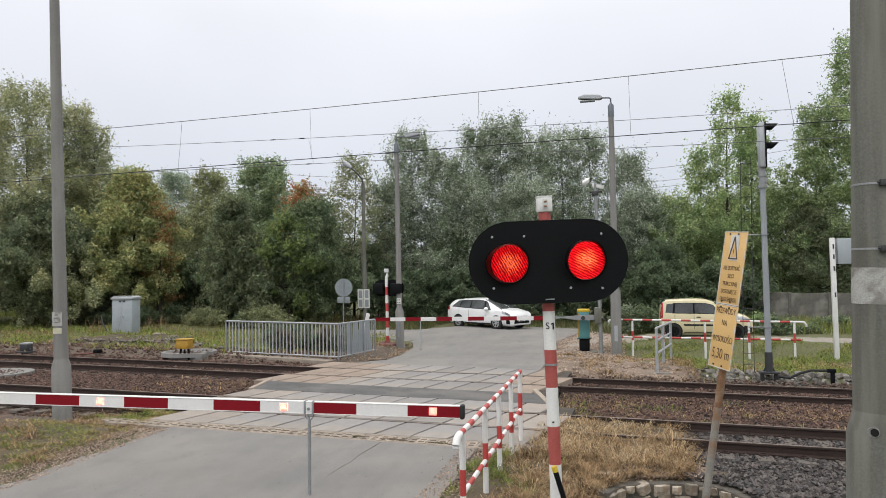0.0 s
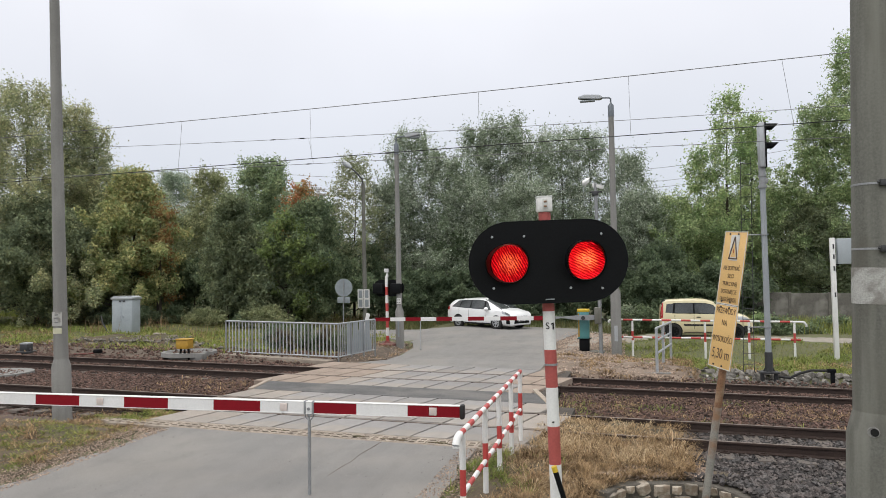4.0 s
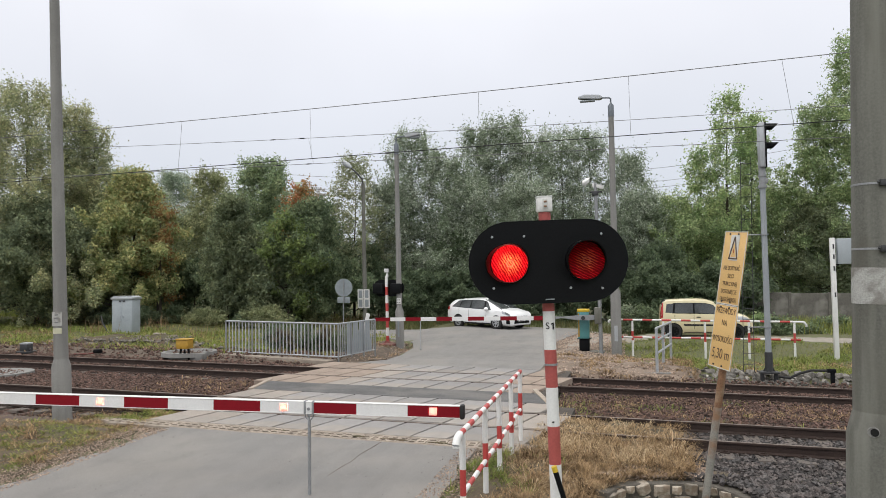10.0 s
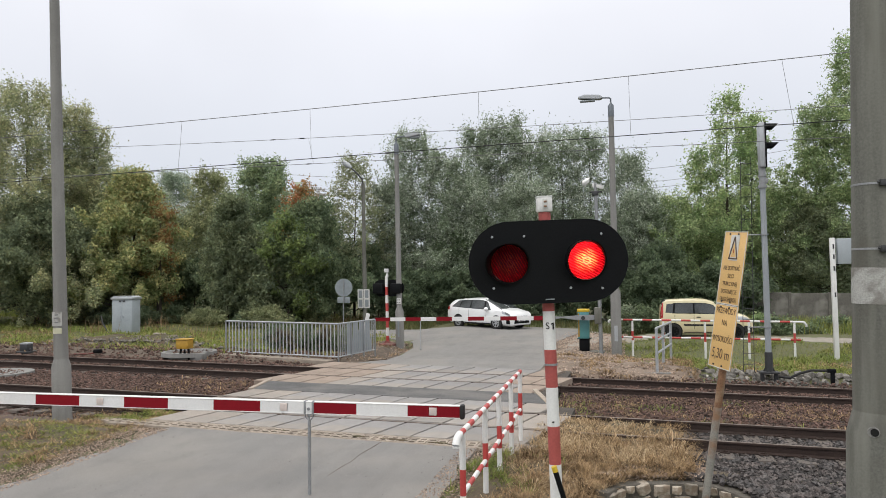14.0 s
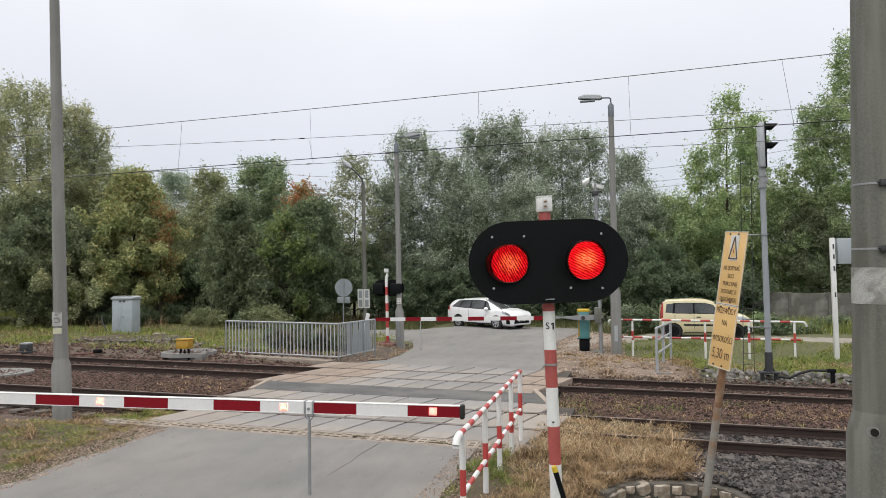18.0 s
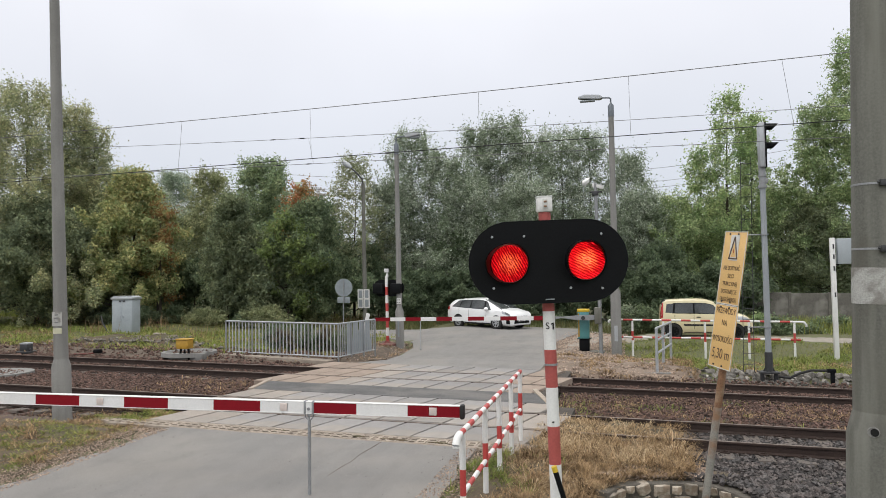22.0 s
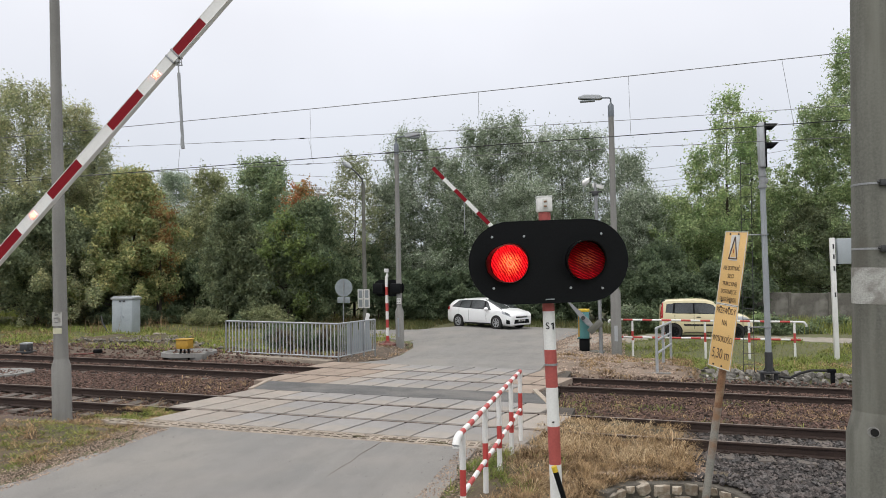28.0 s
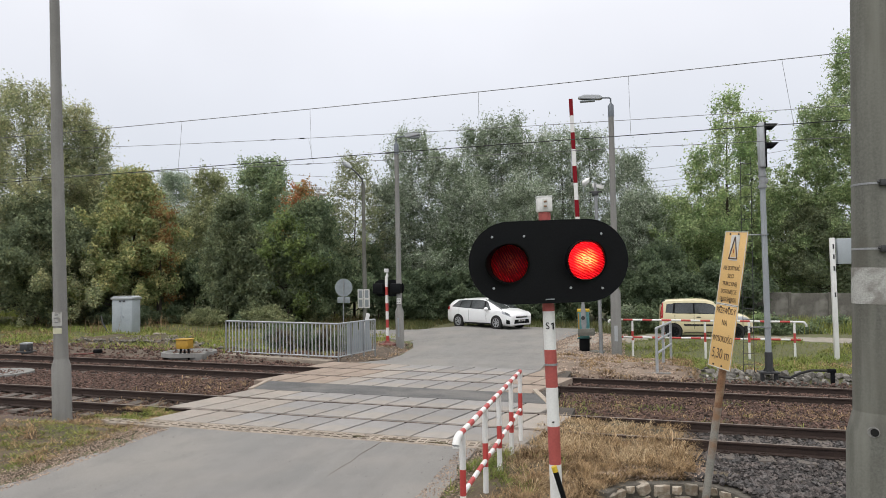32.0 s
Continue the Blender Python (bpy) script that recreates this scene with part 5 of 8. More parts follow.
prism(bm, stadium(1.30, 0.66, 12), 0.05, pose(0.02, 0.10, 2.30))
rb = part("backing_board", bm, M["black"], rs, "black oval backing board seen from behind")
for sx in (-0.36, 0.38):
    bm = bm_new()
    box(bm, (sx, -0.02, 2.28), (0.42, 0.24, 0.40), 0.04)
    part("lamp_housing", bm, M["black"], rb, "square black rear lamp housing")
bm = bm_new()
lathe(bm, [(0.055, 2.74), (0.055, 2.80), (0.02, 2.9), (0.02, 2.95)], 12)
box(bm, (-0.03, 0, 3.0), (0.15, 0.15, 0.15), 0.015)
part("junction_box", bm, M["white"], rs, "white junction box")

# ---- grey fence round the far corner ----
fence = thing("pedestrian_fence", pose(0, 0, 0), "galvanised steel baluster fence on a low concrete kerb", "fence")


def fence_run(a, b, n, h, posts, sink=(0.0, 0.0)):
    a, b = Vector(a), Vector(b)
    d = b - a
    yaw = math.degrees(math.atan2(d.y, d.x))
    za, zb = gz(a.x) - 0.02 - sink[0], gz(b.x) - 0.02 - sink[1]
    for z, r in ((h, 0.027), (0.12, 0.022)):
        bm = bm_new()
        rod(bm, (a.x, a.y, za + z), (b.x, b.y, zb + z), r, seg=10)
        part("rail", bm, M["galv_pale"], fence)
    bm = bm_new()
    box(bm, (0, 0, h / 2 + 0.06), (0.042, 0.014, h - 0.12))
    me = mesh_of("baluster", bm, M["galv_pale"])
    bm = bm_new()
    rod(bm, (0, 0, -0.15), (0, 0, h + 0.01), 0.030, seg=10)
    me_post = mesh_of("fence_post", bm, M["galv"], True)
    for k in range(n + 1):
        q = a.lerp(b, k / n)
        z = za + (zb - za) * k / n
        if k % posts == 0:
            piece("fence_post", me_post, fence, pose(q.x, q.y, z, 0, 0, yaw))
        else:
            piece("baluster", me, fence, pose(q.x, q.y, z, 0, 0, yaw))


fence_run((-14.15, 22.3), (-9.48, 21.45), 32, 1.19, 8, (0.075, 0.02))
fence_run((-9.48, 21.45), (-9.15, 23.9), 18, 1.19, 6, (0.02, 0.02))
# bent flat pales wired inside the short run
bm = bm_new()
box(bm, (0, 0, 0.62), (0.016, 0.115, 1.04), 0.003)
me = mesh_of("flat_pale", bm, M["cabinet"])
for k in range(12):
    f = 0.30 + 0.058 * k
    piece("flat_pale", me, fence, pose(-9.48 + 0.33 * f - 0.06, 21.45 + 2.45 * f, gz(-9.3) - 0.02, (k % 3 - 1) * 2.5 + (6 if k == 11 else 0), -3, -7.7))
bm = bm_new()
box(bm, (0, 0, 0), (4.6, 0.5, 0.2), 0.02, pose(-11.9, 21.75, gz(-12) - 0.12, 0, 1, -10.3))
part("kerb", bm, M["edging"], fence, "pale concrete kerb under the fence")
tp = thing("white_stub", pose(-10.35, 25.9, gz(-10.2) - 0.1), "leaning white plastic stub post", "post")
bm = bm_new()
box(bm, (0, 0, 0.7), (0.14, 0.08, 1.5), 0.015, pose(-0.15, 0, -0.06, 6, 15, 0))
part("stub", bm, M["white"], tp)

# ---- red and white railings ----


def striped_bar(parent, a, b, r, n, first_red=True):
    a, b = Vector(a), Vector(b)
    for k in range(n):
        bm = bm_new()
        rod(bm, a.lerp(b, k / n), a.lerp(b, (k + 1) / n), r, seg=12)
        red = (k % 2 == 0) == first_red
        part("red_band" if red else "white_band", bm, M["red"] if red else M["white"], parent)


nr = thing("roadside_railing", pose(0, 0, 0), "red and white tubular railing beside the road", "railing", "railings")
RXX = -2.0
pts_y = [7.97, 9.2, 10.16, 11.15, 12.03]
top_z = [1.00, 1.03, 1.07, 1.10, 1.14]
z0 = gz(RXX)
for y, tz in zip(pts_y, top_z):
    foot = -0.10
    f1, f2 = (0.35, 0.62) if y < 11.6 else (0.42, 0.72)
    for a, b, red in ((foot, foot + (tz - foot) * f1, False), (foot + (tz - foot) * f1, foot + (tz - foot) * f2, True), (foot + (tz - foot) * f2, tz, False)):
        bm = bm_new()
        rod(bm, (RXX, y, z0 + a), (RXX, y, z0 + b), 0.036, seg=14)
        part("red_band" if red else "white_band", bm, M["red"] if red else M["white"], nr)
striped_bar(nr, (RXX, 7.80, z0 + 1.0), (RXX, 12.08, z0 + 1.15), 0.034, 19, True)
striped_bar(nr, (RXX, 8.00, z0 + 0.31), (RXX, 12.08, z0 + 0.52), 0.030, 17, False)
bm = bm_new()
tube(bm, [(RXX, 7.86, z0 + 1.003), (RXX, 7.76, z0 + 0.99), (RXX, 7.70, z0 + 0.965), (RXX, 7.67, z0 + 0.92), (RXX, 7.67, z0 + 0.90)], 0.042, 14)
rod(bm, (RXX, 7.67, z0 + 0.895), (RXX, 7.67, z0 + 0.905), 0.042, seg=14)
part("end_bend", bm, M["white"], nr, "white bent pipe end")

fr = thing("roadside_railing", pose(0, 0, 0), "long red and white tubular railing beside the gravel track", "railing", "railings")
for x, y in ((2.15, 26.5), (3.61, 26.75), (5.13, 27.15), (-0.3, 26.45), (0.75, 26.3)):
    for a, b, red in ((-0.15, 0.42, False), (0.42, 0.75, True), (0.75, 1.12, False)):
        bm = bm_new()
        rod(bm, (x, y, gz(x) + a), (x, y, gz(x) + b), 0.04, seg=10)
        part("red_band" if red else "white_band", bm, M["red"] if red else M["white"], fr)
for z in (1.14, 0.52):
    striped_bar(fr, (-0.95, 26.35, gz(-0.95) + z + 0.01), (5.32, 27.18, gz(5.32) + z), 0.036, 19, z < 1)
bm = bm_new()
tube(bm, [(5.28, 27.18, gz(5.3) + 1.14), (5.44, 27.2, gz(5.3) + 1.13), (5.51, 27.21, gz(5.3) + 1.05), (5.52, 27.21, gz(5.3) + 0.98)], 0.042, 10)
part("end_bend", bm, M["white"], fr, "white bent pipe end")
bm = bm_new()
tube(bm, [(-0.95, 26.35, gz(-1) + 1.15), (-1.08, 26.33, gz(-1) + 1.13), (-1.13, 26.32, gz(-1) + 1.05)], 0.042, 10)
part("end_bend", bm, M["white"], fr, "white bent pipe end")

# small grey stile by the far rail
st = thing("pedestrian_rail", pose(0, 0, 0), "short grey galvanised guard rail on a concrete footing", "railing")
A, B = Vector((0.42, 21.6, gz(0.4) - 0.06)), Vector((0.95, 25.2, gz(0.9) - 0.06))
for u, h in ((0.0, 1.28), (0.42, 1.25), (1.0, 1.22)):
    q = A.lerp(B, u)
    bm = bm_new()
    rod(bm, q - Vector((0, 0, 0.15)), q + Vector((0, 0, h)), 0.042, seg=12)
    part("post", bm, M["galv_pale"], st)
for z in (1.28, 0.92, 0.55):
    bm = bm_new()
    tube(bm, [A + Vector((0, 0, z - 0.12)), A + Vector((0, 0.06, z)), B + Vector((0, 0, z - 0.05))], 0.036, 10)
    part("rail", bm, M["galv_pale"], st)
bm = bm_new()
box(bm, (0.42, 21.6, gz(0.4) - 0.07), (0.75, 0.35, 0.07), 0.01)
part("footing", bm, M["concrete"], st, "flat concrete footing")

# ---- railway signal mast seen from the side ----
MX, MY = 3.46, 21.95
mast = thing("railway_signal", pose(MX, MY, gz(MX) - 0.12, 0, -0.25, 0), "grey two-lamp railway signal mast with a ladder", "railway signal")
bm = bm_new()
rod(bm, (0, 0, 0.5), (0, 0, 6.05), 0.085, 0.075, 18)
part("mast", bm, M["grey_paint"], mast)
bm = bm_new()
rod(bm, (0, 0, 0.15), (0, 0, 0.72), 0.105, seg=18)
for s in (-1, 1):
    rod(bm, (s * 0.18, 0, -0.35), (s * 0.18, 0, 0.15), 0.06, seg=8)
box(bm, (0, 0, 0.15), (0.50, 0.34, 0.05), 0.01)
for s in (-1, 1):
    prism(bm, [(s * 0.10, 0.17), (s * 0.17, 0.17), (s * 0.10, 0.30)], 0.03, pose(0, -0.015, 0))
part("base", bm, M["steel_dark"], mast, "dark steel base frame")
for z in (4.05, 1.42):
    bm = bm_new()
    rod(bm, (0, 0, z - 0.02), (0, 0, z + 0.02), 0.105, seg=16)
    rod(bm, (-0.5, 0.0, z), (0.12, 0.0, z), 0.018, seg=6)
    part("bracket", bm, M["galv"], mast, "ladder bracket")
bm = bm_new()
rod(bm, (0, 0, 5.42), (0, 0, 5.95), 0.092, seg=14)
rod(bm, (0, 0, 5.38), (0, 0, 5.46), 0.125, seg=14)
rod(bm, (0, 0, 5.70), (0, 0, 5.76), 0.115, seg=14)
box(bm, (0.10, -0.03, 5.58), (0.08, 0.10, 0.16), 0.02)
part("collar", bm, M["galv"], mast, "grey clamp collar")
bm = bm_new()
box(bm, (0.0, 0, 6.60), (0.16, 0.38, 1.28), 0.03)
head = part("signal_head", bm, M["galv_pale"], mast, "pale grey sheet-metal head")
bm = bm_new()
box(bm, (0.098, 0, 6.60), (0.03, 0.42, 1.30), 0.012)
part("front_plate", bm, M["black"], head, "dark front plate")
for z in (7.06, 6.52):
    bm = bm_new()
    vs = []
    for k in range(13):
        a = math.pi * (0.02 + 0.96 * k / 12)
        y, zz = 0.17 * math.cos(a), 0.17 * math.sin(a)
        vs.append((bm.verts.new((0.11, y, z + zz)), bm.verts.new((0.11 + 0.36 * (0.55 + 0.45 * math.sin(a)), y * 0.95, z - 0.01 + zz * 0.92))))
    for (a, b), (c2, d2) in zip(vs, vs[1:]):
        bm.faces.new((a, b, d2, c2))
    bmesh.ops.solidify(bm, geom=bm.faces[:], thickness=0.008)
    part("visor", bm, M["black"], head, "long dark visor")
    bm = bm_new()
    rod(bm, (0.10, 0, z), (0.14, 0, z), 0.11, seg=18)
    part("lamp", bm, M["steel_dark"], head)
lad = bm_new()
for s in (-0.14, 0.14):
    rod(lad, (-0.52 + s, 0.05, 0.15), (-0.42 + s, 0.05, 6.3), 0.009, seg=6)
part("ladder_stile", lad, M["steel_dark"], mast, "thin dark ladder")
for k in range(19):
    bm = bm_new()
    z = 0.35 + k * 0.32
    x = -0.52 + 0.1 * z / 6.3
    rod(bm, (x - 0.14, 0.05, z), (x + 0.14, 0.05, z), 0.008, seg=6)
    part("rung", bm, M["steel_dark"], mast)
bm = bm_new()
tube(bm, [(0.22, -0.1, 0.05), (0.5, -0.15, 0.02), (0.75, -0.15, 0.15), (1.05, -0.15, 0.24), (1.4, -0.15, 0.24), (1.55, -0.15, 0.20)], 0.035, 8)
part("cable_hose", bm, M["rubber"], mast, "black corrugated cable hose")
bm = bm_new()
box(bm, (1.58, -0.15, 0.02), (0.10, 0.10, 0.50), 0.01)
box(bm, (1.55, -0.15, 0.24), (0.22, 0.14, 0.10), 0.01)
part("cable_post", bm, M["black"], mast, "short black cable post")

# white post with a box
wp = thing("marker_post", pose(6.42, 27.1, gz(6.4) - 0.1, 0, -0.5, 0), "tall white steel post with a grey box", "post")
bm = bm_new()
box(bm, (0, 0, 2.05), (0.15, 0.15, 4.2), 0.012)
part("post", bm, M["white"], wp)
bm = bm_new()
for z in (3.85, 3.5, 3.1, 2.2):
    box(bm, (0.02, -0.08, z), (0.05, 0.02, 0.16), 0.004)
part("fittings", bm, M["steel_dark"], wp, "dark strap fittings")
bm = bm_new()
box(bm, (0.62, 0.05, 3.68), (0.95, 0.3, 0.88), 0.02)
part("box", bm, M["cabinet"], wp, "pale grey switch box")
bm = bm_new()
box(bm, (0.14, -0.02, 3.22), (0.10, 0.1, 0.05), 0.01)
part("lock", bm, M["black"], wp)

# ---- yellow warning sign in front of the track ----
sgn = thing("warning_sign", pose(0.77, 10.09, gz(0.83) - 0.15, 0, 8.6, 0), "leaning orange-yellow warning sign on a rusty steel post", "warning sign")
bm = bm_new()
rod(bm, (0, 0, -0.7), (0, 0, 1.22), 0.05, seg=14)
part("post", bm, M["rust"], sgn, "grey paint flaking from rusty tube")
bm = bm_new()
rod(bm, (0, 0, 1.22), (0, 0, 3.45), 0.0495, seg=14)
part("upper_post", bm, M["rust_bare"], sgn, "bare orange-brown rusty tube")
SW, YAW = 0.48, -62
plate = pose(0, 0, 0, 0, 0, YAW)
for z0_, z1_, nm in ((2.58, 3.55, "upper"), (1.735, 2.574, "lower")):
    bm = bm_new()
    box(bm, (0, -0.06, (z0_ + z1_) / 2), (SW, 0.012, z1_ - z0_), 0.004, plate)
    sp_ = part("sign_plate", bm, M["sign"], sgn, "orange-yellow enamel plate with brown lettering")
    bm = bm_new()
    for sx in (-1, 1):
        box(bm, (sx * (SW / 2 - 0.004), -0.068, (z0_ + z1_) / 2), (0.010, 0.004, z1_ - z0_), 0, plate)
    for z in (z0_ + 0.005, z1_ - 0.005):
        box(bm, (0, -0.0685, z), (SW - 0.002, 0.004, 0.010), 0, plate)
    part("edge", bm, M["label_white"], sp_, "pale bare edge", False)
    for sx in (-0.12, 0.06):
        for z in (z0_ + 0.035, z1_ - 0.035):
            bm = bm_new()
            rod(bm, plate @ Vector((sx, -0.066, z)), plate @ Vector((sx, -0.078, z)), 0.012, seg=8)
            part("bolt", bm, M["steel_dark"], sp_, "dark bolt head")


def on_plate(words, size, z, squeeze=0.8):
    text_part(words, size, M["ink"], sgn, plate @ pose(0, -0.069, z, 90, 0, 0) @ Matrix.Diagonal((squeeze, 1, 1, 1)), "dark brown capital lettering")


for k, (words, sq) in enumerate((("NIE DOTYKAĆ", 0.78), ("SIECI", 0.9), ("TRAKCYJNEJ", 0.82), ("DOTKNIĘCIE", 0.84), ("GROZI ŚMIERCIĄ", 0.66))):
    on_plate(words, 0.080, 3.06 - k * 0.104, sq * 0.85)
for words, size, z, sq in (("PRZEWODY", 0.125, 2.49, 0.78), ("NA", 0.115, 2.335, 0.9), ("WYSOKOŚCI", 0.125, 2.115, 0.74), ("5,30 m", 0.21, 1.92, 0.85)):
    on_plate(words, size * 0.9, z, sq * 0.86)
bm = bm_new()
box(bm, (0.0, -0.069, 3.335), (0.18, 0.004, 0.34), 0, plate)
tri = part("pictogram_panel", bm, M["label_white"], sgn, "white panel with a warning triangle", False)
for a, b in (((-0.085, 3.19), (0.0, 3.48)), ((0.085, 3.19), (0.0, 3.48)), ((-0.085, 3.19), (0.085, 3.19))):
    bm = bm_new()
    rod(bm, plate @ Vector((a[0], -0.072, a[1])), plate @ Vector((b[0], -0.072, b[1])), 0.009, seg=6)
    part("triangle_side", bm, M["ink"], tri)
bm = bm_new()
prism(bm, [(-0.055, 3.21), (0.055, 3.21), (0.0, 3.40)], 0.003, plate @ pose(0, -0.0745, 0))
part("triangle_fill", bm, M["sign"], tri)
bm = bm_new()
prism(bm, [(0.012, 3.34), (-0.012, 3.285), (0.004, 3.285), (-0.006, 3.23), (0.018, 3.295), (0.002, 3.295)], 0.002, plate @ pose(0, -0.0775, 0))
part("flash", bm, M["tail_red"], tri, "small red flash")

# ---- lineside cabinet and small boxes ----
cb = thing("trackside_cabinet", pose(-23.25, 28.3, gz(-23.2) - 0.12, 0, 0, 9), "pale blue-grey steel trackside cabinet", "cabinet")
bm = bm_new()
box(bm, (0, 0, 0.82), (1.0, 0.7, 1.64), 0.012)
part("body", bm, M["cabinet"], cb)
bm = bm_new()
box(bm, (0, 0, 1.70), (1.10, 0.82, 0.10), 0.02)
prism(bm, [(-0.55, 0.0), (0.55, 0.0), (0.42, 0.07), (-0.42, 0.07)], 0.7, pose(0, -0.35, 1.745))
part("roof", bm, M["galv_pale"], cb, "paler overhanging roof")
for sx in (-0.245, 0.245):
    bm = bm_new()
    box(bm, (sx, -0.356, 0.85), (0.475, 0.014, 1.5), 0.005)
    dr = part("door", bm, M["cabinet"], cb)
    bm = bm_new()
    box(bm, (sx * 0.25, -0.37, 0.85), (0.03, 0.02, 0.12), 0.004)
    part("handle", bm, M["grey_paint"], dr)
bm = bm_new()
for sx in (-0.09, 0.09):
    box(bm, (sx, -0.366, 1.57), (0.12, 0.006, 0.08))
part("plate", bm, M["steel_dark"], cb, "dark small plates", False)

yb = thing("track_box", pose(-14.98, 21.1, gz(-15) - 0.1), "ochre yellow trackside box on dark legs", "trackside box")
bm = bm_new()
box(bm, (0, 0, 0.47), (0.46, 0.34, 0.30), 0.03)
part("box", bm, M["ochre"], yb)
bm = bm_new()
box(bm, (0, 0, 0.635), (0.50, 0.38, 0.04), 0.012)
part("lid", bm, M["ochre"], yb)
for sx in (-0.13, 0.0, 0.13):
    bm = bm_new()
    tube(bm, [(sx, 0, 0.4), (sx * 1.2, 0, 0.2), (sx * 1.5, -0.05, -0.1)], 0.04, 8)
    part("leg", bm, M["black"], yb, "dark cable leg")
pad = thing("concrete_pad", pose(-15.25, 21.75, gz(-15) - 0.1), "round grey concrete pad ring", "concrete pad")
bm = bm_new()
lathe(bm, [(0.001, 0.08), (0.75, 0.08), (0.80, 0.16), (0.92, 0.16), (0.94, 0.02), (0.80, 0.0), (0.75, -0.2)], 30)
part("ring", bm, M["concrete"], pad)
bm = bm_new()
box(bm, (0.62, -0.5, 0.0), (0.62, 0.3, 0.30), 0.03)
part("block", bm, M["concrete"], pad, "broken grey concrete block")
db = thing("track_box", pose(-21.75, 21.2, gz(-21.4) - 0.15), "low black trackside box with a pale lid", "trackside box")
bm = bm_new()
box(bm, (0, 0, 0.18), (0.34, 0.30, 0.30), 0.04)
box(bm, (0, 0, 0.03), (0.56, 0.4, 0.08), 0.02)
rod(bm, (-0.24, 0, 0.1), (0.24, 0, 0.1), 0.07, seg=10)
part("box", bm, M["steel_dark"], db)
bm = bm_new()
box(bm, (0, 0, 0.345), (0.34, 0.30, 0.06), 0.02)
part("lid", bm, M["galv_pale"], db)
sb = thing("track_box", pose(-18.7, 21.3, gz(-18.7) - 0.13), "tiny black trackside sensor box", "trackside box")
bm = bm_new()
box(bm, (0, 0, 0.12), (0.24, 0.2, 0.14), 0.02)
part("box", bm, M["black"], sb)
bm = bm_new()
tube(bm, [(-0.1, -0.05, 0.06), (-0.4, -0.1, 0.03), (-0.9, -0.1, 0.02)], 0.03, 6)
part("cable", bm, M["rust_red"], sb, "rust-red cable")
mh = thing("manhole_ring", pose(-18.3, 16.75, gz(-18.2) - 0.26), "round concrete manhole ring between the tracks", "manhole")
bm = bm_new()
lathe(bm, [(0.001, 0.10), (0.75, 0.10), (0.80, 0.13), (1.0, 0.13), (1.03, -0.2)], 34)
part("ring", bm, M["concrete"], mh)

# round sign seen from behind
rsn = thing("road_sign", pose(-15.0, 34.6, gz(-15) - 0.1, 0, 0.6, 8), "bare grey rear of a round road sign with a plate", "road sign")
bm = bm_new()
rod(bm, (0, 0, -0.2), (0, 0, 2.55), 0.032, seg=10)
part("post", bm, M["galv"], rsn)
bm = bm_new()
rod(bm, (0, 0.05, 2.12), (0, 0.035, 2.12), 0.47, seg=36)
part("disc", bm, M["grey_plate"], rsn, "round grey sign back")
bm = bm_new()
box(bm, (0, 0.05, 1.48), (0.68, 0.012, 0.32), 0.005)
part("supplementary_plate", bm, M["grey_plate"], rsn, "rectangular grey plate back")

# concrete boundary wall behind the cars
wl_ = thing("boundary_wall", pose(0, 0, 0), "stained grey concrete panel wall under trees", "wall", kind="structure")
bm = bm_new()
box(bm, (0, 0, 0.9), (1.96, 0.10, 2.0), 0.01)
me = mesh_of("wall_panel", bm, M["concrete_wall"])
bm = bm_new()
box(bm, (0, -0.02, 0.92), (0.14, 0.17, 2.06), 0.01)
me2 = mesh_of("wall_post", bm, M["concrete_wall"])
for k in range(12):
    x = 7.0 + 2.0 * k
    piece("wall_panel", me, wl_, pose(x, 43.4 + 0.03 * (k % 3), gz(x) - 0.15 - 0.02 * (k % 2)))
    piece("wall_post", me2, wl_, pose(x - 1.0, 43.4, gz(x) - 0.15))

# ---- stone retaining wall by the sign ----
sw = thing("retaining_wall", pose(0, 0, 0), "low crumbling fieldstone retaining wall", "retaining wall", kind="structure")
curve = []
for (ax, ay), (bx, by) in zip(WALL, WALL[1:]):
    n = max(1, round(math.hypot(bx - ax, by - ay) / 0.1))
    curve += [(ax + (bx - ax) * k / n, ay + (by - ay) * k / n - 0.08) for k in range(n)]


def along(u):
    """A place u metres along the wall, and the way it runs there."""
    k = min(int(u / 0.1), len(curve) - 2)
    f = u / 0.1 - k
    a, b = curve[k], curve[k + 1]
    c0, c1 = curve[max(0, k - 2)], curve[min(len(curve) - 1, k + 3)]
    return a[0] + (b[0] - a[0]) * f, a[1] + (b[1] - a[1]) * f, math.degrees(math.atan2(c1[1] - c0[1], c1[0] - c0[0]))


bm = bm_new()
WALL_LONG = 0.1 * (len(curve) - 1)
for k in range(int(WALL_LONG / 0.22)):
    x, y, a = along(k * 0.22 + 0.11)
    box(bm, (0, 0.045, -0.335), (0.30, 0.23, 0.56), 0.03, pose(x, y, gz(x), 0, 0, a))
part("mortar_core", bm, M["mortar"], sw, "crumbling mortar")
stone_meshes = []
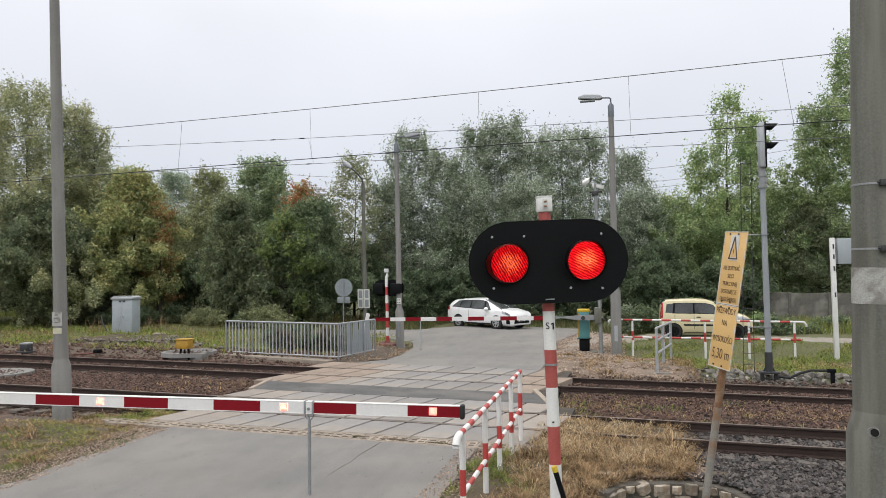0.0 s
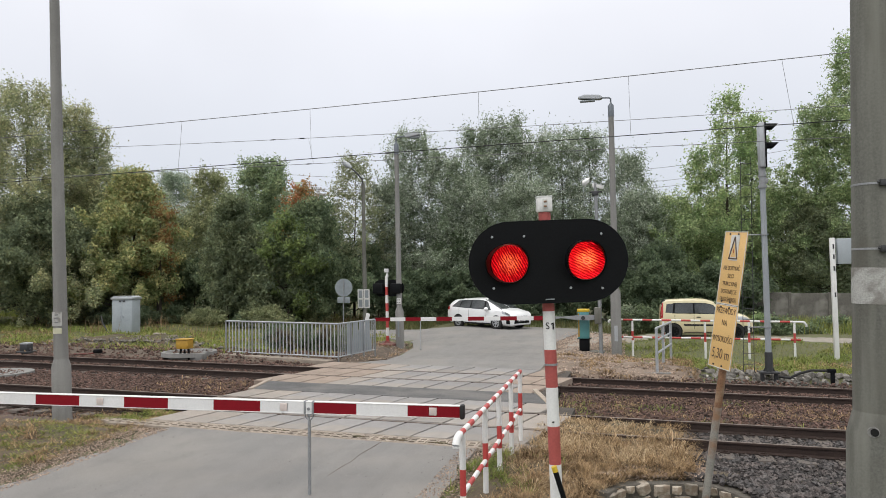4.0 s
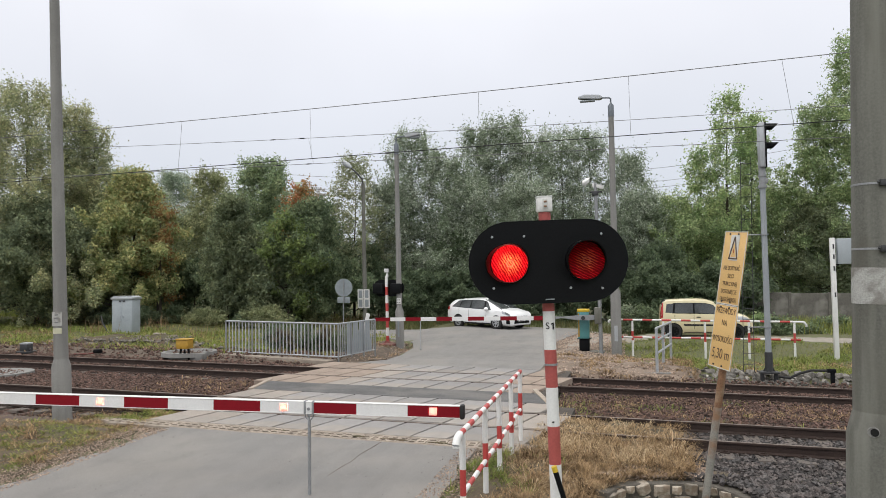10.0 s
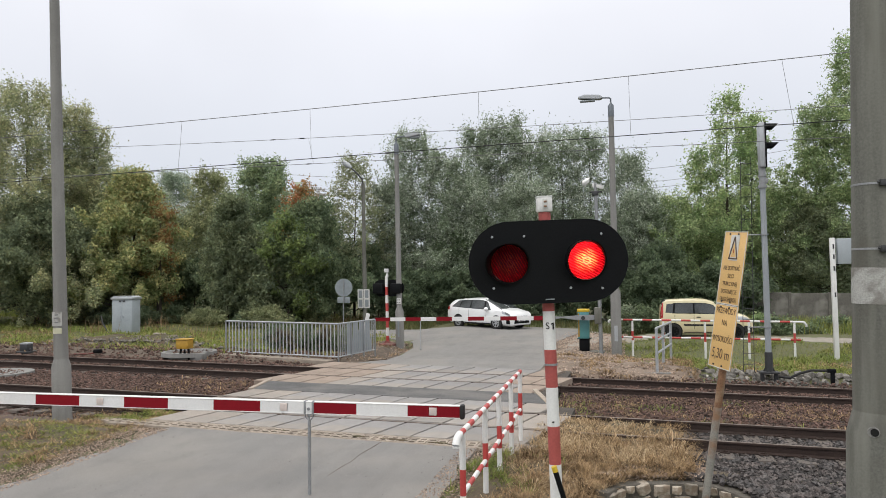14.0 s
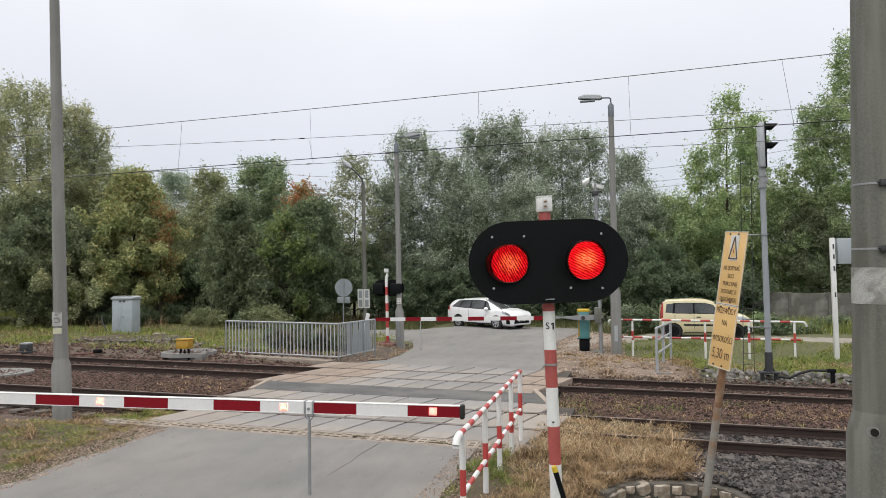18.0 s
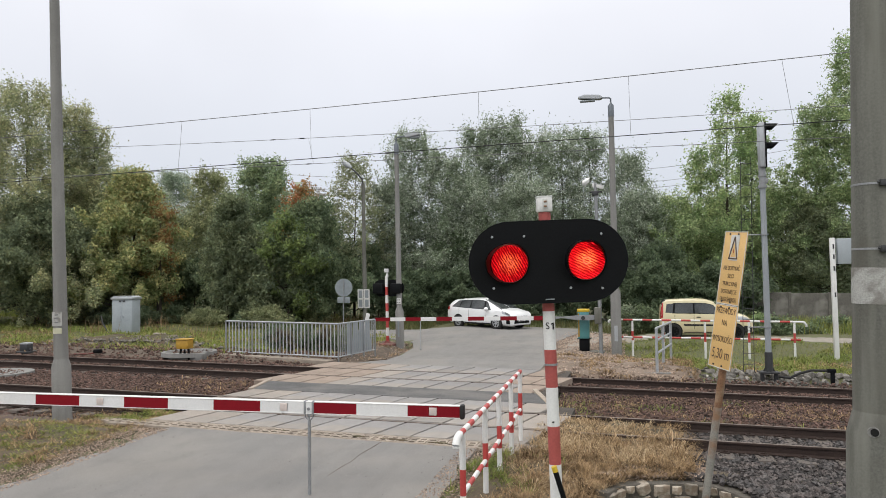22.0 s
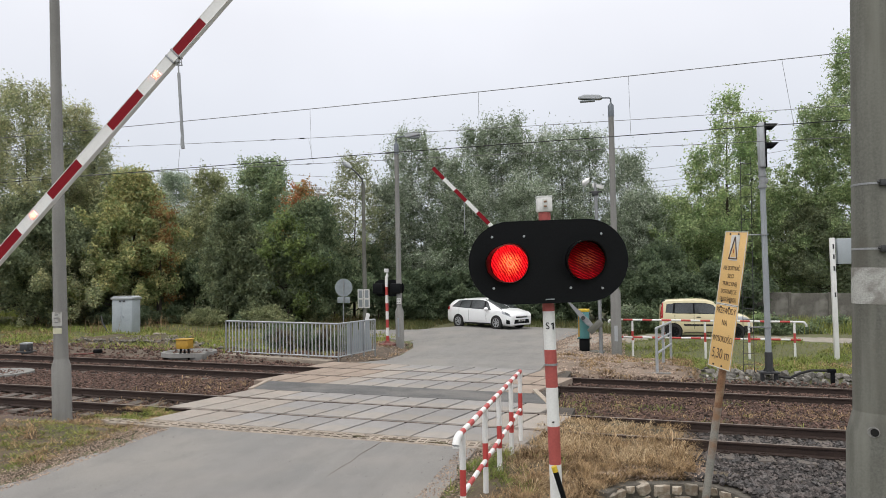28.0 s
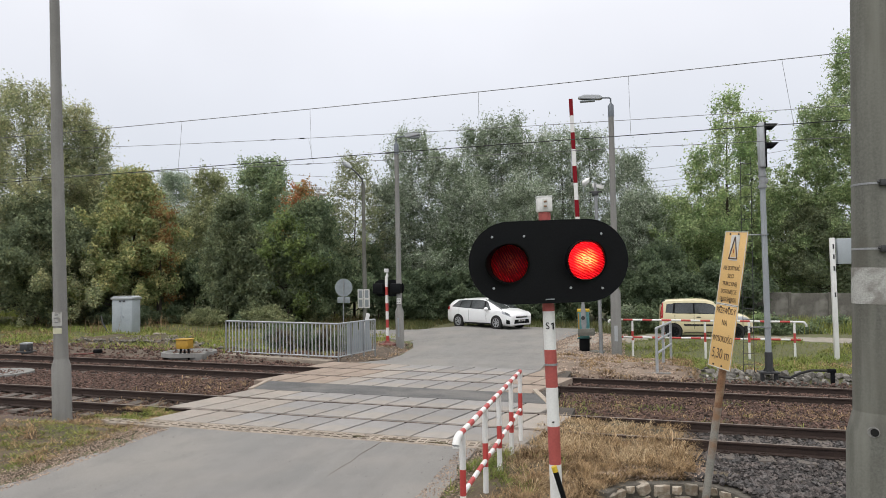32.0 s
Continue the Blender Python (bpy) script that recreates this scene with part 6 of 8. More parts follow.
for sd in range(5):
    r = random.Random(sd)
    bm = bm_new()
    bmesh.ops.create_icosphere(bm, subdivisions=2, radius=0.5)
    lump = Vector((r.uniform(0, 9), r.uniform(0, 9), r.uniform(0, 9)))
    tip = Matrix.Rotation(r.uniform(-0.25, 0.25), 3, "Y") @ Matrix.Rotation(r.uniform(-0.2, 0.2), 3, "Z")
    for v in bm.verts:
        k = 1.0 + 0.30 * noise.noise(v.co * 2.6 + lump)
        q = Vector([max(-0.37, min(0.37, c)) for c in v.co * k * 1.35])
        v.co = tip @ q + 0.05 * Vector((noise.noise(q * 5 + lump), noise.noise(q * 5 - lump), noise.noise(q * 4 + lump)))
    stone_meshes.append(mesh_of("stone", bm, M["masonry"]))
r = random.Random(3)
u = 0.0
for row in range(4):
    u = 0.05 * row
    while u < WALL_LONG - 0.2:
        w = r.uniform(0.12, 0.27)
        x, y, a = along(u + w * 0.5)
        piece("stone", stone_meshes[r.randrange(5)], sw, pose(x, y, gz(x) - 0.135 - row * 0.15 + r.uniform(-0.02, 0.02), r.uniform(-8, 8), r.uniform(-12, 12), a + r.uniform(-6, 6)) @ Matrix.Diagonal((w * 1.2, 0.30, r.uniform(0.12, 0.20), 1)))
        u += w * r.uniform(1.05, 1.35)

# low stone edging beyond the far track, by the signal mast
lw = thing("stone_edging", pose(0, 0, 0), "row of pale rough stones edging the far ballast", "stone edging", kind="structure")
edge_meshes = []
for sd in range(5):
    r = random.Random(sd + 50)
    bm = bm_new()
    bmesh.ops.create_icosphere(bm, subdivisions=1, radius=0.5)
    for v in bm.verts:
        v.co = Vector([max(-0.38, min(0.38, c)) for c in v.co * r.uniform(0.7, 1.25)])
    edge_meshes.append(mesh_of("stone", bm, M["edge_stone"]))
pale_meshes = []
for me in edge_meshes[:2]:
    me = me.copy()
    me.materials[0] = M["pale_stone"]
    pale_meshes.append(me)
r = random.Random(8)
for row in range(3):
    x = 1.7 + 0.1 * row
    while x < 9.5:
        w = r.uniform(0.14, 0.38)
        piece("stone", (edge_meshes * 2 + pale_meshes[:1])[r.randrange(11)], lw, pose(x, 22.18 + 0.10 * row + r.uniform(-0.06, 0.06), gz(x) - 0.30 + 0.11 * row + r.uniform(-0.04, 0.04), r.uniform(-30, 30), r.uniform(-30, 30), r.uniform(0, 180)) @ Matrix.Diagonal((w * 1.3, r.uniform(0.2, 0.34), r.uniform(0.2, 0.34), 1)))
        x += w * r.uniform(0.6, 1.1)

# pale broken block and an old post in the weeds beyond the line
rk = thing("stone_block", pose(-20.4, 27.0, gz(-20.4) - 0.06), "pale broken block lying in the weeds", "stone")
piece("stone", stone_meshes[2], rk, pose(0, 0, 0.06, 8, 6, 20) @ Matrix.Diagonal((0.75, 0.45, 0.34, 1)))
wpst = thing("wooden_post", pose(-24.3, 37.0, gz(-24.3) - 0.2, 0, 1.5, 0), "dark weathered wooden post in the weeds", "post")
bm = bm_new()
rod(bm, (0, 0, -0.2), (0, 0, 2.1), 0.16, 0.14, 10)
part("shaft", bm, M["bark"], wpst)
bm = bm_new()
tube(bm, [(-24.3, 27.9, gz(-24.3) + 0.75), (-24.15, 27.8, gz(-24.2) + 0.45), (-23.85, 27.75, gz(-23.9) + 0.1), (-23.6, 27.7, gz(-23.6) - 0.08)], 0.03, 6)
part("cable", bm, M["steel_dark"], cb, "loose cable down the side").matrix_parent_inverse = cb.matrix_basis.inverted()


# ---- cars ----
def lofted_car(name, pose_m, label, paint, st_, wheels, wr, panes, half_w, screen, rear, wheel_mat="rim_silver", glass=(3.1, 3.9), sill_top=0.8):
    """A car body lofted through stations (x, width, sill, belt, top, top width); front towards +x."""
    car = thing(name, pose_m, label, "car", "cars")

    def sec(x):
        for a, b in zip(st_, st_[1:]):
            if a[0] <= x <= b[0]:
                k = st_.index(a)
                c0, c3 = st_[max(0, k - 1)], st_[min(len(st_) - 1, k + 2)]
                h = b[0] - a[0]
                f = (x - a[0]) / h
                out = [x]
                for p0, p1, p2, p3 in list(zip(c0, a, b, c3))[1:]:
                    d1 = (p2 - p0) / (b[0] - c0[0]) * h * 0.8
                    d2 = (p3 - p1) / (c3[0] - a[0]) * h * 0.8
                    out.append(p1 * (2 * f ** 3 - 3 * f * f + 1) + d1 * (f ** 3 - 2 * f * f + f) + p2 * (3 * f * f - 2 * f ** 3) + d2 * (f ** 3 - f * f))
                return out
        return list(st_[-1] if x > st_[-1][0] else st_[0])

    def surf(x, u, s):
        _, w, z0, zb, zt, tw = sec(x)
        w *= half_w
        tw *= half_w
        pts = [(w * 0.90, z0), (w * 0.985, z0 + 0.10), (w, z0 + (zb - z0) * 0.62), (w * 0.965, zb), (tw, zt - 0.045), (tw * 0.82, zt - 0.008), (0, zt + 0.02)]
        k = min(int(u), 5)
        f = u - k
        y = pts[k][0] + (pts[k + 1][0] - pts[k][0]) * f
        z = pts[k][1] + (pts[k + 1][1] - pts[k][1]) * f
        return Vector((x, s * y, z))

    xs = []
    for a, b in zip(st_, st_[1:]):
        n = max(2, int((b[0] - a[0]) / 0.06))
        xs += [a[0] + (b[0] - a[0]) * k / n for k in range(n)]
    xs.append(st_[-1][0])
    us = [0, 0.5, 1, 1.5, 2, 2.5, 3, 3.5, 4, 4.5, 5, 5.5, 6]
    bm = bm_new()
    rows = []
    for x in xs:
        row = [bm.verts.new(surf(x, u, 1)) for u in us] + [bm.verts.new(surf(x, u, -1)) for u in us[-2::-1]]
        rows.append(row)
    for a, b in zip(rows, rows[1:]):
        for k in range(len(a) - 1):
            bm.faces.new((a[k], b[k], b[k + 1], a[k + 1]))
    bm.faces.new(rows[0])
    bm.faces.new(rows[-1][::-1])
    for a, b in zip(rows, rows[1:]):
        bm.faces.new((a[0], a[-1], b[-1], b[0]))
    bmesh.ops.recalc_face_normals(bm, faces=bm.faces[:])
    body = part("body", bm, paint, car)

    def pane(nm, x0, x1, u0, u1, s, material, off=0.006, n=6, slant0=0.0, slant1=0.0, lab=""):
        bm = bm_new()
        grid = []
        for i in range(n + 1):
            f = i / n
            row = []
            for j in range(5):
                u = u0 + (u1 - u0) * j / 4
                x = (x0 + slant0 * j / 4) * (1 - f) + (x1 + slant1 * j / 4) * f
                p = surf(x, u, s)
                e = 0.02
                dx, du = surf(x + e, u, s) - surf(x - e, u, s), surf(x, min(u + e, 5.98), s) - surf(x, u - e, s)
                nv = dx.cross(du).normalized() * (1 if s > 0 else -1)
                nv = nv if nv.dot(p - Vector((x, 0, 0.7))) > 0 else -nv
                row.append(bm.verts.new(p + nv * off))
            grid.append(row)
        for a, b in zip(grid, grid[1:]):
            for k in range(4):
                bm.faces.new((a[k], b[k], b[k + 1], a[k + 1]))
        bmesh.ops.recalc_face_normals(bm, faces=bm.faces[:])
        bmesh.ops.solidify(bm, geom=bm.faces[:], thickness=0.004)
        return part(nm, bm, material, body, lab)

    for x0, x1, s0, s1 in panes:
        for s in (-1, 1):
            pane("side_window", x0, x1, glass[0], glass[1], s, M["glass_dark"], 0.006, 6, s0, s1, "dark tinted side glass")
    for s in (-1, 1):
        pane("windscreen" if s > 0 else "windscreen_half", screen[0], screen[1], 4.2, 5.97, s, M["glass_dark"], 0.007, 6, 0, 0, "dark raked windscreen")
        pane("rear_window", rear[0], rear[1], 4.4, 5.97, s, M["glass_dark"], 0.007, 4, 0, 0, "dark rear screen")
        pane("sill", wheels[0] + 0.4, wheels[1] - 0.4, 0.05, sill_top, s, M["rubber"], 0.004, 4, 0, 0, "dark sill")
    for wx in wheels:
        for s in (-1, 1):
            w = sec(wx)[1] * half_w
            # black disc on the body side stands in for shade in the arch
            whl = bm_new()
            rod(whl, (wx, s * (w - 0.10), wr), (wx, s * (w + 0.004), wr), wr + 0.05, seg=28)
            part("wheel_arch", whl, M["black_in"], body, "black disc for the shade in the wheel arch")
            bm = bm_new()
            prof = [(wr * 0.66, -0.10), (wr * 0.93, -0.10), (wr, -0.07), (wr, 0.07), (wr * 0.93, 0.10), (wr * 0.66, 0.095)]
            lathe(bm, prof, 30, pose(wx, s * (w - 0.075), wr, 90, 0, 0))
            ty = part("tyre", bm, M["rubber"], car, "black tyre")
            bm = bm_new()
            rod(bm, (wx, s * (w - 0.03), wr), (wx, s * (w - 0.004), wr), wr * 0.66, seg=26)
            rod(bm, (wx, s * (w - 0.01), wr), (wx, s * (w + 0.010), wr), wr * 0.22, seg=14)
            for k in range(7):
                a = k * math.tau / 7
                box(bm, (wr * 0.36, 0, 0), (wr * 0.62, 0.02, wr * 0.17), 0.006, pose(wx, s * (w + 0.002), wr) @ Matrix.Rotation(a, 4, "Y"))
            lathe(bm, [(wr * 0.60, 0.0), (wr * 0.68, 0.0), (wr * 0.68, 0.02), (wr * 0.60, 0.02)], 28, pose(wx, s * (w + 0.012), wr, 90, 0, 0))
            rim = part("rim", bm, M[wheel_mat], ty, "silver spoked wheel rim")
    return car, body, pane, sec


EST = [(-2.34, 0.72, 0.42, 0.80, 0.86, 0.60), (-2.31, 0.86, 0.34, 0.94, 1.02, 0.66), (-2.20, 0.93, 0.28, 1.06, 1.25, 0.70), (-1.94, 0.98, 0.24, 1.05, 1.42, 0.68), (-1.6, 1.0, 0.22, 1.03, 1.46, 0.68),
       (-0.8, 1.0, 0.21, 0.985, 1.51, 0.70), (-0.1, 1.0, 0.21, 0.955, 1.525, 0.70), (0.40, 1.0, 0.21, 0.94, 1.475, 0.70), (0.82, 1.0, 0.21, 0.93, 1.31, 0.72), (1.28, 1.0, 0.21, 0.925, 1.115, 0.78), (1.50, 1.0, 0.21, 0.915, 1.015, 0.82),
       (1.76, 0.985, 0.21, 0.875, 0.955, 0.80), (1.98, 0.97, 0.20, 0.83, 0.895, 0.80), (2.11, 0.94, 0.19, 0.78, 0.83, 0.79), (2.20, 0.89, 0.19, 0.71, 0.75, 0.76), (2.25, 0.80, 0.23, 0.64, 0.67, 0.70)]
wx_, wy_ = -7.70, 36.8
car1, body1, pane1, sec1 = lofted_car("estate_car", pose(wx_, wy_, gz(wx_) - 0.03, 0, 0, -44.5 + TURN - 2), "white estate car waiting at the junction", M["car_white"], EST, (-1.37, 1.33), 0.325,
                                      [(-0.50, 0.46, 0.0, -0.10), (-1.28, -0.58, 0.05, 0.0), (-1.92, -1.37, 0.34, 0.06), (0.54, 0.96, -0.06, -0.36)], 0.90, (0.34, 1.52), (-2.16, -1.96), glass=(3.10, 3.90))
for s in (-1, 1):
    pane1("headlight", 1.74, 2.21, 2.55, 3.2, s, M["lamp_glass"], 0.008, 6, -0.10, -0.06, "clear swept-back headlight")
    pane1("headlight_reflector", 1.92, 2.14, 2.68, 3.05, s, M["lamp_dark"], 0.013, 4, -0.04, -0.04, "smoky reflector in the headlight")
    pane1("pillar_trim", -1.86, 0.92, 3.06, 3.94, s, M["black"], 0.002, 14, 0.34, -0.36, "black trim between the side windows")
    pane1("tail_light", -2.32, -2.08, 2.5, 3.2, s, M["tail_red"], 0.008, 3, 0, 0, "red wrap-round tail light")
    # black strips stand in for the shade in the door gaps
    for xs_ in (0.62, -0.62, -1.34):
        pane1("door_seam", xs_, xs_ + 0.014, 0.9, 3.0, s, M["black_in"], 0.003, 1, 0.0, 0.0, "thin door gap")
    pane1("door_handle", -0.35, -0.17, 2.68, 2.80, s, M["car_white"], 0.02, 2)
    pane1("roof_rail", -1.75, 0.15, 4.25, 4.5, s, M["car_white"], 0.035, 8)
    pane1("fog_lamp_recess", 1.98, 2.17, 0.9, 1.7, s, M["black"], 0.008, 3, 0, 0, "dark fog lamp recess")
    bm = bm_new()
    bmesh.ops.create_uvsphere(bm, u_segments=14, v_segments=10, radius=0.12)
    bmesh.ops.transform(bm, matrix=pose(0.72, s * 0.99, 1.0) @ Matrix.Diagonal((0.8, 1.15, 0.8, 1)), verts=bm.verts[:])
    part("mirror", bm, M["car_white"], body1, "white door mirror")
for nm, x, z, w, h, mt, lab in (("grille", 2.245, 0.605, 0.90, 0.085, "black", "black upper grille"), ("chrome_bar", 2.260, 0.622, 0.84, 0.022, "chrome", "chrome grille bar"),
                                ("lower_intake", 2.245, 0.385, 1.16, 0.20, "black", "black lower intake"), ("licence_plate", 2.265, 0.445, 0.50, 0.11, "label_white", "pale licence plate with plain bars")):
    bm = bm_new()
    prism(bm, [(-w / 2, -h / 2), (w / 2, -h / 2), (w / 2 * 0.92, h / 2), (-w / 2 * 0.92, h / 2)], 0.03, pose(x - 0.02, 0, z, 0, 0, 90) @ pose(0, -0.03, 0))
    part(nm, bm, M[mt], body1, lab, False)
bm = bm_new()
for k in (-0.1, 0.08):
    box(bm, (2.282, k, 0.445), (0.006, 0.13, 0.06))
part("plate_bar", bm, M["steel_dark"], body1, "plain dark bars", False)

PAN = [(-1.76, 0.80, 0.32, 0.80, 0.92, 0.66), (-1.73, 0.94, 0.25, 0.95, 1.22, 0.76), (-1.66, 0.98, 0.23, 0.97, 1.48, 0.76), (-1.45, 0.99, 0.22, 0.965, 1.545, 0.77), (-0.6, 1.0, 0.21, 0.95, 1.575, 0.77), (0.0, 1.0, 0.21, 0.94, 1.555, 0.76),
       (0.32, 1.0, 0.21, 0.935, 1.46, 0.76), (0.62, 1.0, 0.21, 0.93, 1.27, 0.78), (0.92, 1.0, 0.21, 0.92, 1.06, 0.82), (1.15, 1.0, 0.21, 0.90, 1.0, 0.82), (1.48, 0.98, 0.22, 0.85, 0.93, 0.80), (1.68, 0.92, 0.24, 0.74, 0.81, 0.76), (1.77, 0.82, 0.28, 0.62, 0.66, 0.70)]
px_, py_ = 2.52, 31.4
car2, body2, pane2, sec2 = lofted_car("small_hatchback", pose(px_, py_, gz(px_) + 0.19, 0, 0, 1.0), "cream yellow small hatchback on the gravel track", M["car_cream"], PAN, (-1.24, 1.13), 0.285,
                                      [(-0.42, 0.66, 0.0, -0.34), (-1.20, -0.48, 0.04, 0.0), (-1.56, -1.28, 0.06, 0.05)], 0.80, (0.36, 0.90), (-1.70, -1.55), "black", (3.12, 3.80), 0.35)
for s in (-1, 1):
    pane2("pillar_trim", -1.30, 0.62, 3.08, 3.84, s, M["black"], 0.002, 10, 0.05, -0.32, "black trim between the side windows")
    pane2("tail_light", -1.75, -1.655, 2.5, 3.98, s, M["tail_red"], 0.009, 3, 0, 0.03, "tall red tail light")
    pane2("rubbing_strip", -0.85, 0.78, 1.55, 1.75, s, M["rubber"], 0.014, 8, 0, 0, "black rubbing strip")
    pane2("headlight", 1.2, 1.6, 2.5, 3.4, s, M["lamp_glass"], 0.008, 4, 0, 0, "clear headlight")
    pane2("front_bumper", 1.42, 1.74, 0.2, 1.7, s, M["rubber"], 0.012, 4, 0, 0, "black bumper corner")
    pane2("rear_bumper", -1.74, -1.45, 0.2, 1.7, s, M["rubber"], 0.012, 4, 0, 0, "black bumper corner")
    # door gaps again as black strips in place of shade
    for xs_ in (0.56, -0.46, -1.2):
        pane2("door_seam", xs_, xs_ + 0.014, 0.9, 3.0, s, M["black_in"], 0.003, 1, 0.0, 0.0, "thin door gap")
    pane2("door_handle", -0.36, -0.2, 2.62, 2.76, s, M["rubber"], 0.018, 2)
    bm = bm_new()
    bmesh.ops.create_uvsphere(bm, u_segments=12, v_segments=8, radius=0.10)
    bmesh.ops.transform(bm, matrix=pose(0.52, s * 0.88, 1.0) @ Matrix.Diagonal((0.8, 1.0, 0.8, 1)), verts=bm.verts[:])
    part("mirror", bm, M["rubber"], body2, "black door mirror")

# ---- overhead wires ----


def wire(name, pts, r, material, label):
    bm = bm_new()
    tube(bm, pts, r, 6)
    return tagged(new(name, mesh_of(name, bm, material, True)), label, "overhead wire", "overhead wires")


YN, YF = NEAR_Y + GAUGE / 2, FAR_Y + GAUGE / 2
C1 = lambda x: 5.40 + 0.0246 * x - 0.0003 * x * x
M1 = lambda x: 6.52 + 0.040 * x + 0.0006 * x * x
C2 = lambda x: 6.04 + 0.0075 * x
M2 = lambda x: 6.755 + 0.0 * x + 0.0007 * (x + 7.5) ** 2 - 0.03
WIRE = 0.9
for nm, fn, y, x0, x1, rr, mt, lab in (("contact_wire", C1, YN, -38, 12, 0.0095, "wire", "dark overhead contact wire over the near track"), ("messenger_wire", M1, YN, -38, 12, 0.0085, "wire_grey", "grey catenary wire over the near track"),
                                       ("contact_wire", C2, YF, -45, 16, 0.0085, "wire_grey", "overhead contact wire over the far track"), ("messenger_wire", M2, YF, -45, 16, 0.0085, "wire_grey", "grey catenary wire over the far track")):
    wire(nm, [(x, y, gz(x) + fn(x)) for x in np.linspace(x0, x1, 40)], rr * WIRE, M[mt], lab)
for x0, x1, a, b, y in ((-9.78, -9.88, M1, C1, YN), (-6.65, -6.63, M1, C1, YN), (-3.0, -3.0, M1, C1, YN), (-0.12, -0.1, M1, C1, YN), (2.52, 2.68, M1, C1, YN), (-9.2, -9.05, M2, C2, YF), (-3.9, -3.85, M2, C2, YF)):
    wire("dropper", [(x0, y, gz(x0) + a(x0)), ((x0 + x1) / 2, y + 0.01, gz(x0) + (a(x0) + b(x1)) / 2), (x1, y, gz(x1) + b(x1))], 0.0035, M["wire_grey"], "thin dropper wire of the catenary")
for x, fn, y in ((-10.35, M2, YF), (-9.4, M2, YF), (-10.15, C2, YF), (-9.2, C2, YF), (-4.9, C1, YN)):
    bm = bm_new()
    lathe(bm, [(0.001, -0.12), (0.014, -0.08), (0.018, 0.0), (0.014, 0.08), (0.001, 0.12)], 10, pose(x, y, gz(x) + fn(x), 0, 90, 0))
    tagged(new("wire_clamp", mesh_of("wire_clamp", bm, M["steel_dark"], True)), "dark splice clamp on the overhead wire", "wire clamp", "wire clamps")
# power lines far behind the trees
for k, (z0_, z1_) in enumerate(((11.2, 16.5), (10.1, 15.0), (9.6, 14.3), (8.8, 12.9), (7.6, 11.4), (7.2, 10.6))):
    a, b = plan(2.0, 62), plan(46.0, 62)
    wire("power_line", [(a[0] + (b[0] - a[0]) * f, a[1] + (b[1] - a[1]) * f, z0_ + (z1_ - z0_) * f * f) for f in np.linspace(-0.5, 1, 16)], 0.016, M["wire_grey"], "thin distant power line")


# ---- trees ----
def leaves(r, pts, size, flat=0.5, facing=None):
    """Loose three-cornered leaves round the points; facing: the way each one is turned."""
    n = len(pts)
    if facing is None:
        a = r.normal(0, 1, (n, 3))
        a[:, 2] *= flat
        a /= np.linalg.norm(a, axis=1, keepdims=True)
        b = np.cross(a, r.normal(0, 1, (n, 3)))
    else:
        a = np.cross(facing, r.normal(0, 1, (n, 3)))
        a /= np.linalg.norm(a, axis=1, keepdims=True) + 1e-9
        b = np.cross(a, facing)
    b /= np.linalg.norm(b, axis=1, keepdims=True) + 1e-9
    s = size * r.uniform(0.55, 1.4, (n, 1))
    a, b = a * s, b * s * 0.62
    return np.stack([pts - a * 0.8 - b, pts - a * 0.8 + b, pts + a * 1.2], axis=1).reshape(-1, 3)


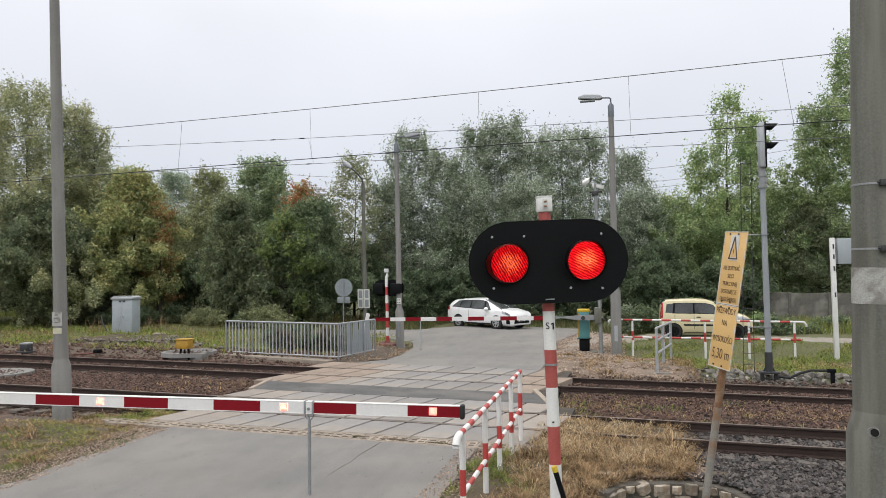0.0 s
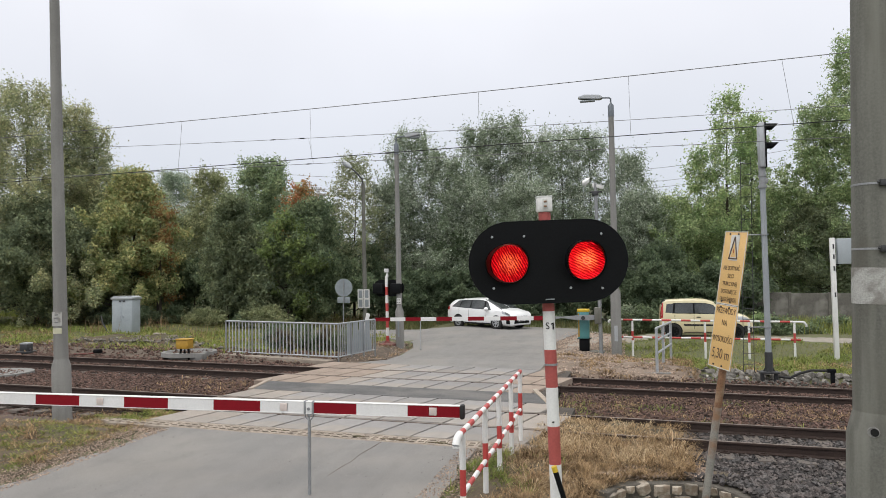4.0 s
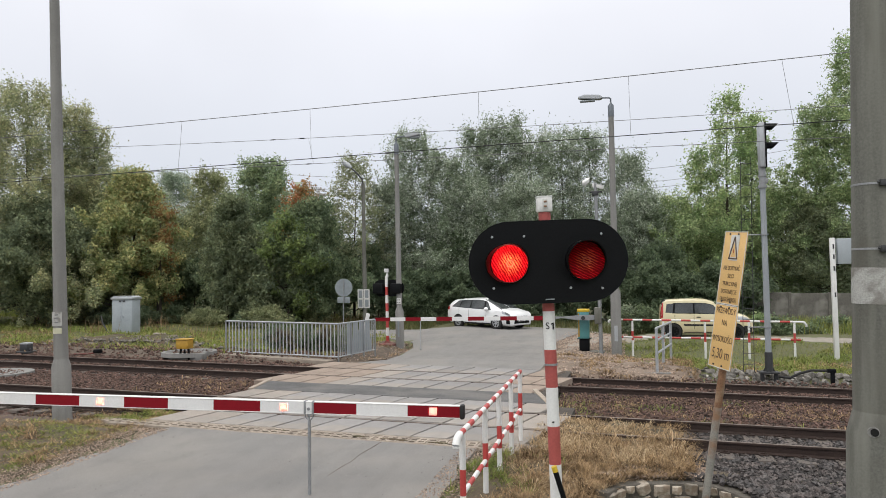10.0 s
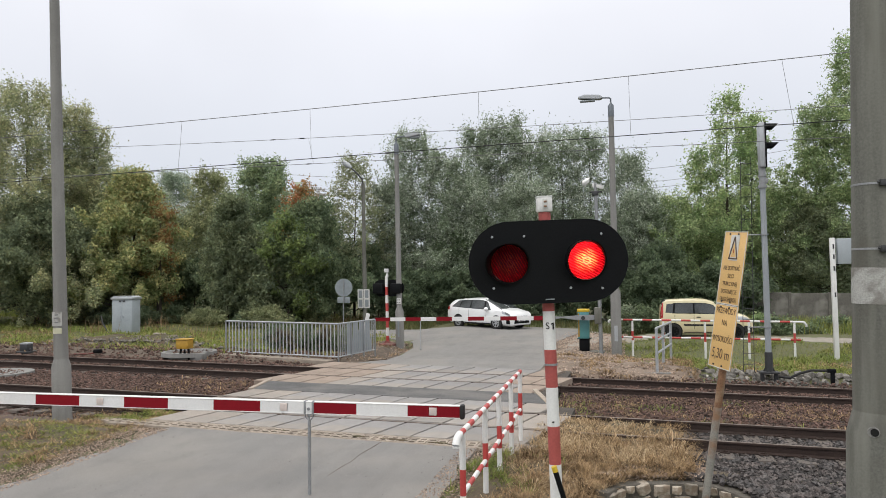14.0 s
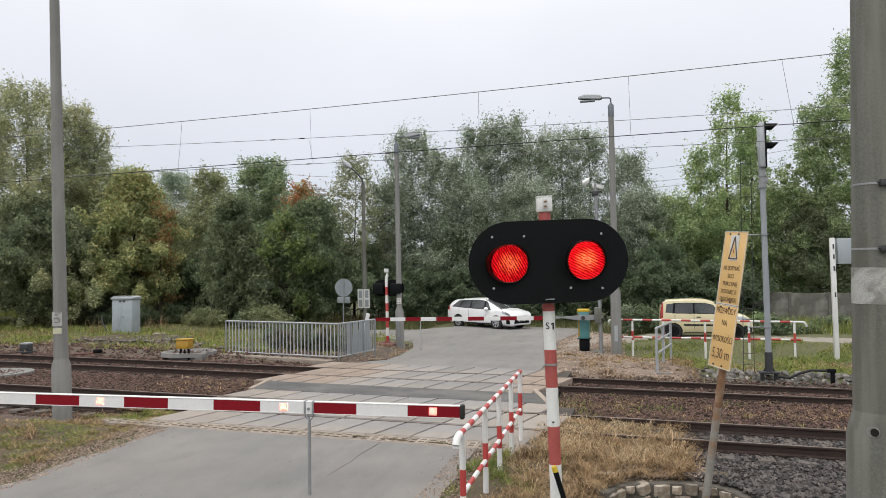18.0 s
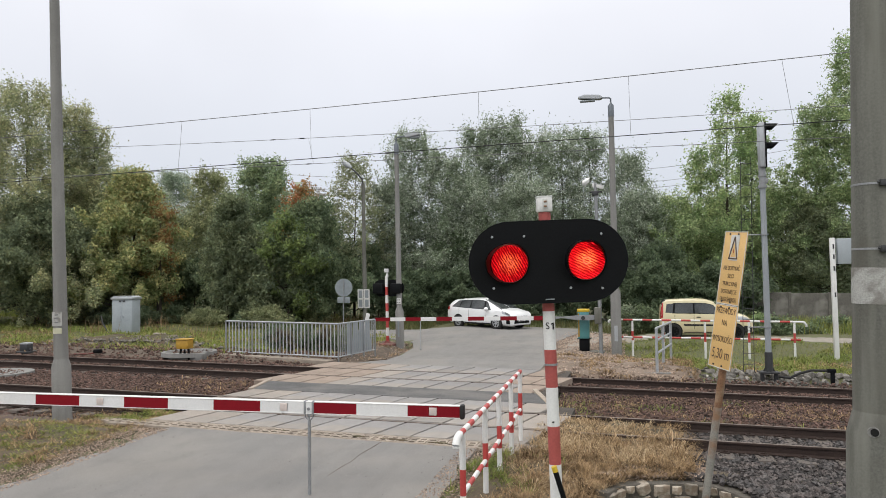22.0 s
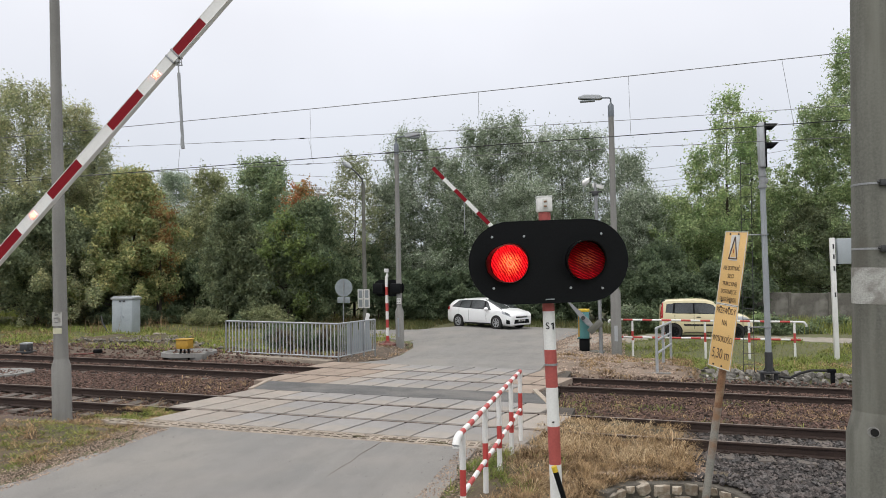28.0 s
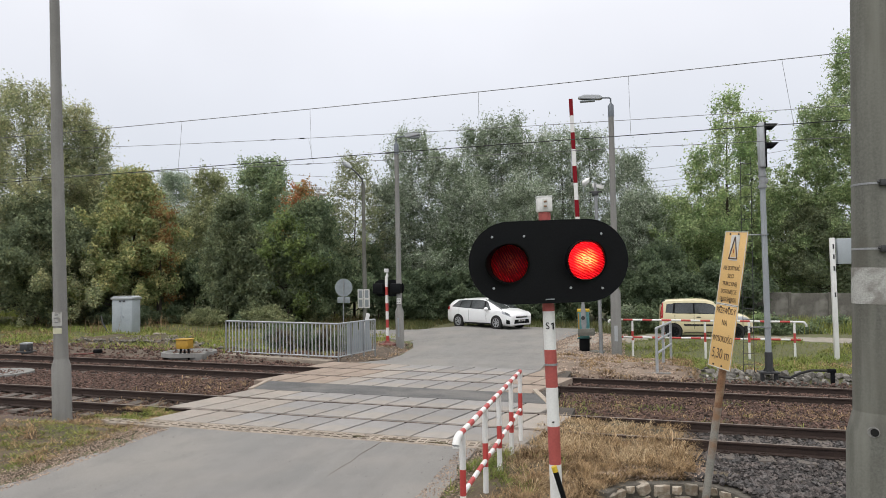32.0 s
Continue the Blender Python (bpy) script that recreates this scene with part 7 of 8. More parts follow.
def tree(name, at, height, radius, material, label, seed, shape="round", density=1.0, leaf=0.085, low=0.12, limbs=70, droop=0.0, spread=0.36, trunk=0.16, twig=1.0, up=0.35, group="trees of the wood",
         clump=0.34, gaps=0.06, stray=0.24):
    """Trunk, limbs and a crown of leaf clumps, each fuller and better lit on its upper side."""
    x, y = at
    r = np.random.default_rng(seed)
    tr = thing(name, pose(x, y, gz(x) - 0.15, 0, 0, 0), label, "tree" if name != "bush" else "bush", group)
    bm = bm_new()
    lean = r.uniform(-0.03, 0.03, 2) * height
    top = Vector((lean[0], lean[1], height * 0.97))
    knots = [Vector((0, 0, -0.2))] + [top * f + Vector((r.normal(0, 0.003), r.normal(0, 0.003), 0)) * height for f in (0.2, 0.36, 0.5, 0.64, 0.80, 0.97)]
    for k, (a, b) in enumerate(zip(knots, knots[1:])):
        rod(bm, a, b, trunk * (1 - 0.16 * k), trunk * (1 - 0.16 * (k + 1)), 8)
    pts, faces, sizes = [], [], []
    toward = math.atan2(-y, -x)
    lobes = r.uniform(0.62, 1.28, 9)
    for k in range(limbs):
        h = low + (0.97 - low) * ((k + r.uniform(0, 1)) / limbs) ** 0.85
        if shape == "round":
            prof = math.sin(math.pi * min(1, max(0.06, (h - low + 0.10) / (1.10 - low)) ** 0.75)) ** 0.7
        elif shape == "cone":
            prof = (1.04 - h) ** 0.75 * 1.12
        elif shape == "spire":
            prof = (1.03 - h) ** 0.6 * (0.6 + 0.4 * math.sin(8 * h + seed))
        else:
            prof = 0.85 * (1.05 - h) ** 0.42
        az = k * 2.39996 + r.uniform(-0.5, 0.5)
        L = radius * prof * r.uniform(0.45, 1.2) * lobes[int((az % math.tau) / math.tau * 3) * 3 + min(2, int(h * 3))]
        rise = r.uniform(0.15, 0.75) * L * (1 - 0.4 * h) - droop * L
        base = top * h
        end = Vector((base.x + L * math.cos(az), base.y + L * math.sin(az), min(height * 1.02, base.z + rise)))
        if k % 2 == 0 and name != "bush":
            rod(bm, base, base.lerp(end, 0.85), max(0.012, trunk * 0.35 * (1 - h)), 0.008, 5, False)
        if r.uniform() < gaps:
            continue
        n = int(650 * density * r.uniform(0.6, 1.4) * max(0.35, L / max(radius, 0.1)))
        if math.cos(az - toward) < -0.25:
            n = int(n * 0.18)  # thinner on the far side
        b0, e0 = np.array(base), np.array(end)
        ns = 9
        fs = r.uniform(0.25, 1.0, ns) ** 0.7
        starts = b0 + (e0 - b0) * fs[:, None]
        dirs = (e0 - b0) / max(0.1, np.linalg.norm(e0 - b0)) * 0.7 + r.normal(0, 0.55, (ns, 3)) + np.array([0, 0, up])
        dirs /= np.linalg.norm(dirs, axis=1, keepdims=True)
        lens = twig * r.uniform(0.35, 1.1, ns) * min(1.0, height / 7.0)
        heart = starts + dirs * (lens * 0.7)[:, None]
        heart[:, 2] -= droop * 0.9 * lens
        size = clump * r.uniform(0.4, 1.25, ns) * min(1.0, 0.35 + height / 9.0)
        sub = r.integers(0, ns, n)
        out = r.normal(0, 1, (n, 3))
        out /= np.linalg.norm(out, axis=1, keepdims=True)
        rad = size[sub] * r.uniform(0.15, 1.0, n) ** 0.45
        stretch = np.array([1.0, 1.0, 0.72 + 0.5 * up + 0.7 * droop])
        q = heart[sub] + out * rad[:, None] * stretch
        wild = r.uniform(0, 1, n) < stray
        u = r.uniform(0, 1, n)
        q[wild] = (starts[sub] + dirs[sub] * (lens[sub] * (0.5 + 0.9 * u))[:, None] + r.normal(0, 0.13, (n, 3)))[wild]
        q[:, 2] -= np.where(wild, droop * 1.6 * u * u * lens[sub], 0)
        f = out * 0.5 + np.array([0, 0, 0.45]) + r.normal(0, 0.7, (n, 3))
        pts.append(q)
        faces.append(f)
        if k % 2 == 0 and name != "bush" and twig > 0.6:
            for j in range(0, ns, 3):
                rod(bm, Vector(starts[j]), Vector(heart[j]), 0.012, 0.004, 4, False)
    # thin top shoots
    for k in range(9 if droop < 0.3 and density > 0.7 else 0):
        b0 = np.array(top) + np.clip(r.normal(0, 0.25, 3), -0.4, 0.4) * radius * (1, 1, 0.2) - (0, 0, height * r.uniform(0.05, 0.16))
        n = int(60 * density)
        h = height * r.uniform(0.03, 0.10)
        q = b0 + np.array([r.normal(0, 0.12), r.normal(0, 0.12), h]) * r.uniform(0, 1, (n, 1)) + r.normal(0, 0.07, (n, 3))
        pts.append(q)
        faces.append(r.normal(0, 1, (n, 3)) + (0, 0, 0.5))
    pts, faces = np.concatenate(pts), np.concatenate(faces)
    keep = pts[:, 2] > 0.05
    pts, faces = pts[keep], faces[keep]
    faces /= np.linalg.norm(faces, axis=1, keepdims=True) + 1e-9
    part("trunk", bm, M["bark"], tr, "dark bark trunk and limbs")
    crown = new("crown", raw_mesh("crown", leaves(r, pts, leaf * 0.79, facing=faces), 3, material))
    crown.parent = tr
    crown["label"] = "leafy crown"
    return tr


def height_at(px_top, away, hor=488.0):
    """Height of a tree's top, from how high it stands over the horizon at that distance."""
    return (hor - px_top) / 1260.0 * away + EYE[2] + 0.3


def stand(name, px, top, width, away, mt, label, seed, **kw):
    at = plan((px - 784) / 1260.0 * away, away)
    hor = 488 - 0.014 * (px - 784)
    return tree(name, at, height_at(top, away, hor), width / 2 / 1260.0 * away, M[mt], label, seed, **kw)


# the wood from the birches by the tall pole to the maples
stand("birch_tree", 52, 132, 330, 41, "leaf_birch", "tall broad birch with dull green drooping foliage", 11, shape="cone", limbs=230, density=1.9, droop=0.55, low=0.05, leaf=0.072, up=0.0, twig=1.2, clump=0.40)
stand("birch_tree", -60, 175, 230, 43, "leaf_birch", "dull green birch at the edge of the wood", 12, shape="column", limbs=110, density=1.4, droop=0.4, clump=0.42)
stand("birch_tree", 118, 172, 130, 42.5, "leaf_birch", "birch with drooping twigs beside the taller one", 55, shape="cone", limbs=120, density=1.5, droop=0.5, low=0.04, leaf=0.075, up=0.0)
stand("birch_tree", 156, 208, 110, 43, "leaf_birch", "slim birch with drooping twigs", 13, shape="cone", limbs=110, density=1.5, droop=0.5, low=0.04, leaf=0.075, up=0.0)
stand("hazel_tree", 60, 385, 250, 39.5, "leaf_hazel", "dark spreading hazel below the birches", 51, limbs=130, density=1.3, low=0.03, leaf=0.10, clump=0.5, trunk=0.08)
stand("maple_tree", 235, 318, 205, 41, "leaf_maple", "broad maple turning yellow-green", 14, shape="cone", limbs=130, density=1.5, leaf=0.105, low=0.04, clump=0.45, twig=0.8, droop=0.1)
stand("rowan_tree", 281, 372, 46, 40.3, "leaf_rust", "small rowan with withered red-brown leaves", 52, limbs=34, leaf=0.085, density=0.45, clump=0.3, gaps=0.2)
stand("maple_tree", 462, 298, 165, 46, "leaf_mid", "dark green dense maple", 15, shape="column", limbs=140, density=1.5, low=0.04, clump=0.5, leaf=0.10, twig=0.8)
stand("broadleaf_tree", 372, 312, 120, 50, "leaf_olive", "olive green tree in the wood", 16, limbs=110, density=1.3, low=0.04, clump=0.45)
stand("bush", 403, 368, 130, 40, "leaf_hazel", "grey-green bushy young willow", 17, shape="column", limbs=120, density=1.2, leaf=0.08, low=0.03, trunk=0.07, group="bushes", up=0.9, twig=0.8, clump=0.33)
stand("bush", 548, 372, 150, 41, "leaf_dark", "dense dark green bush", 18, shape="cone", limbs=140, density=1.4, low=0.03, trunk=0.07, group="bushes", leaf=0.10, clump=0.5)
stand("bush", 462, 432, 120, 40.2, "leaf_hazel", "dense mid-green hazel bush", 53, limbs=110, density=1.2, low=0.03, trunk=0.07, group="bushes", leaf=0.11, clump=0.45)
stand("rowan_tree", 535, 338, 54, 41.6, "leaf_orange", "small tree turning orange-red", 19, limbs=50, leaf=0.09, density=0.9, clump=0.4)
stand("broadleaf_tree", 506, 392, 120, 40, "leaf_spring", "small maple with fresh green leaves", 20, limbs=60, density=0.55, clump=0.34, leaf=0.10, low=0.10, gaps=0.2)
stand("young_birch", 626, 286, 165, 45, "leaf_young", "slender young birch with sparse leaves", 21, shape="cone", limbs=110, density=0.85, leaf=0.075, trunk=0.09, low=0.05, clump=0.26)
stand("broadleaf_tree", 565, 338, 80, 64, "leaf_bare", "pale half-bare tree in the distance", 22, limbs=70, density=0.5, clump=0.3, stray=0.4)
# haze on these two is put into their pale leaf colour
stand("broadleaf_tree", 215, 312, 160, 62, "leaf_far_hazed", "hazy green tree in the distance", 23, limbs=120, density=1.8, low=0.03, clump=0.6)
stand("broadleaf_tree", 310, 318, 150, 60, "leaf_far_hazed", "hazy green tree in the distance", 24, limbs=120, density=1.8, low=0.03, clump=0.6)
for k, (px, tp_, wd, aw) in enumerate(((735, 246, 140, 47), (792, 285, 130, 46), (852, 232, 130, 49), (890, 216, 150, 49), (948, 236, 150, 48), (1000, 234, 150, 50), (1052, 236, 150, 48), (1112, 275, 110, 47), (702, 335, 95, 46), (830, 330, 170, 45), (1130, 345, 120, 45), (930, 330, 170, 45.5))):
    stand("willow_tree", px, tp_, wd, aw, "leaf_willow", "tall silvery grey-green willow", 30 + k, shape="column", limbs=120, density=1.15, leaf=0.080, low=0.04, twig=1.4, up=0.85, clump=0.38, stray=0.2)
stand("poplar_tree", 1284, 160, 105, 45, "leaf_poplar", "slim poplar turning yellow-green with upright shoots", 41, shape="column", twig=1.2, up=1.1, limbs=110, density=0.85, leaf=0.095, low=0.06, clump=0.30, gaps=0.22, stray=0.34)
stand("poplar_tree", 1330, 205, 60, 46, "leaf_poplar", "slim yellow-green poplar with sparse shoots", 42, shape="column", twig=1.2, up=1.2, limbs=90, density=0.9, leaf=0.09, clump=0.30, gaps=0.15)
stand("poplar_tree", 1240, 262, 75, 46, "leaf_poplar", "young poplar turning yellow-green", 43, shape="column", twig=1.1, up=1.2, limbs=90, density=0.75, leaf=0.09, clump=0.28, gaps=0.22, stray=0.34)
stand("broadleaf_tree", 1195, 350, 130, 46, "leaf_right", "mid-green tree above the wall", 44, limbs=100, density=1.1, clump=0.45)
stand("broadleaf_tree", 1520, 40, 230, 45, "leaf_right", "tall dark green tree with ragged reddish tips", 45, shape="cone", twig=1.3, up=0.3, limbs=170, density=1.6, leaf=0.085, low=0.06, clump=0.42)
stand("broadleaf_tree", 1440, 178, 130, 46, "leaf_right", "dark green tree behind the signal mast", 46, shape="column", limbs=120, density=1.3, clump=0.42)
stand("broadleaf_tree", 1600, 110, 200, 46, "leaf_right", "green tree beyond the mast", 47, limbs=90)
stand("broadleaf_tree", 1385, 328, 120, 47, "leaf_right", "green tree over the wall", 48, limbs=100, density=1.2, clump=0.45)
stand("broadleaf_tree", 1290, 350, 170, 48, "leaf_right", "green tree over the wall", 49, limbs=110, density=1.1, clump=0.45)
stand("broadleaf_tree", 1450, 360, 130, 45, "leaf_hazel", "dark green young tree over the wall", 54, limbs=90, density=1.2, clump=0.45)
# undergrowth closing the foot of the wood; its shade is partly in the dark leaf colour
rr = random.Random(9)
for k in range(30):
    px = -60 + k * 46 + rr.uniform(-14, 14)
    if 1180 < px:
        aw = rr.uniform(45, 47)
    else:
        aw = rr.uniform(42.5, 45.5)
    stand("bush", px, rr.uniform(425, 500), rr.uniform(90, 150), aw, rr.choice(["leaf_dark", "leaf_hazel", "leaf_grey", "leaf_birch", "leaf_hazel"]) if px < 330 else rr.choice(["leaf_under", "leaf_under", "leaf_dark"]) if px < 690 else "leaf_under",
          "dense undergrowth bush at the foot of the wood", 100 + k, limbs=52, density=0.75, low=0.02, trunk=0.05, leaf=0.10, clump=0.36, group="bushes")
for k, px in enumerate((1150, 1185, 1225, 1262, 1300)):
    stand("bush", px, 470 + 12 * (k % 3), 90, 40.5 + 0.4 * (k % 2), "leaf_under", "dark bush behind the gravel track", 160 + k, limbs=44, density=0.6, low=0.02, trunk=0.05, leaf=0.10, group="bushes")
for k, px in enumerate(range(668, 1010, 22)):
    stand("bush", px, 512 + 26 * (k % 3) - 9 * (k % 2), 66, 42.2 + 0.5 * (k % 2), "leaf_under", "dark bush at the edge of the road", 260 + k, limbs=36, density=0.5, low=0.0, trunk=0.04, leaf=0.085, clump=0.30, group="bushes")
for k in range(34):
    x, y = rr.uniform(-33, -17.5), rr.uniform(32.5, 39)
    tree("bush", (x, y), rr.uniform(0.5, 1.15), rr.uniform(0.5, 1.0), M[rr.choice(["leaf_hazel", "leaf_under", "leaf_birch", "leaf_olive"])], "low weedy bush in the rough grass", 180 + k, limbs=24, density=0.35, leaf=0.06, low=0.02, spread=0.16, trunk=0.02, group="weeds")
for k in range(17):
    x = -14.3 + 0.235 * k
    tree("bush", (x + rr.uniform(-0.2, 0.2), 23.4 + rr.uniform(0.0, 2.2) + (1.2 if x < -13 else 0.0)), rr.uniform(0.35, 0.62) if k % 4 else 0.85, rr.uniform(0.4, 0.65), M[rr.choice(["leaf_under", "leaf_hazel", "leaf_mauve"])], "low weeds behind the fence", 300 + k, limbs=26, density=0.4, leaf=0.05, low=0.02, spread=0.16, trunk=0.015, clump=0.22, group="weeds")
# distant wood closing the horizon; its haze is only the pale leaf colour
r = np.random.default_rng(77)
n = 42000
q = np.empty((n, 3))
ang = r.uniform(-1.2, 1.2, n)
dist = r.uniform(75, 95, n)
q[:, 0] = np.sin(ang - _t) * dist
q[:, 1] = np.cos(ang - _t) * dist
q[:, 2] = r.uniform(0, 1, n) ** 0.8 * (6.5 + 2.2 * np.sin(ang * 23) + 1.2 * np.sin(ang * 61 + 1) + 3.2 * (ang < -0.17))
tagged(new("far_wood", raw_mesh("far_wood", leaves(r, q, 0.5), 3, M["leaf_far_hazed"])), "distant hazy green wood", "wood", kind="stuff")


# ---- grass ----
def grass(name, areas, count, h0, h1, material, label, seed, lean=0.5, width=0.008, clump=0.0):
    r = np.random.default_rng(seed)
    vs = []
    tot = sum((a[1] - a[0]) * (a[3] - a[2]) for a in areas)
    for a in areas:
        k = int(count * (a[1] - a[0]) * (a[3] - a[2]) / tot)
        x, y = r.uniform(a[0], a[1], k), r.uniform(a[2], a[3], k)
        if clump:
            c = r.integers(0, max(1, k // 40), k)
            cx, cy = r.uniform(a[0], a[1], k // 40 + 1), r.uniform(a[2], a[3], k // 40 + 1)
            x, y = cx[c] + r.normal(0, clump, k), cy[c] + r.normal(0, clump, k)
        d = np.array([ground_drop(p, s) for p, s in zip(x, y)]) if name != "trackside_grass" else np.full(k, -0.2)
        z = -GRADE * x + d - 0.02
        h = r.uniform(h0, h1, k)
        az = r.uniform(0, 6.28, k)
        tip = np.stack([x + np.cos(az) * h * lean * r.uniform(0.2, 1, k), y + np.sin(az) * h * lean * r.uniform(0.2, 1, k), z + h], 1)
        az2 = r.uniform(0, 6.28, k)
        w = width * r.uniform(0.7, 1.5, k)
        o = np.stack([np.cos(az2) * w, np.sin(az2) * w, np.zeros(k)], 1)
        b = np.stack([x, y, z], 1)
        vs.append(np.stack([b - o, b + o, tip], 1).reshape(-1, 3))
    return tagged(new(name, raw_mesh(name, np.concatenate(vs), 3, material)), label, "grass", kind="stuff")


def thatch(name, area, count, length, material, label, seed, rise=0.55, width=0.006, level=None, thin=0.0, patchy=1.3, fade=0.0):
    """Bent blades lying over one another in loose, wind-laid tufts."""
    r = np.random.default_rng(seed)
    x, y = r.uniform(area[0], area[1], count), r.uniform(area[2], area[3], count)
    keep = np.array([noise.noise(Vector((p * patchy, q * patchy, seed))) for p, q in zip(x, y)]) > thin
    if fade:
        keep &= r.uniform(0, 1, count) < np.clip((area[1] - x) / fade, 0, 1)
    x, y = x[keep], y[keep]
    k = len(x)
    lay = np.array([noise.noise(Vector((p * 3.6, q * 3.6, seed + 3))) for p, q in zip(x, y)]) * 9.0 + r.normal(0, 0.9, k)
    full = np.array([noise.noise(Vector((p * 3.1, q * 3.1, seed + 7))) for p, q in zip(x, y)]) * 1.5 + 0.95
    L = length * r.uniform(0.35, 1.3, k) * np.clip(full, 0.35, 1.8)
    up = rise * r.uniform(0.15, 1.0, k)
    z = np.array([(level(p, q) if level else ground_drop(p, q)) for p, q in zip(x, y)]) - GRADE * x + r.uniform(-0.01, 0.02, k)
    d = np.stack([np.cos(lay), np.sin(lay), np.zeros(k)], 1)
    side = np.stack([-np.sin(lay), np.cos(lay), np.zeros(k)], 1) * (width * r.uniform(0.6, 1.4, k))[:, None]
    b = np.stack([x, y, z], 1)
    zz = np.array([0, 0, 1.0])
    m = b + d * (L * 0.45)[:, None] + zz * (L * up)[:, None]
    tip = b + d * (L * r.uniform(0.75, 1.05, k))[:, None] + zz * (L * up * r.uniform(0.35, 1.15, k))[:, None]
    vs = np.stack([b - side, b + side, m + side * 0.8, m - side * 0.8, tip], 1).reshape(-1, 3)
    fs = []
    for q in range(0, 5 * k, 5):
        fs.append((q, q + 1, q + 2, q + 3))
        fs.append((q + 3, q + 2, q + 4))
    me = bpy.data.meshes.new(name)
    me.from_pydata(vs.tolist(), [], fs)
    me.materials.append(material)
    return tagged(new(name, me), label, "grass", kind="stuff")


def near_bank(x, y):
    return max(ground_drop(x, y), -0.17)


def silted(x, y):
    return -0.10


grass("far_grass", [(-42, -11.5, 23, 42), (-0.8, 16, 24.2, 30.0), (1.0, 16, 22.6, 24.2)], 100000, 0.03, 0.10, M["grass_green"], "short green grass beyond the line", 1, 1.2, width=0.012)
grass("far_grass", [(-42, -18, 37, 43), (4, 22, 34.0, 43.2)], 17000, 0.25, 0.8, M["grass_green"], "tall rank grass before the wood", 2, width=0.018)
grass("far_grass", [(-18, -10.6, 34.2, 43), (-14, -10.7, 33.4, 34.2), (-10, -2, 38.2, 41.5), (-1, 4, 34.0, 43.2), (-2.4, -1, 34.0, 39.0)], 14000, 0.10, 0.42, M["grass_dark"], "dull grass under the bushes by the road", 48, width=0.014)
grass("straw", [(-38, -14, 27, 40)], 700, 0.3, 0.9, M["grass_dry"], "dry straw stalks by the cabinet", 3, 0.6, width=0.010, clump=0.5)
thatch("far_grass", (-34, -10.3, 22.0, 31), 32000, 0.22, M["grass_green"], "matted green weeds beyond the line", 31, 0.7, 0.014, thin=0.0, patchy=0.5)
thatch("far_grass", (-23.5, -17.5, 24.0, 27.0), 5000, 0.2, M["grass_green"], "green weeds on the gravel heap", 42, 0.8, 0.012, lambda x, y: ground_drop(x, y) + 0.1, 0.0, 0.8)
thatch("dry_grass", (-10.4, -8.7, 22.0, 28.2), 2600, 0.14, M["grass_dry"], "dry grass on the kerb island", 43, 0.5, 0.007, lambda x, y: ground_drop(x, y) + 0.03, 0.05, 1.2)
thatch("dry_grass", (-30, -9.6, 21.0, 28), 8000, 0.22, M["grass_dry"], "dry grass tufts beyond the line", 32, 0.7, 0.012, thin=0.12, patchy=0.5)
thatch("far_grass", (-1.2, 12, 22.6, 30.2), 30000, 0.18, M["grass_green"], "matted green weeds by the railing", 33, 0.7, 0.012, patchy=0.5)
thatch("dry_grass", (0.2, 10, 20.9, 26), 8000, 0.18, M["grass_dry"], "dry grass by the railing", 34, 0.6, 0.010, thin=0.08, patchy=0.6)
# right verge
thatch("dry_grass", (-1.85, 0.85, 10.75, 12.95), 38000, 0.24, M["grass_dry"], "matted dry brown grass on the verge", 4, 0.7, 0.0045, near_bank, -0.2, 2.4, 1.0)
thatch("straw", (-1.85, 0.7, 10.85, 12.9), 14000, 0.27, M["straw"], "bleached straw lying over the verge", 5, 0.75, 0.0042, near_bank, -0.15, 1.3, 1.0)
thatch("dry_grass", (-1.3, 0.7, 10.35, 11.1), 9000, 0.15, M["grass_dry"], "dry grass above the wall", 41, 0.6, 0.0042, lambda x, y: ground_drop(x, y) + 0.045, -0.1, 2.0)
thatch("dry_grass", (-0.85, -0.3, 9.4, 10.35), 3000, 0.15, M["grass_dry"], "dry grass at the end of the wall", 44, 0.6, 0.0042, lambda x, y: ground_drop(x, y) + 0.02, -0.2, 2.0)
thatch("straw", (-1.9, -0.5, 7.6, 10.9), 7000, 0.18, M["straw"], "bleached straw on the verge by the post", 47, 0.5, 0.0042, None, -0.1, 1.6)
thatch("dry_grass", (-1.95, -0.6, 7.6, 10.9), 22000, 0.18, M["grass_dry"], "matted dry brown grass on the verge", 6, 0.55, 0.0042, None, -0.3)
thatch("verge_grass", (-2.5, -1.0, 7.0, 11.6), 9000, 0.16, M["grass_green"], "green grass under the railing", 7, 0.7, 0.0045, None, 0.0)
thatch("dry_grass", (-1.95, 0.9, 12.6, 14.4), 13000, 0.15, M["grass_dry"], "dry thatch over the near track", 8, 0.5, 0.005, silted, -0.25, 1.3, 1.2)
thatch("straw", (-1.95, 0.6, 12.75, 14.35), 4000, 0.17, M["straw"], "bleached straw over the near track", 9, 0.6, 0.005, silted, -0.1)
thatch("trackside_grass", (-1.9, 6.0, 14.6, 17.9), 7000, 0.13, M["grass_dry"], "dry weeds in the ballast", 10, 0.6, 0.005, lambda x, y: -0.19, 0.02, 1.0)
thatch("trackside_grass", (-1.9, 3.0, 14.6, 17.9), 2600, 0.12, M["grass_green"], "green weeds in the ballast", 11, 0.7, 0.005, lambda x, y: -0.19, 0.12, 1.0)
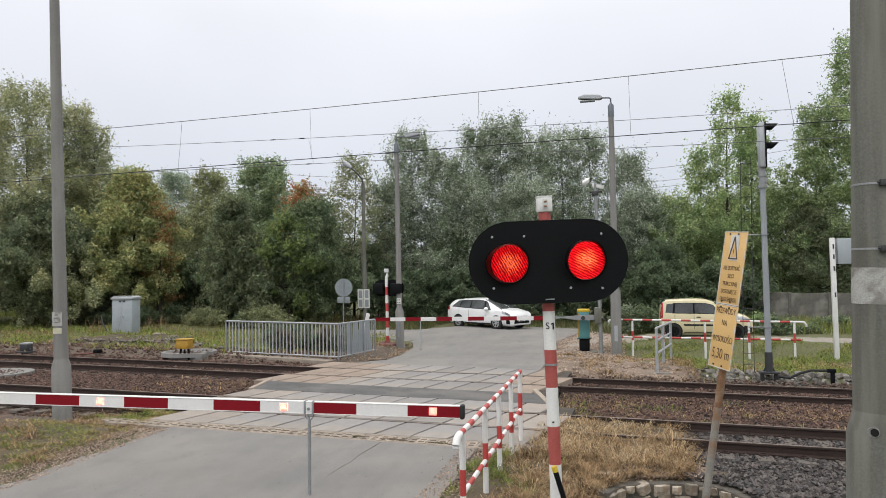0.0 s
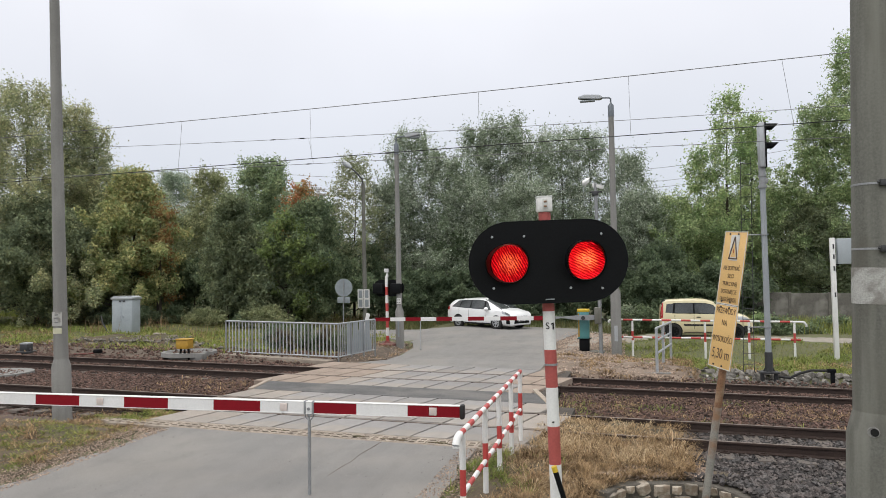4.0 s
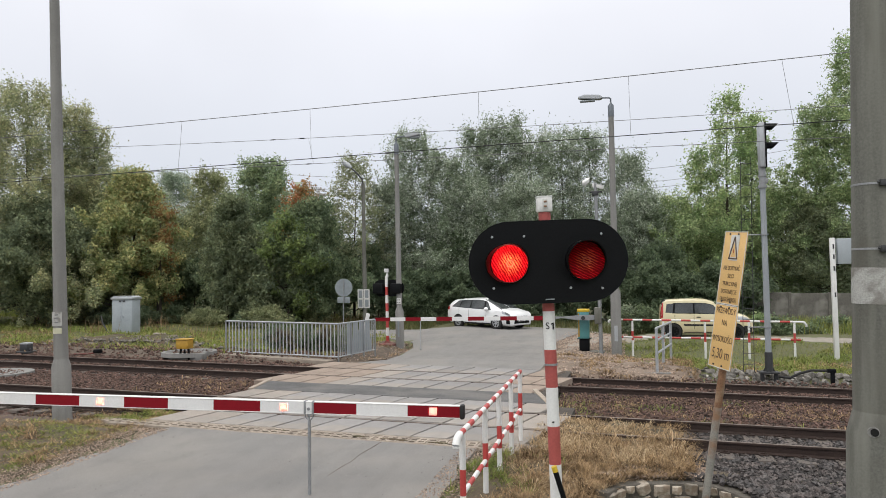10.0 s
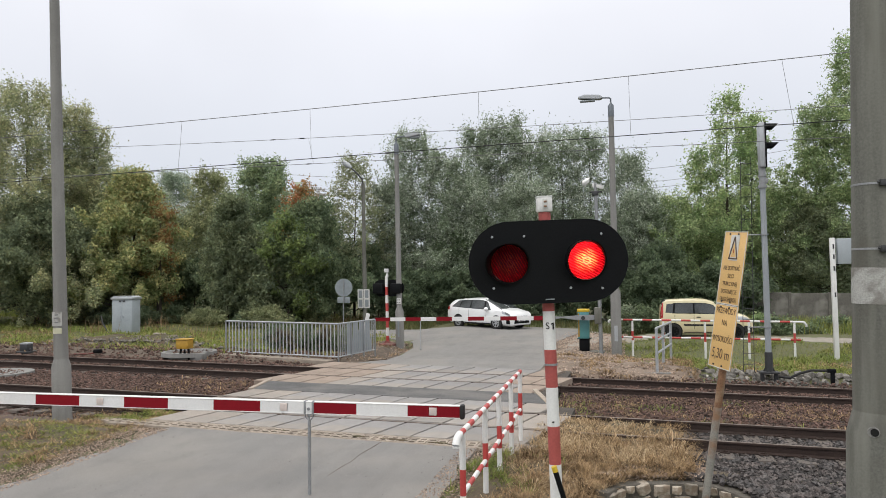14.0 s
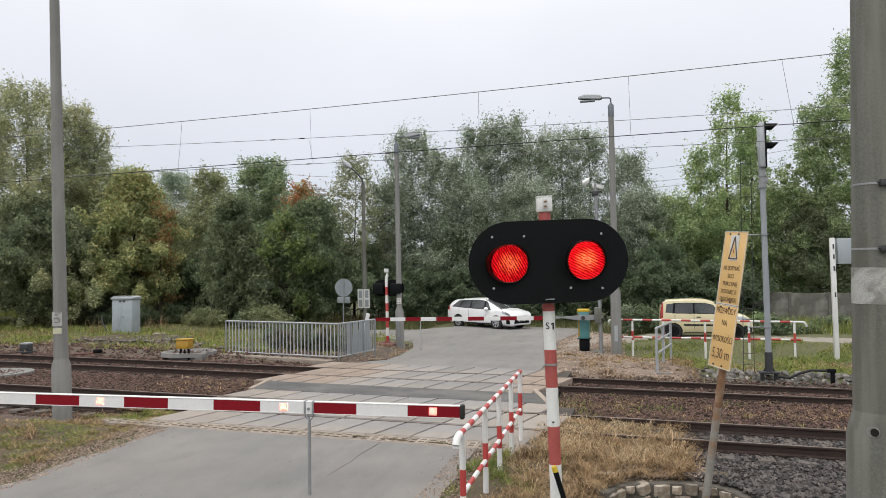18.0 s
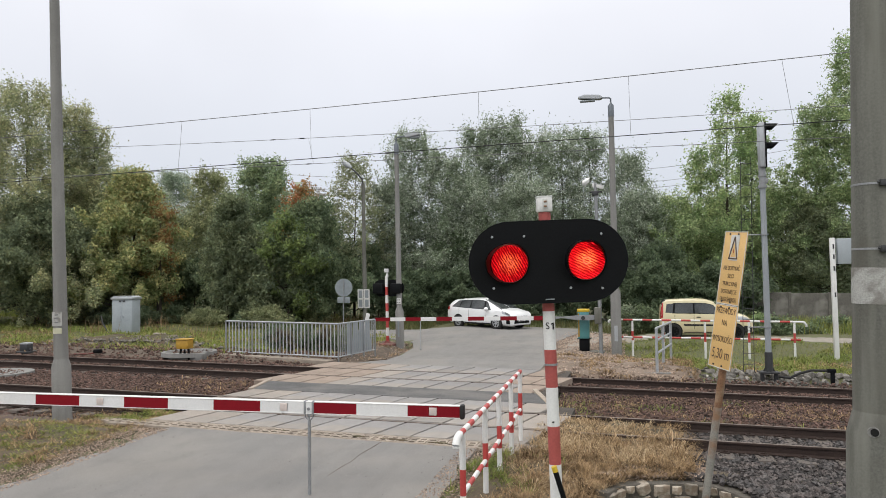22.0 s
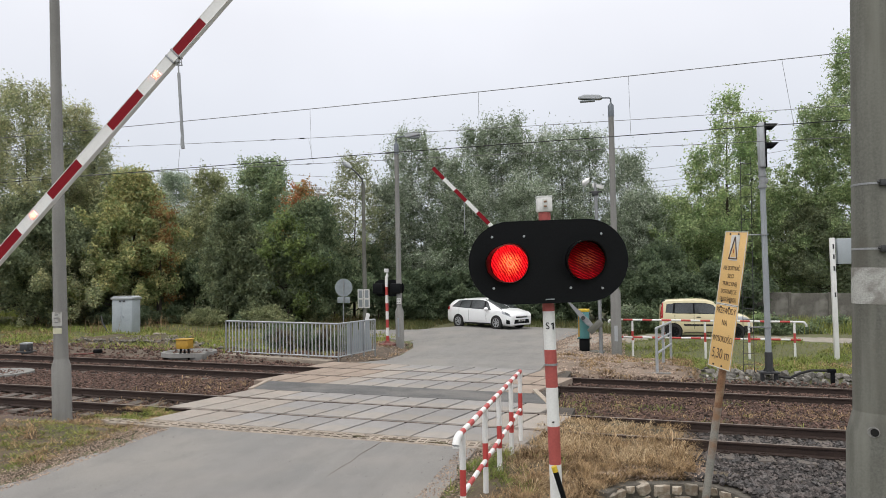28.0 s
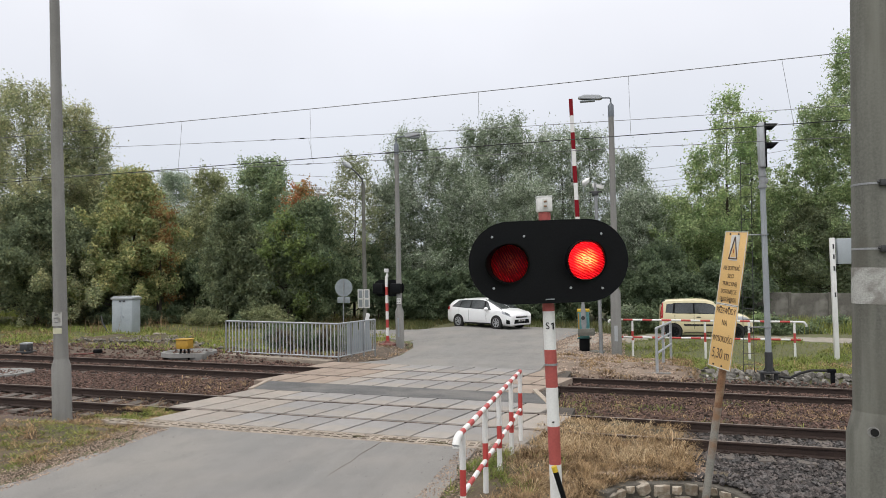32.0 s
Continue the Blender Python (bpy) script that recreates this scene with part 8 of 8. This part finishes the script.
# left verge
thatch("dry_grass", (-16.5, -8.8, 7.4, 12.9), 46000, 0.16, M["grass_dry"], "matted dry grass on the verge", 12, 0.42, 0.0065, None, -0.1, 0.8)
thatch("verge_grass", (-16.5, -8.9, 7.4, 12.2), 38000, 0.13, M["grass_green"], "thin green grass on the verge", 13, 0.5, 0.006, None, -0.05, 0.8)
thatch("dry_grass", (-10.6, -9.0, 11.2, 12.9), 5000, 0.12, M["grass_dry"], "dry grass creeping over the corner of the deck", 45, 0.4, 0.005, lambda x, y: -0.06, -0.1, 1.5)
thatch("verge_grass", (-10.6, -9.0, 11.6, 12.9), 3500, 0.12, M["grass_green"], "green weeds at the corner of the deck", 46, 0.5, 0.005, lambda x, y: -0.06, 0.0, 1.5)
thatch("straw", (-16.5, -8.9, 7.4, 12.2), 2500, 0.14, M["straw"], "bleached straw on the verge", 14, 0.4, 0.005, None, 0.05, 1.0)
thatch("dry_grass", (-2.8, 1.5, 21.0, 25.0), 15000, 0.15, M["grass_dry"], "dry grass on the heap beyond the line", 15, 0.6, 0.007, lambda x, y: ground_drop(x, y) + 0.08, 0.0, 1.1)
thatch("trackside_grass", (-12.5, -9.3, 11.9, 17.8), 2600, 0.14, M["grass_dry"], "weeds at the edge of the deck", 16, 0.6, 0.006, lambda x, y: -0.18, 0.0, 1.0)
# weeds and low bushes closing the view behind the gravel track
rr = random.Random(12)
for k in range(16):
    x = -0.6 + 0.62 * k + rr.uniform(-0.2, 0.2)
    tree("bush", (x, rr.uniform(33.6, 35.4) if x < 6 else rr.uniform(34.5, 38)), rr.uniform(0.7, 1.7) if x < 6 else rr.uniform(0.5, 0.9), rr.uniform(0.5, 0.85), M[rr.choice(["leaf_grey", "leaf_dark", "leaf_dark", "leaf_right"])], "low weedy bush behind the gravel track", 210 + k, limbs=26, density=0.4, leaf=0.08, low=0.02, spread=0.2, trunk=0.02, group="weeds")


# ---- what moves ----
def boom_angle(t):
    rows = [(0, -0.62), (23.85, -0.62), (24.0, 0.4), (24.2, 2.6), (24.5, 5.7), (25.0, 10.4), (25.5, 15.0), (26.5, 25.6), (27.5, 38.1), (28.0, 44.9), (28.5, 52.1), (29.0, 59.05), (29.5, 65.9), (30.0, 72.2), (30.5, 77.4),
            (31.0, 81.5), (31.5, 84.9), (32.0, 87.0)]
    for (a, u), (b, v) in zip(rows, rows[1:]):
        if t <= b:
            return u + (v - u) * (t - a) / (b - a)
    return rows[-1][1]


BOOM_T = [0.0, 12.0, 23.8, 23.9, 24.0, 24.2, 24.5, 25.0, 25.5, 26.0, 26.5, 27.0, 27.5, 28.0, 28.5, 29.0, 29.5, 30.0, 30.5, 31.0, 31.5, 32.0]


def motions():
    walk(near_boom, [(t, pose(BPX, BPY, BPZ, 0, 0, BTURN) @ pose(0, 0, 0, 0, -boom_angle(t), 0)) for t in BOOM_T])
    walk(prop, [(t, pose(6.71, -0.03, -0.015 - 0.10 * smooth_step(24.0, 25.0, t)) @ pose(0, 0, 0, 0, boom_angle(t) - (3.5 if t > 26 else 0.0), 0)) for t in BOOM_T])
    walk(far_boom, [(t, pose(FPX, FPY, FPZ, 0, 0, 180) @ pose(0, 0, 0, 0, -(boom_angle(t) + (0.9 if t > 24 else 0.0)), 0)) for t in BOOM_T])
    walk(far_prop, [(t, pose(6.15, 0.05, -0.08) @ pose(0, 0, 0, 0, boom_angle(t) + (0.9 if t > 24 else 0.0), 0)) for t in BOOM_T])
    # each lamp's bulb comes to its lens and turns back into its added hood every 0.9 s, the two in turn, in place of
    # switching
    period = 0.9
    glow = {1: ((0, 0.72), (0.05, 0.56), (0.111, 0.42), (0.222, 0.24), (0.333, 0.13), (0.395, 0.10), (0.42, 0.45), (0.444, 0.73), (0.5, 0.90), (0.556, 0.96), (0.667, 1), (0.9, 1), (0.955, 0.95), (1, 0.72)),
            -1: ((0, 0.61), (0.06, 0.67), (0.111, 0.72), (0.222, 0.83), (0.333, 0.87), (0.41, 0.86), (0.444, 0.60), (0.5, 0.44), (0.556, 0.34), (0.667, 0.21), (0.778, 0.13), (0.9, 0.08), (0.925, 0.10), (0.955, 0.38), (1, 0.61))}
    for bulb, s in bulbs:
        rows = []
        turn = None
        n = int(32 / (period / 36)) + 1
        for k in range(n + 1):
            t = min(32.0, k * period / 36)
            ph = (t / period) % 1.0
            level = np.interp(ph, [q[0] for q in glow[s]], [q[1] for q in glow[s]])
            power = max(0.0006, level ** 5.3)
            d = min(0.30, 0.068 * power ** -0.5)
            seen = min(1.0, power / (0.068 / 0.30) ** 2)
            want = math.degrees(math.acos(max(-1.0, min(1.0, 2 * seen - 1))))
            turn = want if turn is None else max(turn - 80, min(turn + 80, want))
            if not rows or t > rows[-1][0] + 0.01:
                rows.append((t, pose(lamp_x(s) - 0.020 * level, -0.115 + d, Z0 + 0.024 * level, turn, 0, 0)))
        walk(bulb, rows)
    # boom bulbs slide aside inside the boom in place of switching off
    for b, r in boom_bulbs:
        rows = []
        t = 0.0
        k = 0
        while True:
            on0 = 0.9042 * k - 0.17
            on1 = on0 + 0.467
            for tt, out in ((on0 - 0.02, False), (on0 + 0.02, True), (on1 - 0.02, True), (on1 + 0.02, False)):
                if 0 <= tt <= 32:
                    rows.append((tt, out))
            k += 1
            if on0 > 32:
                break
        rows = [(0.0, True)] + [q for q in rows if q[0] > 0.02]
        if rows[-1][0] < 31.98:
            rows.append((32.0, rows[-1][1]))
        walk(b, [(tt, pose(r + (0.0 if o else 0.30), -0.022 if o else 0.02, 0)) for tt, o in rows])


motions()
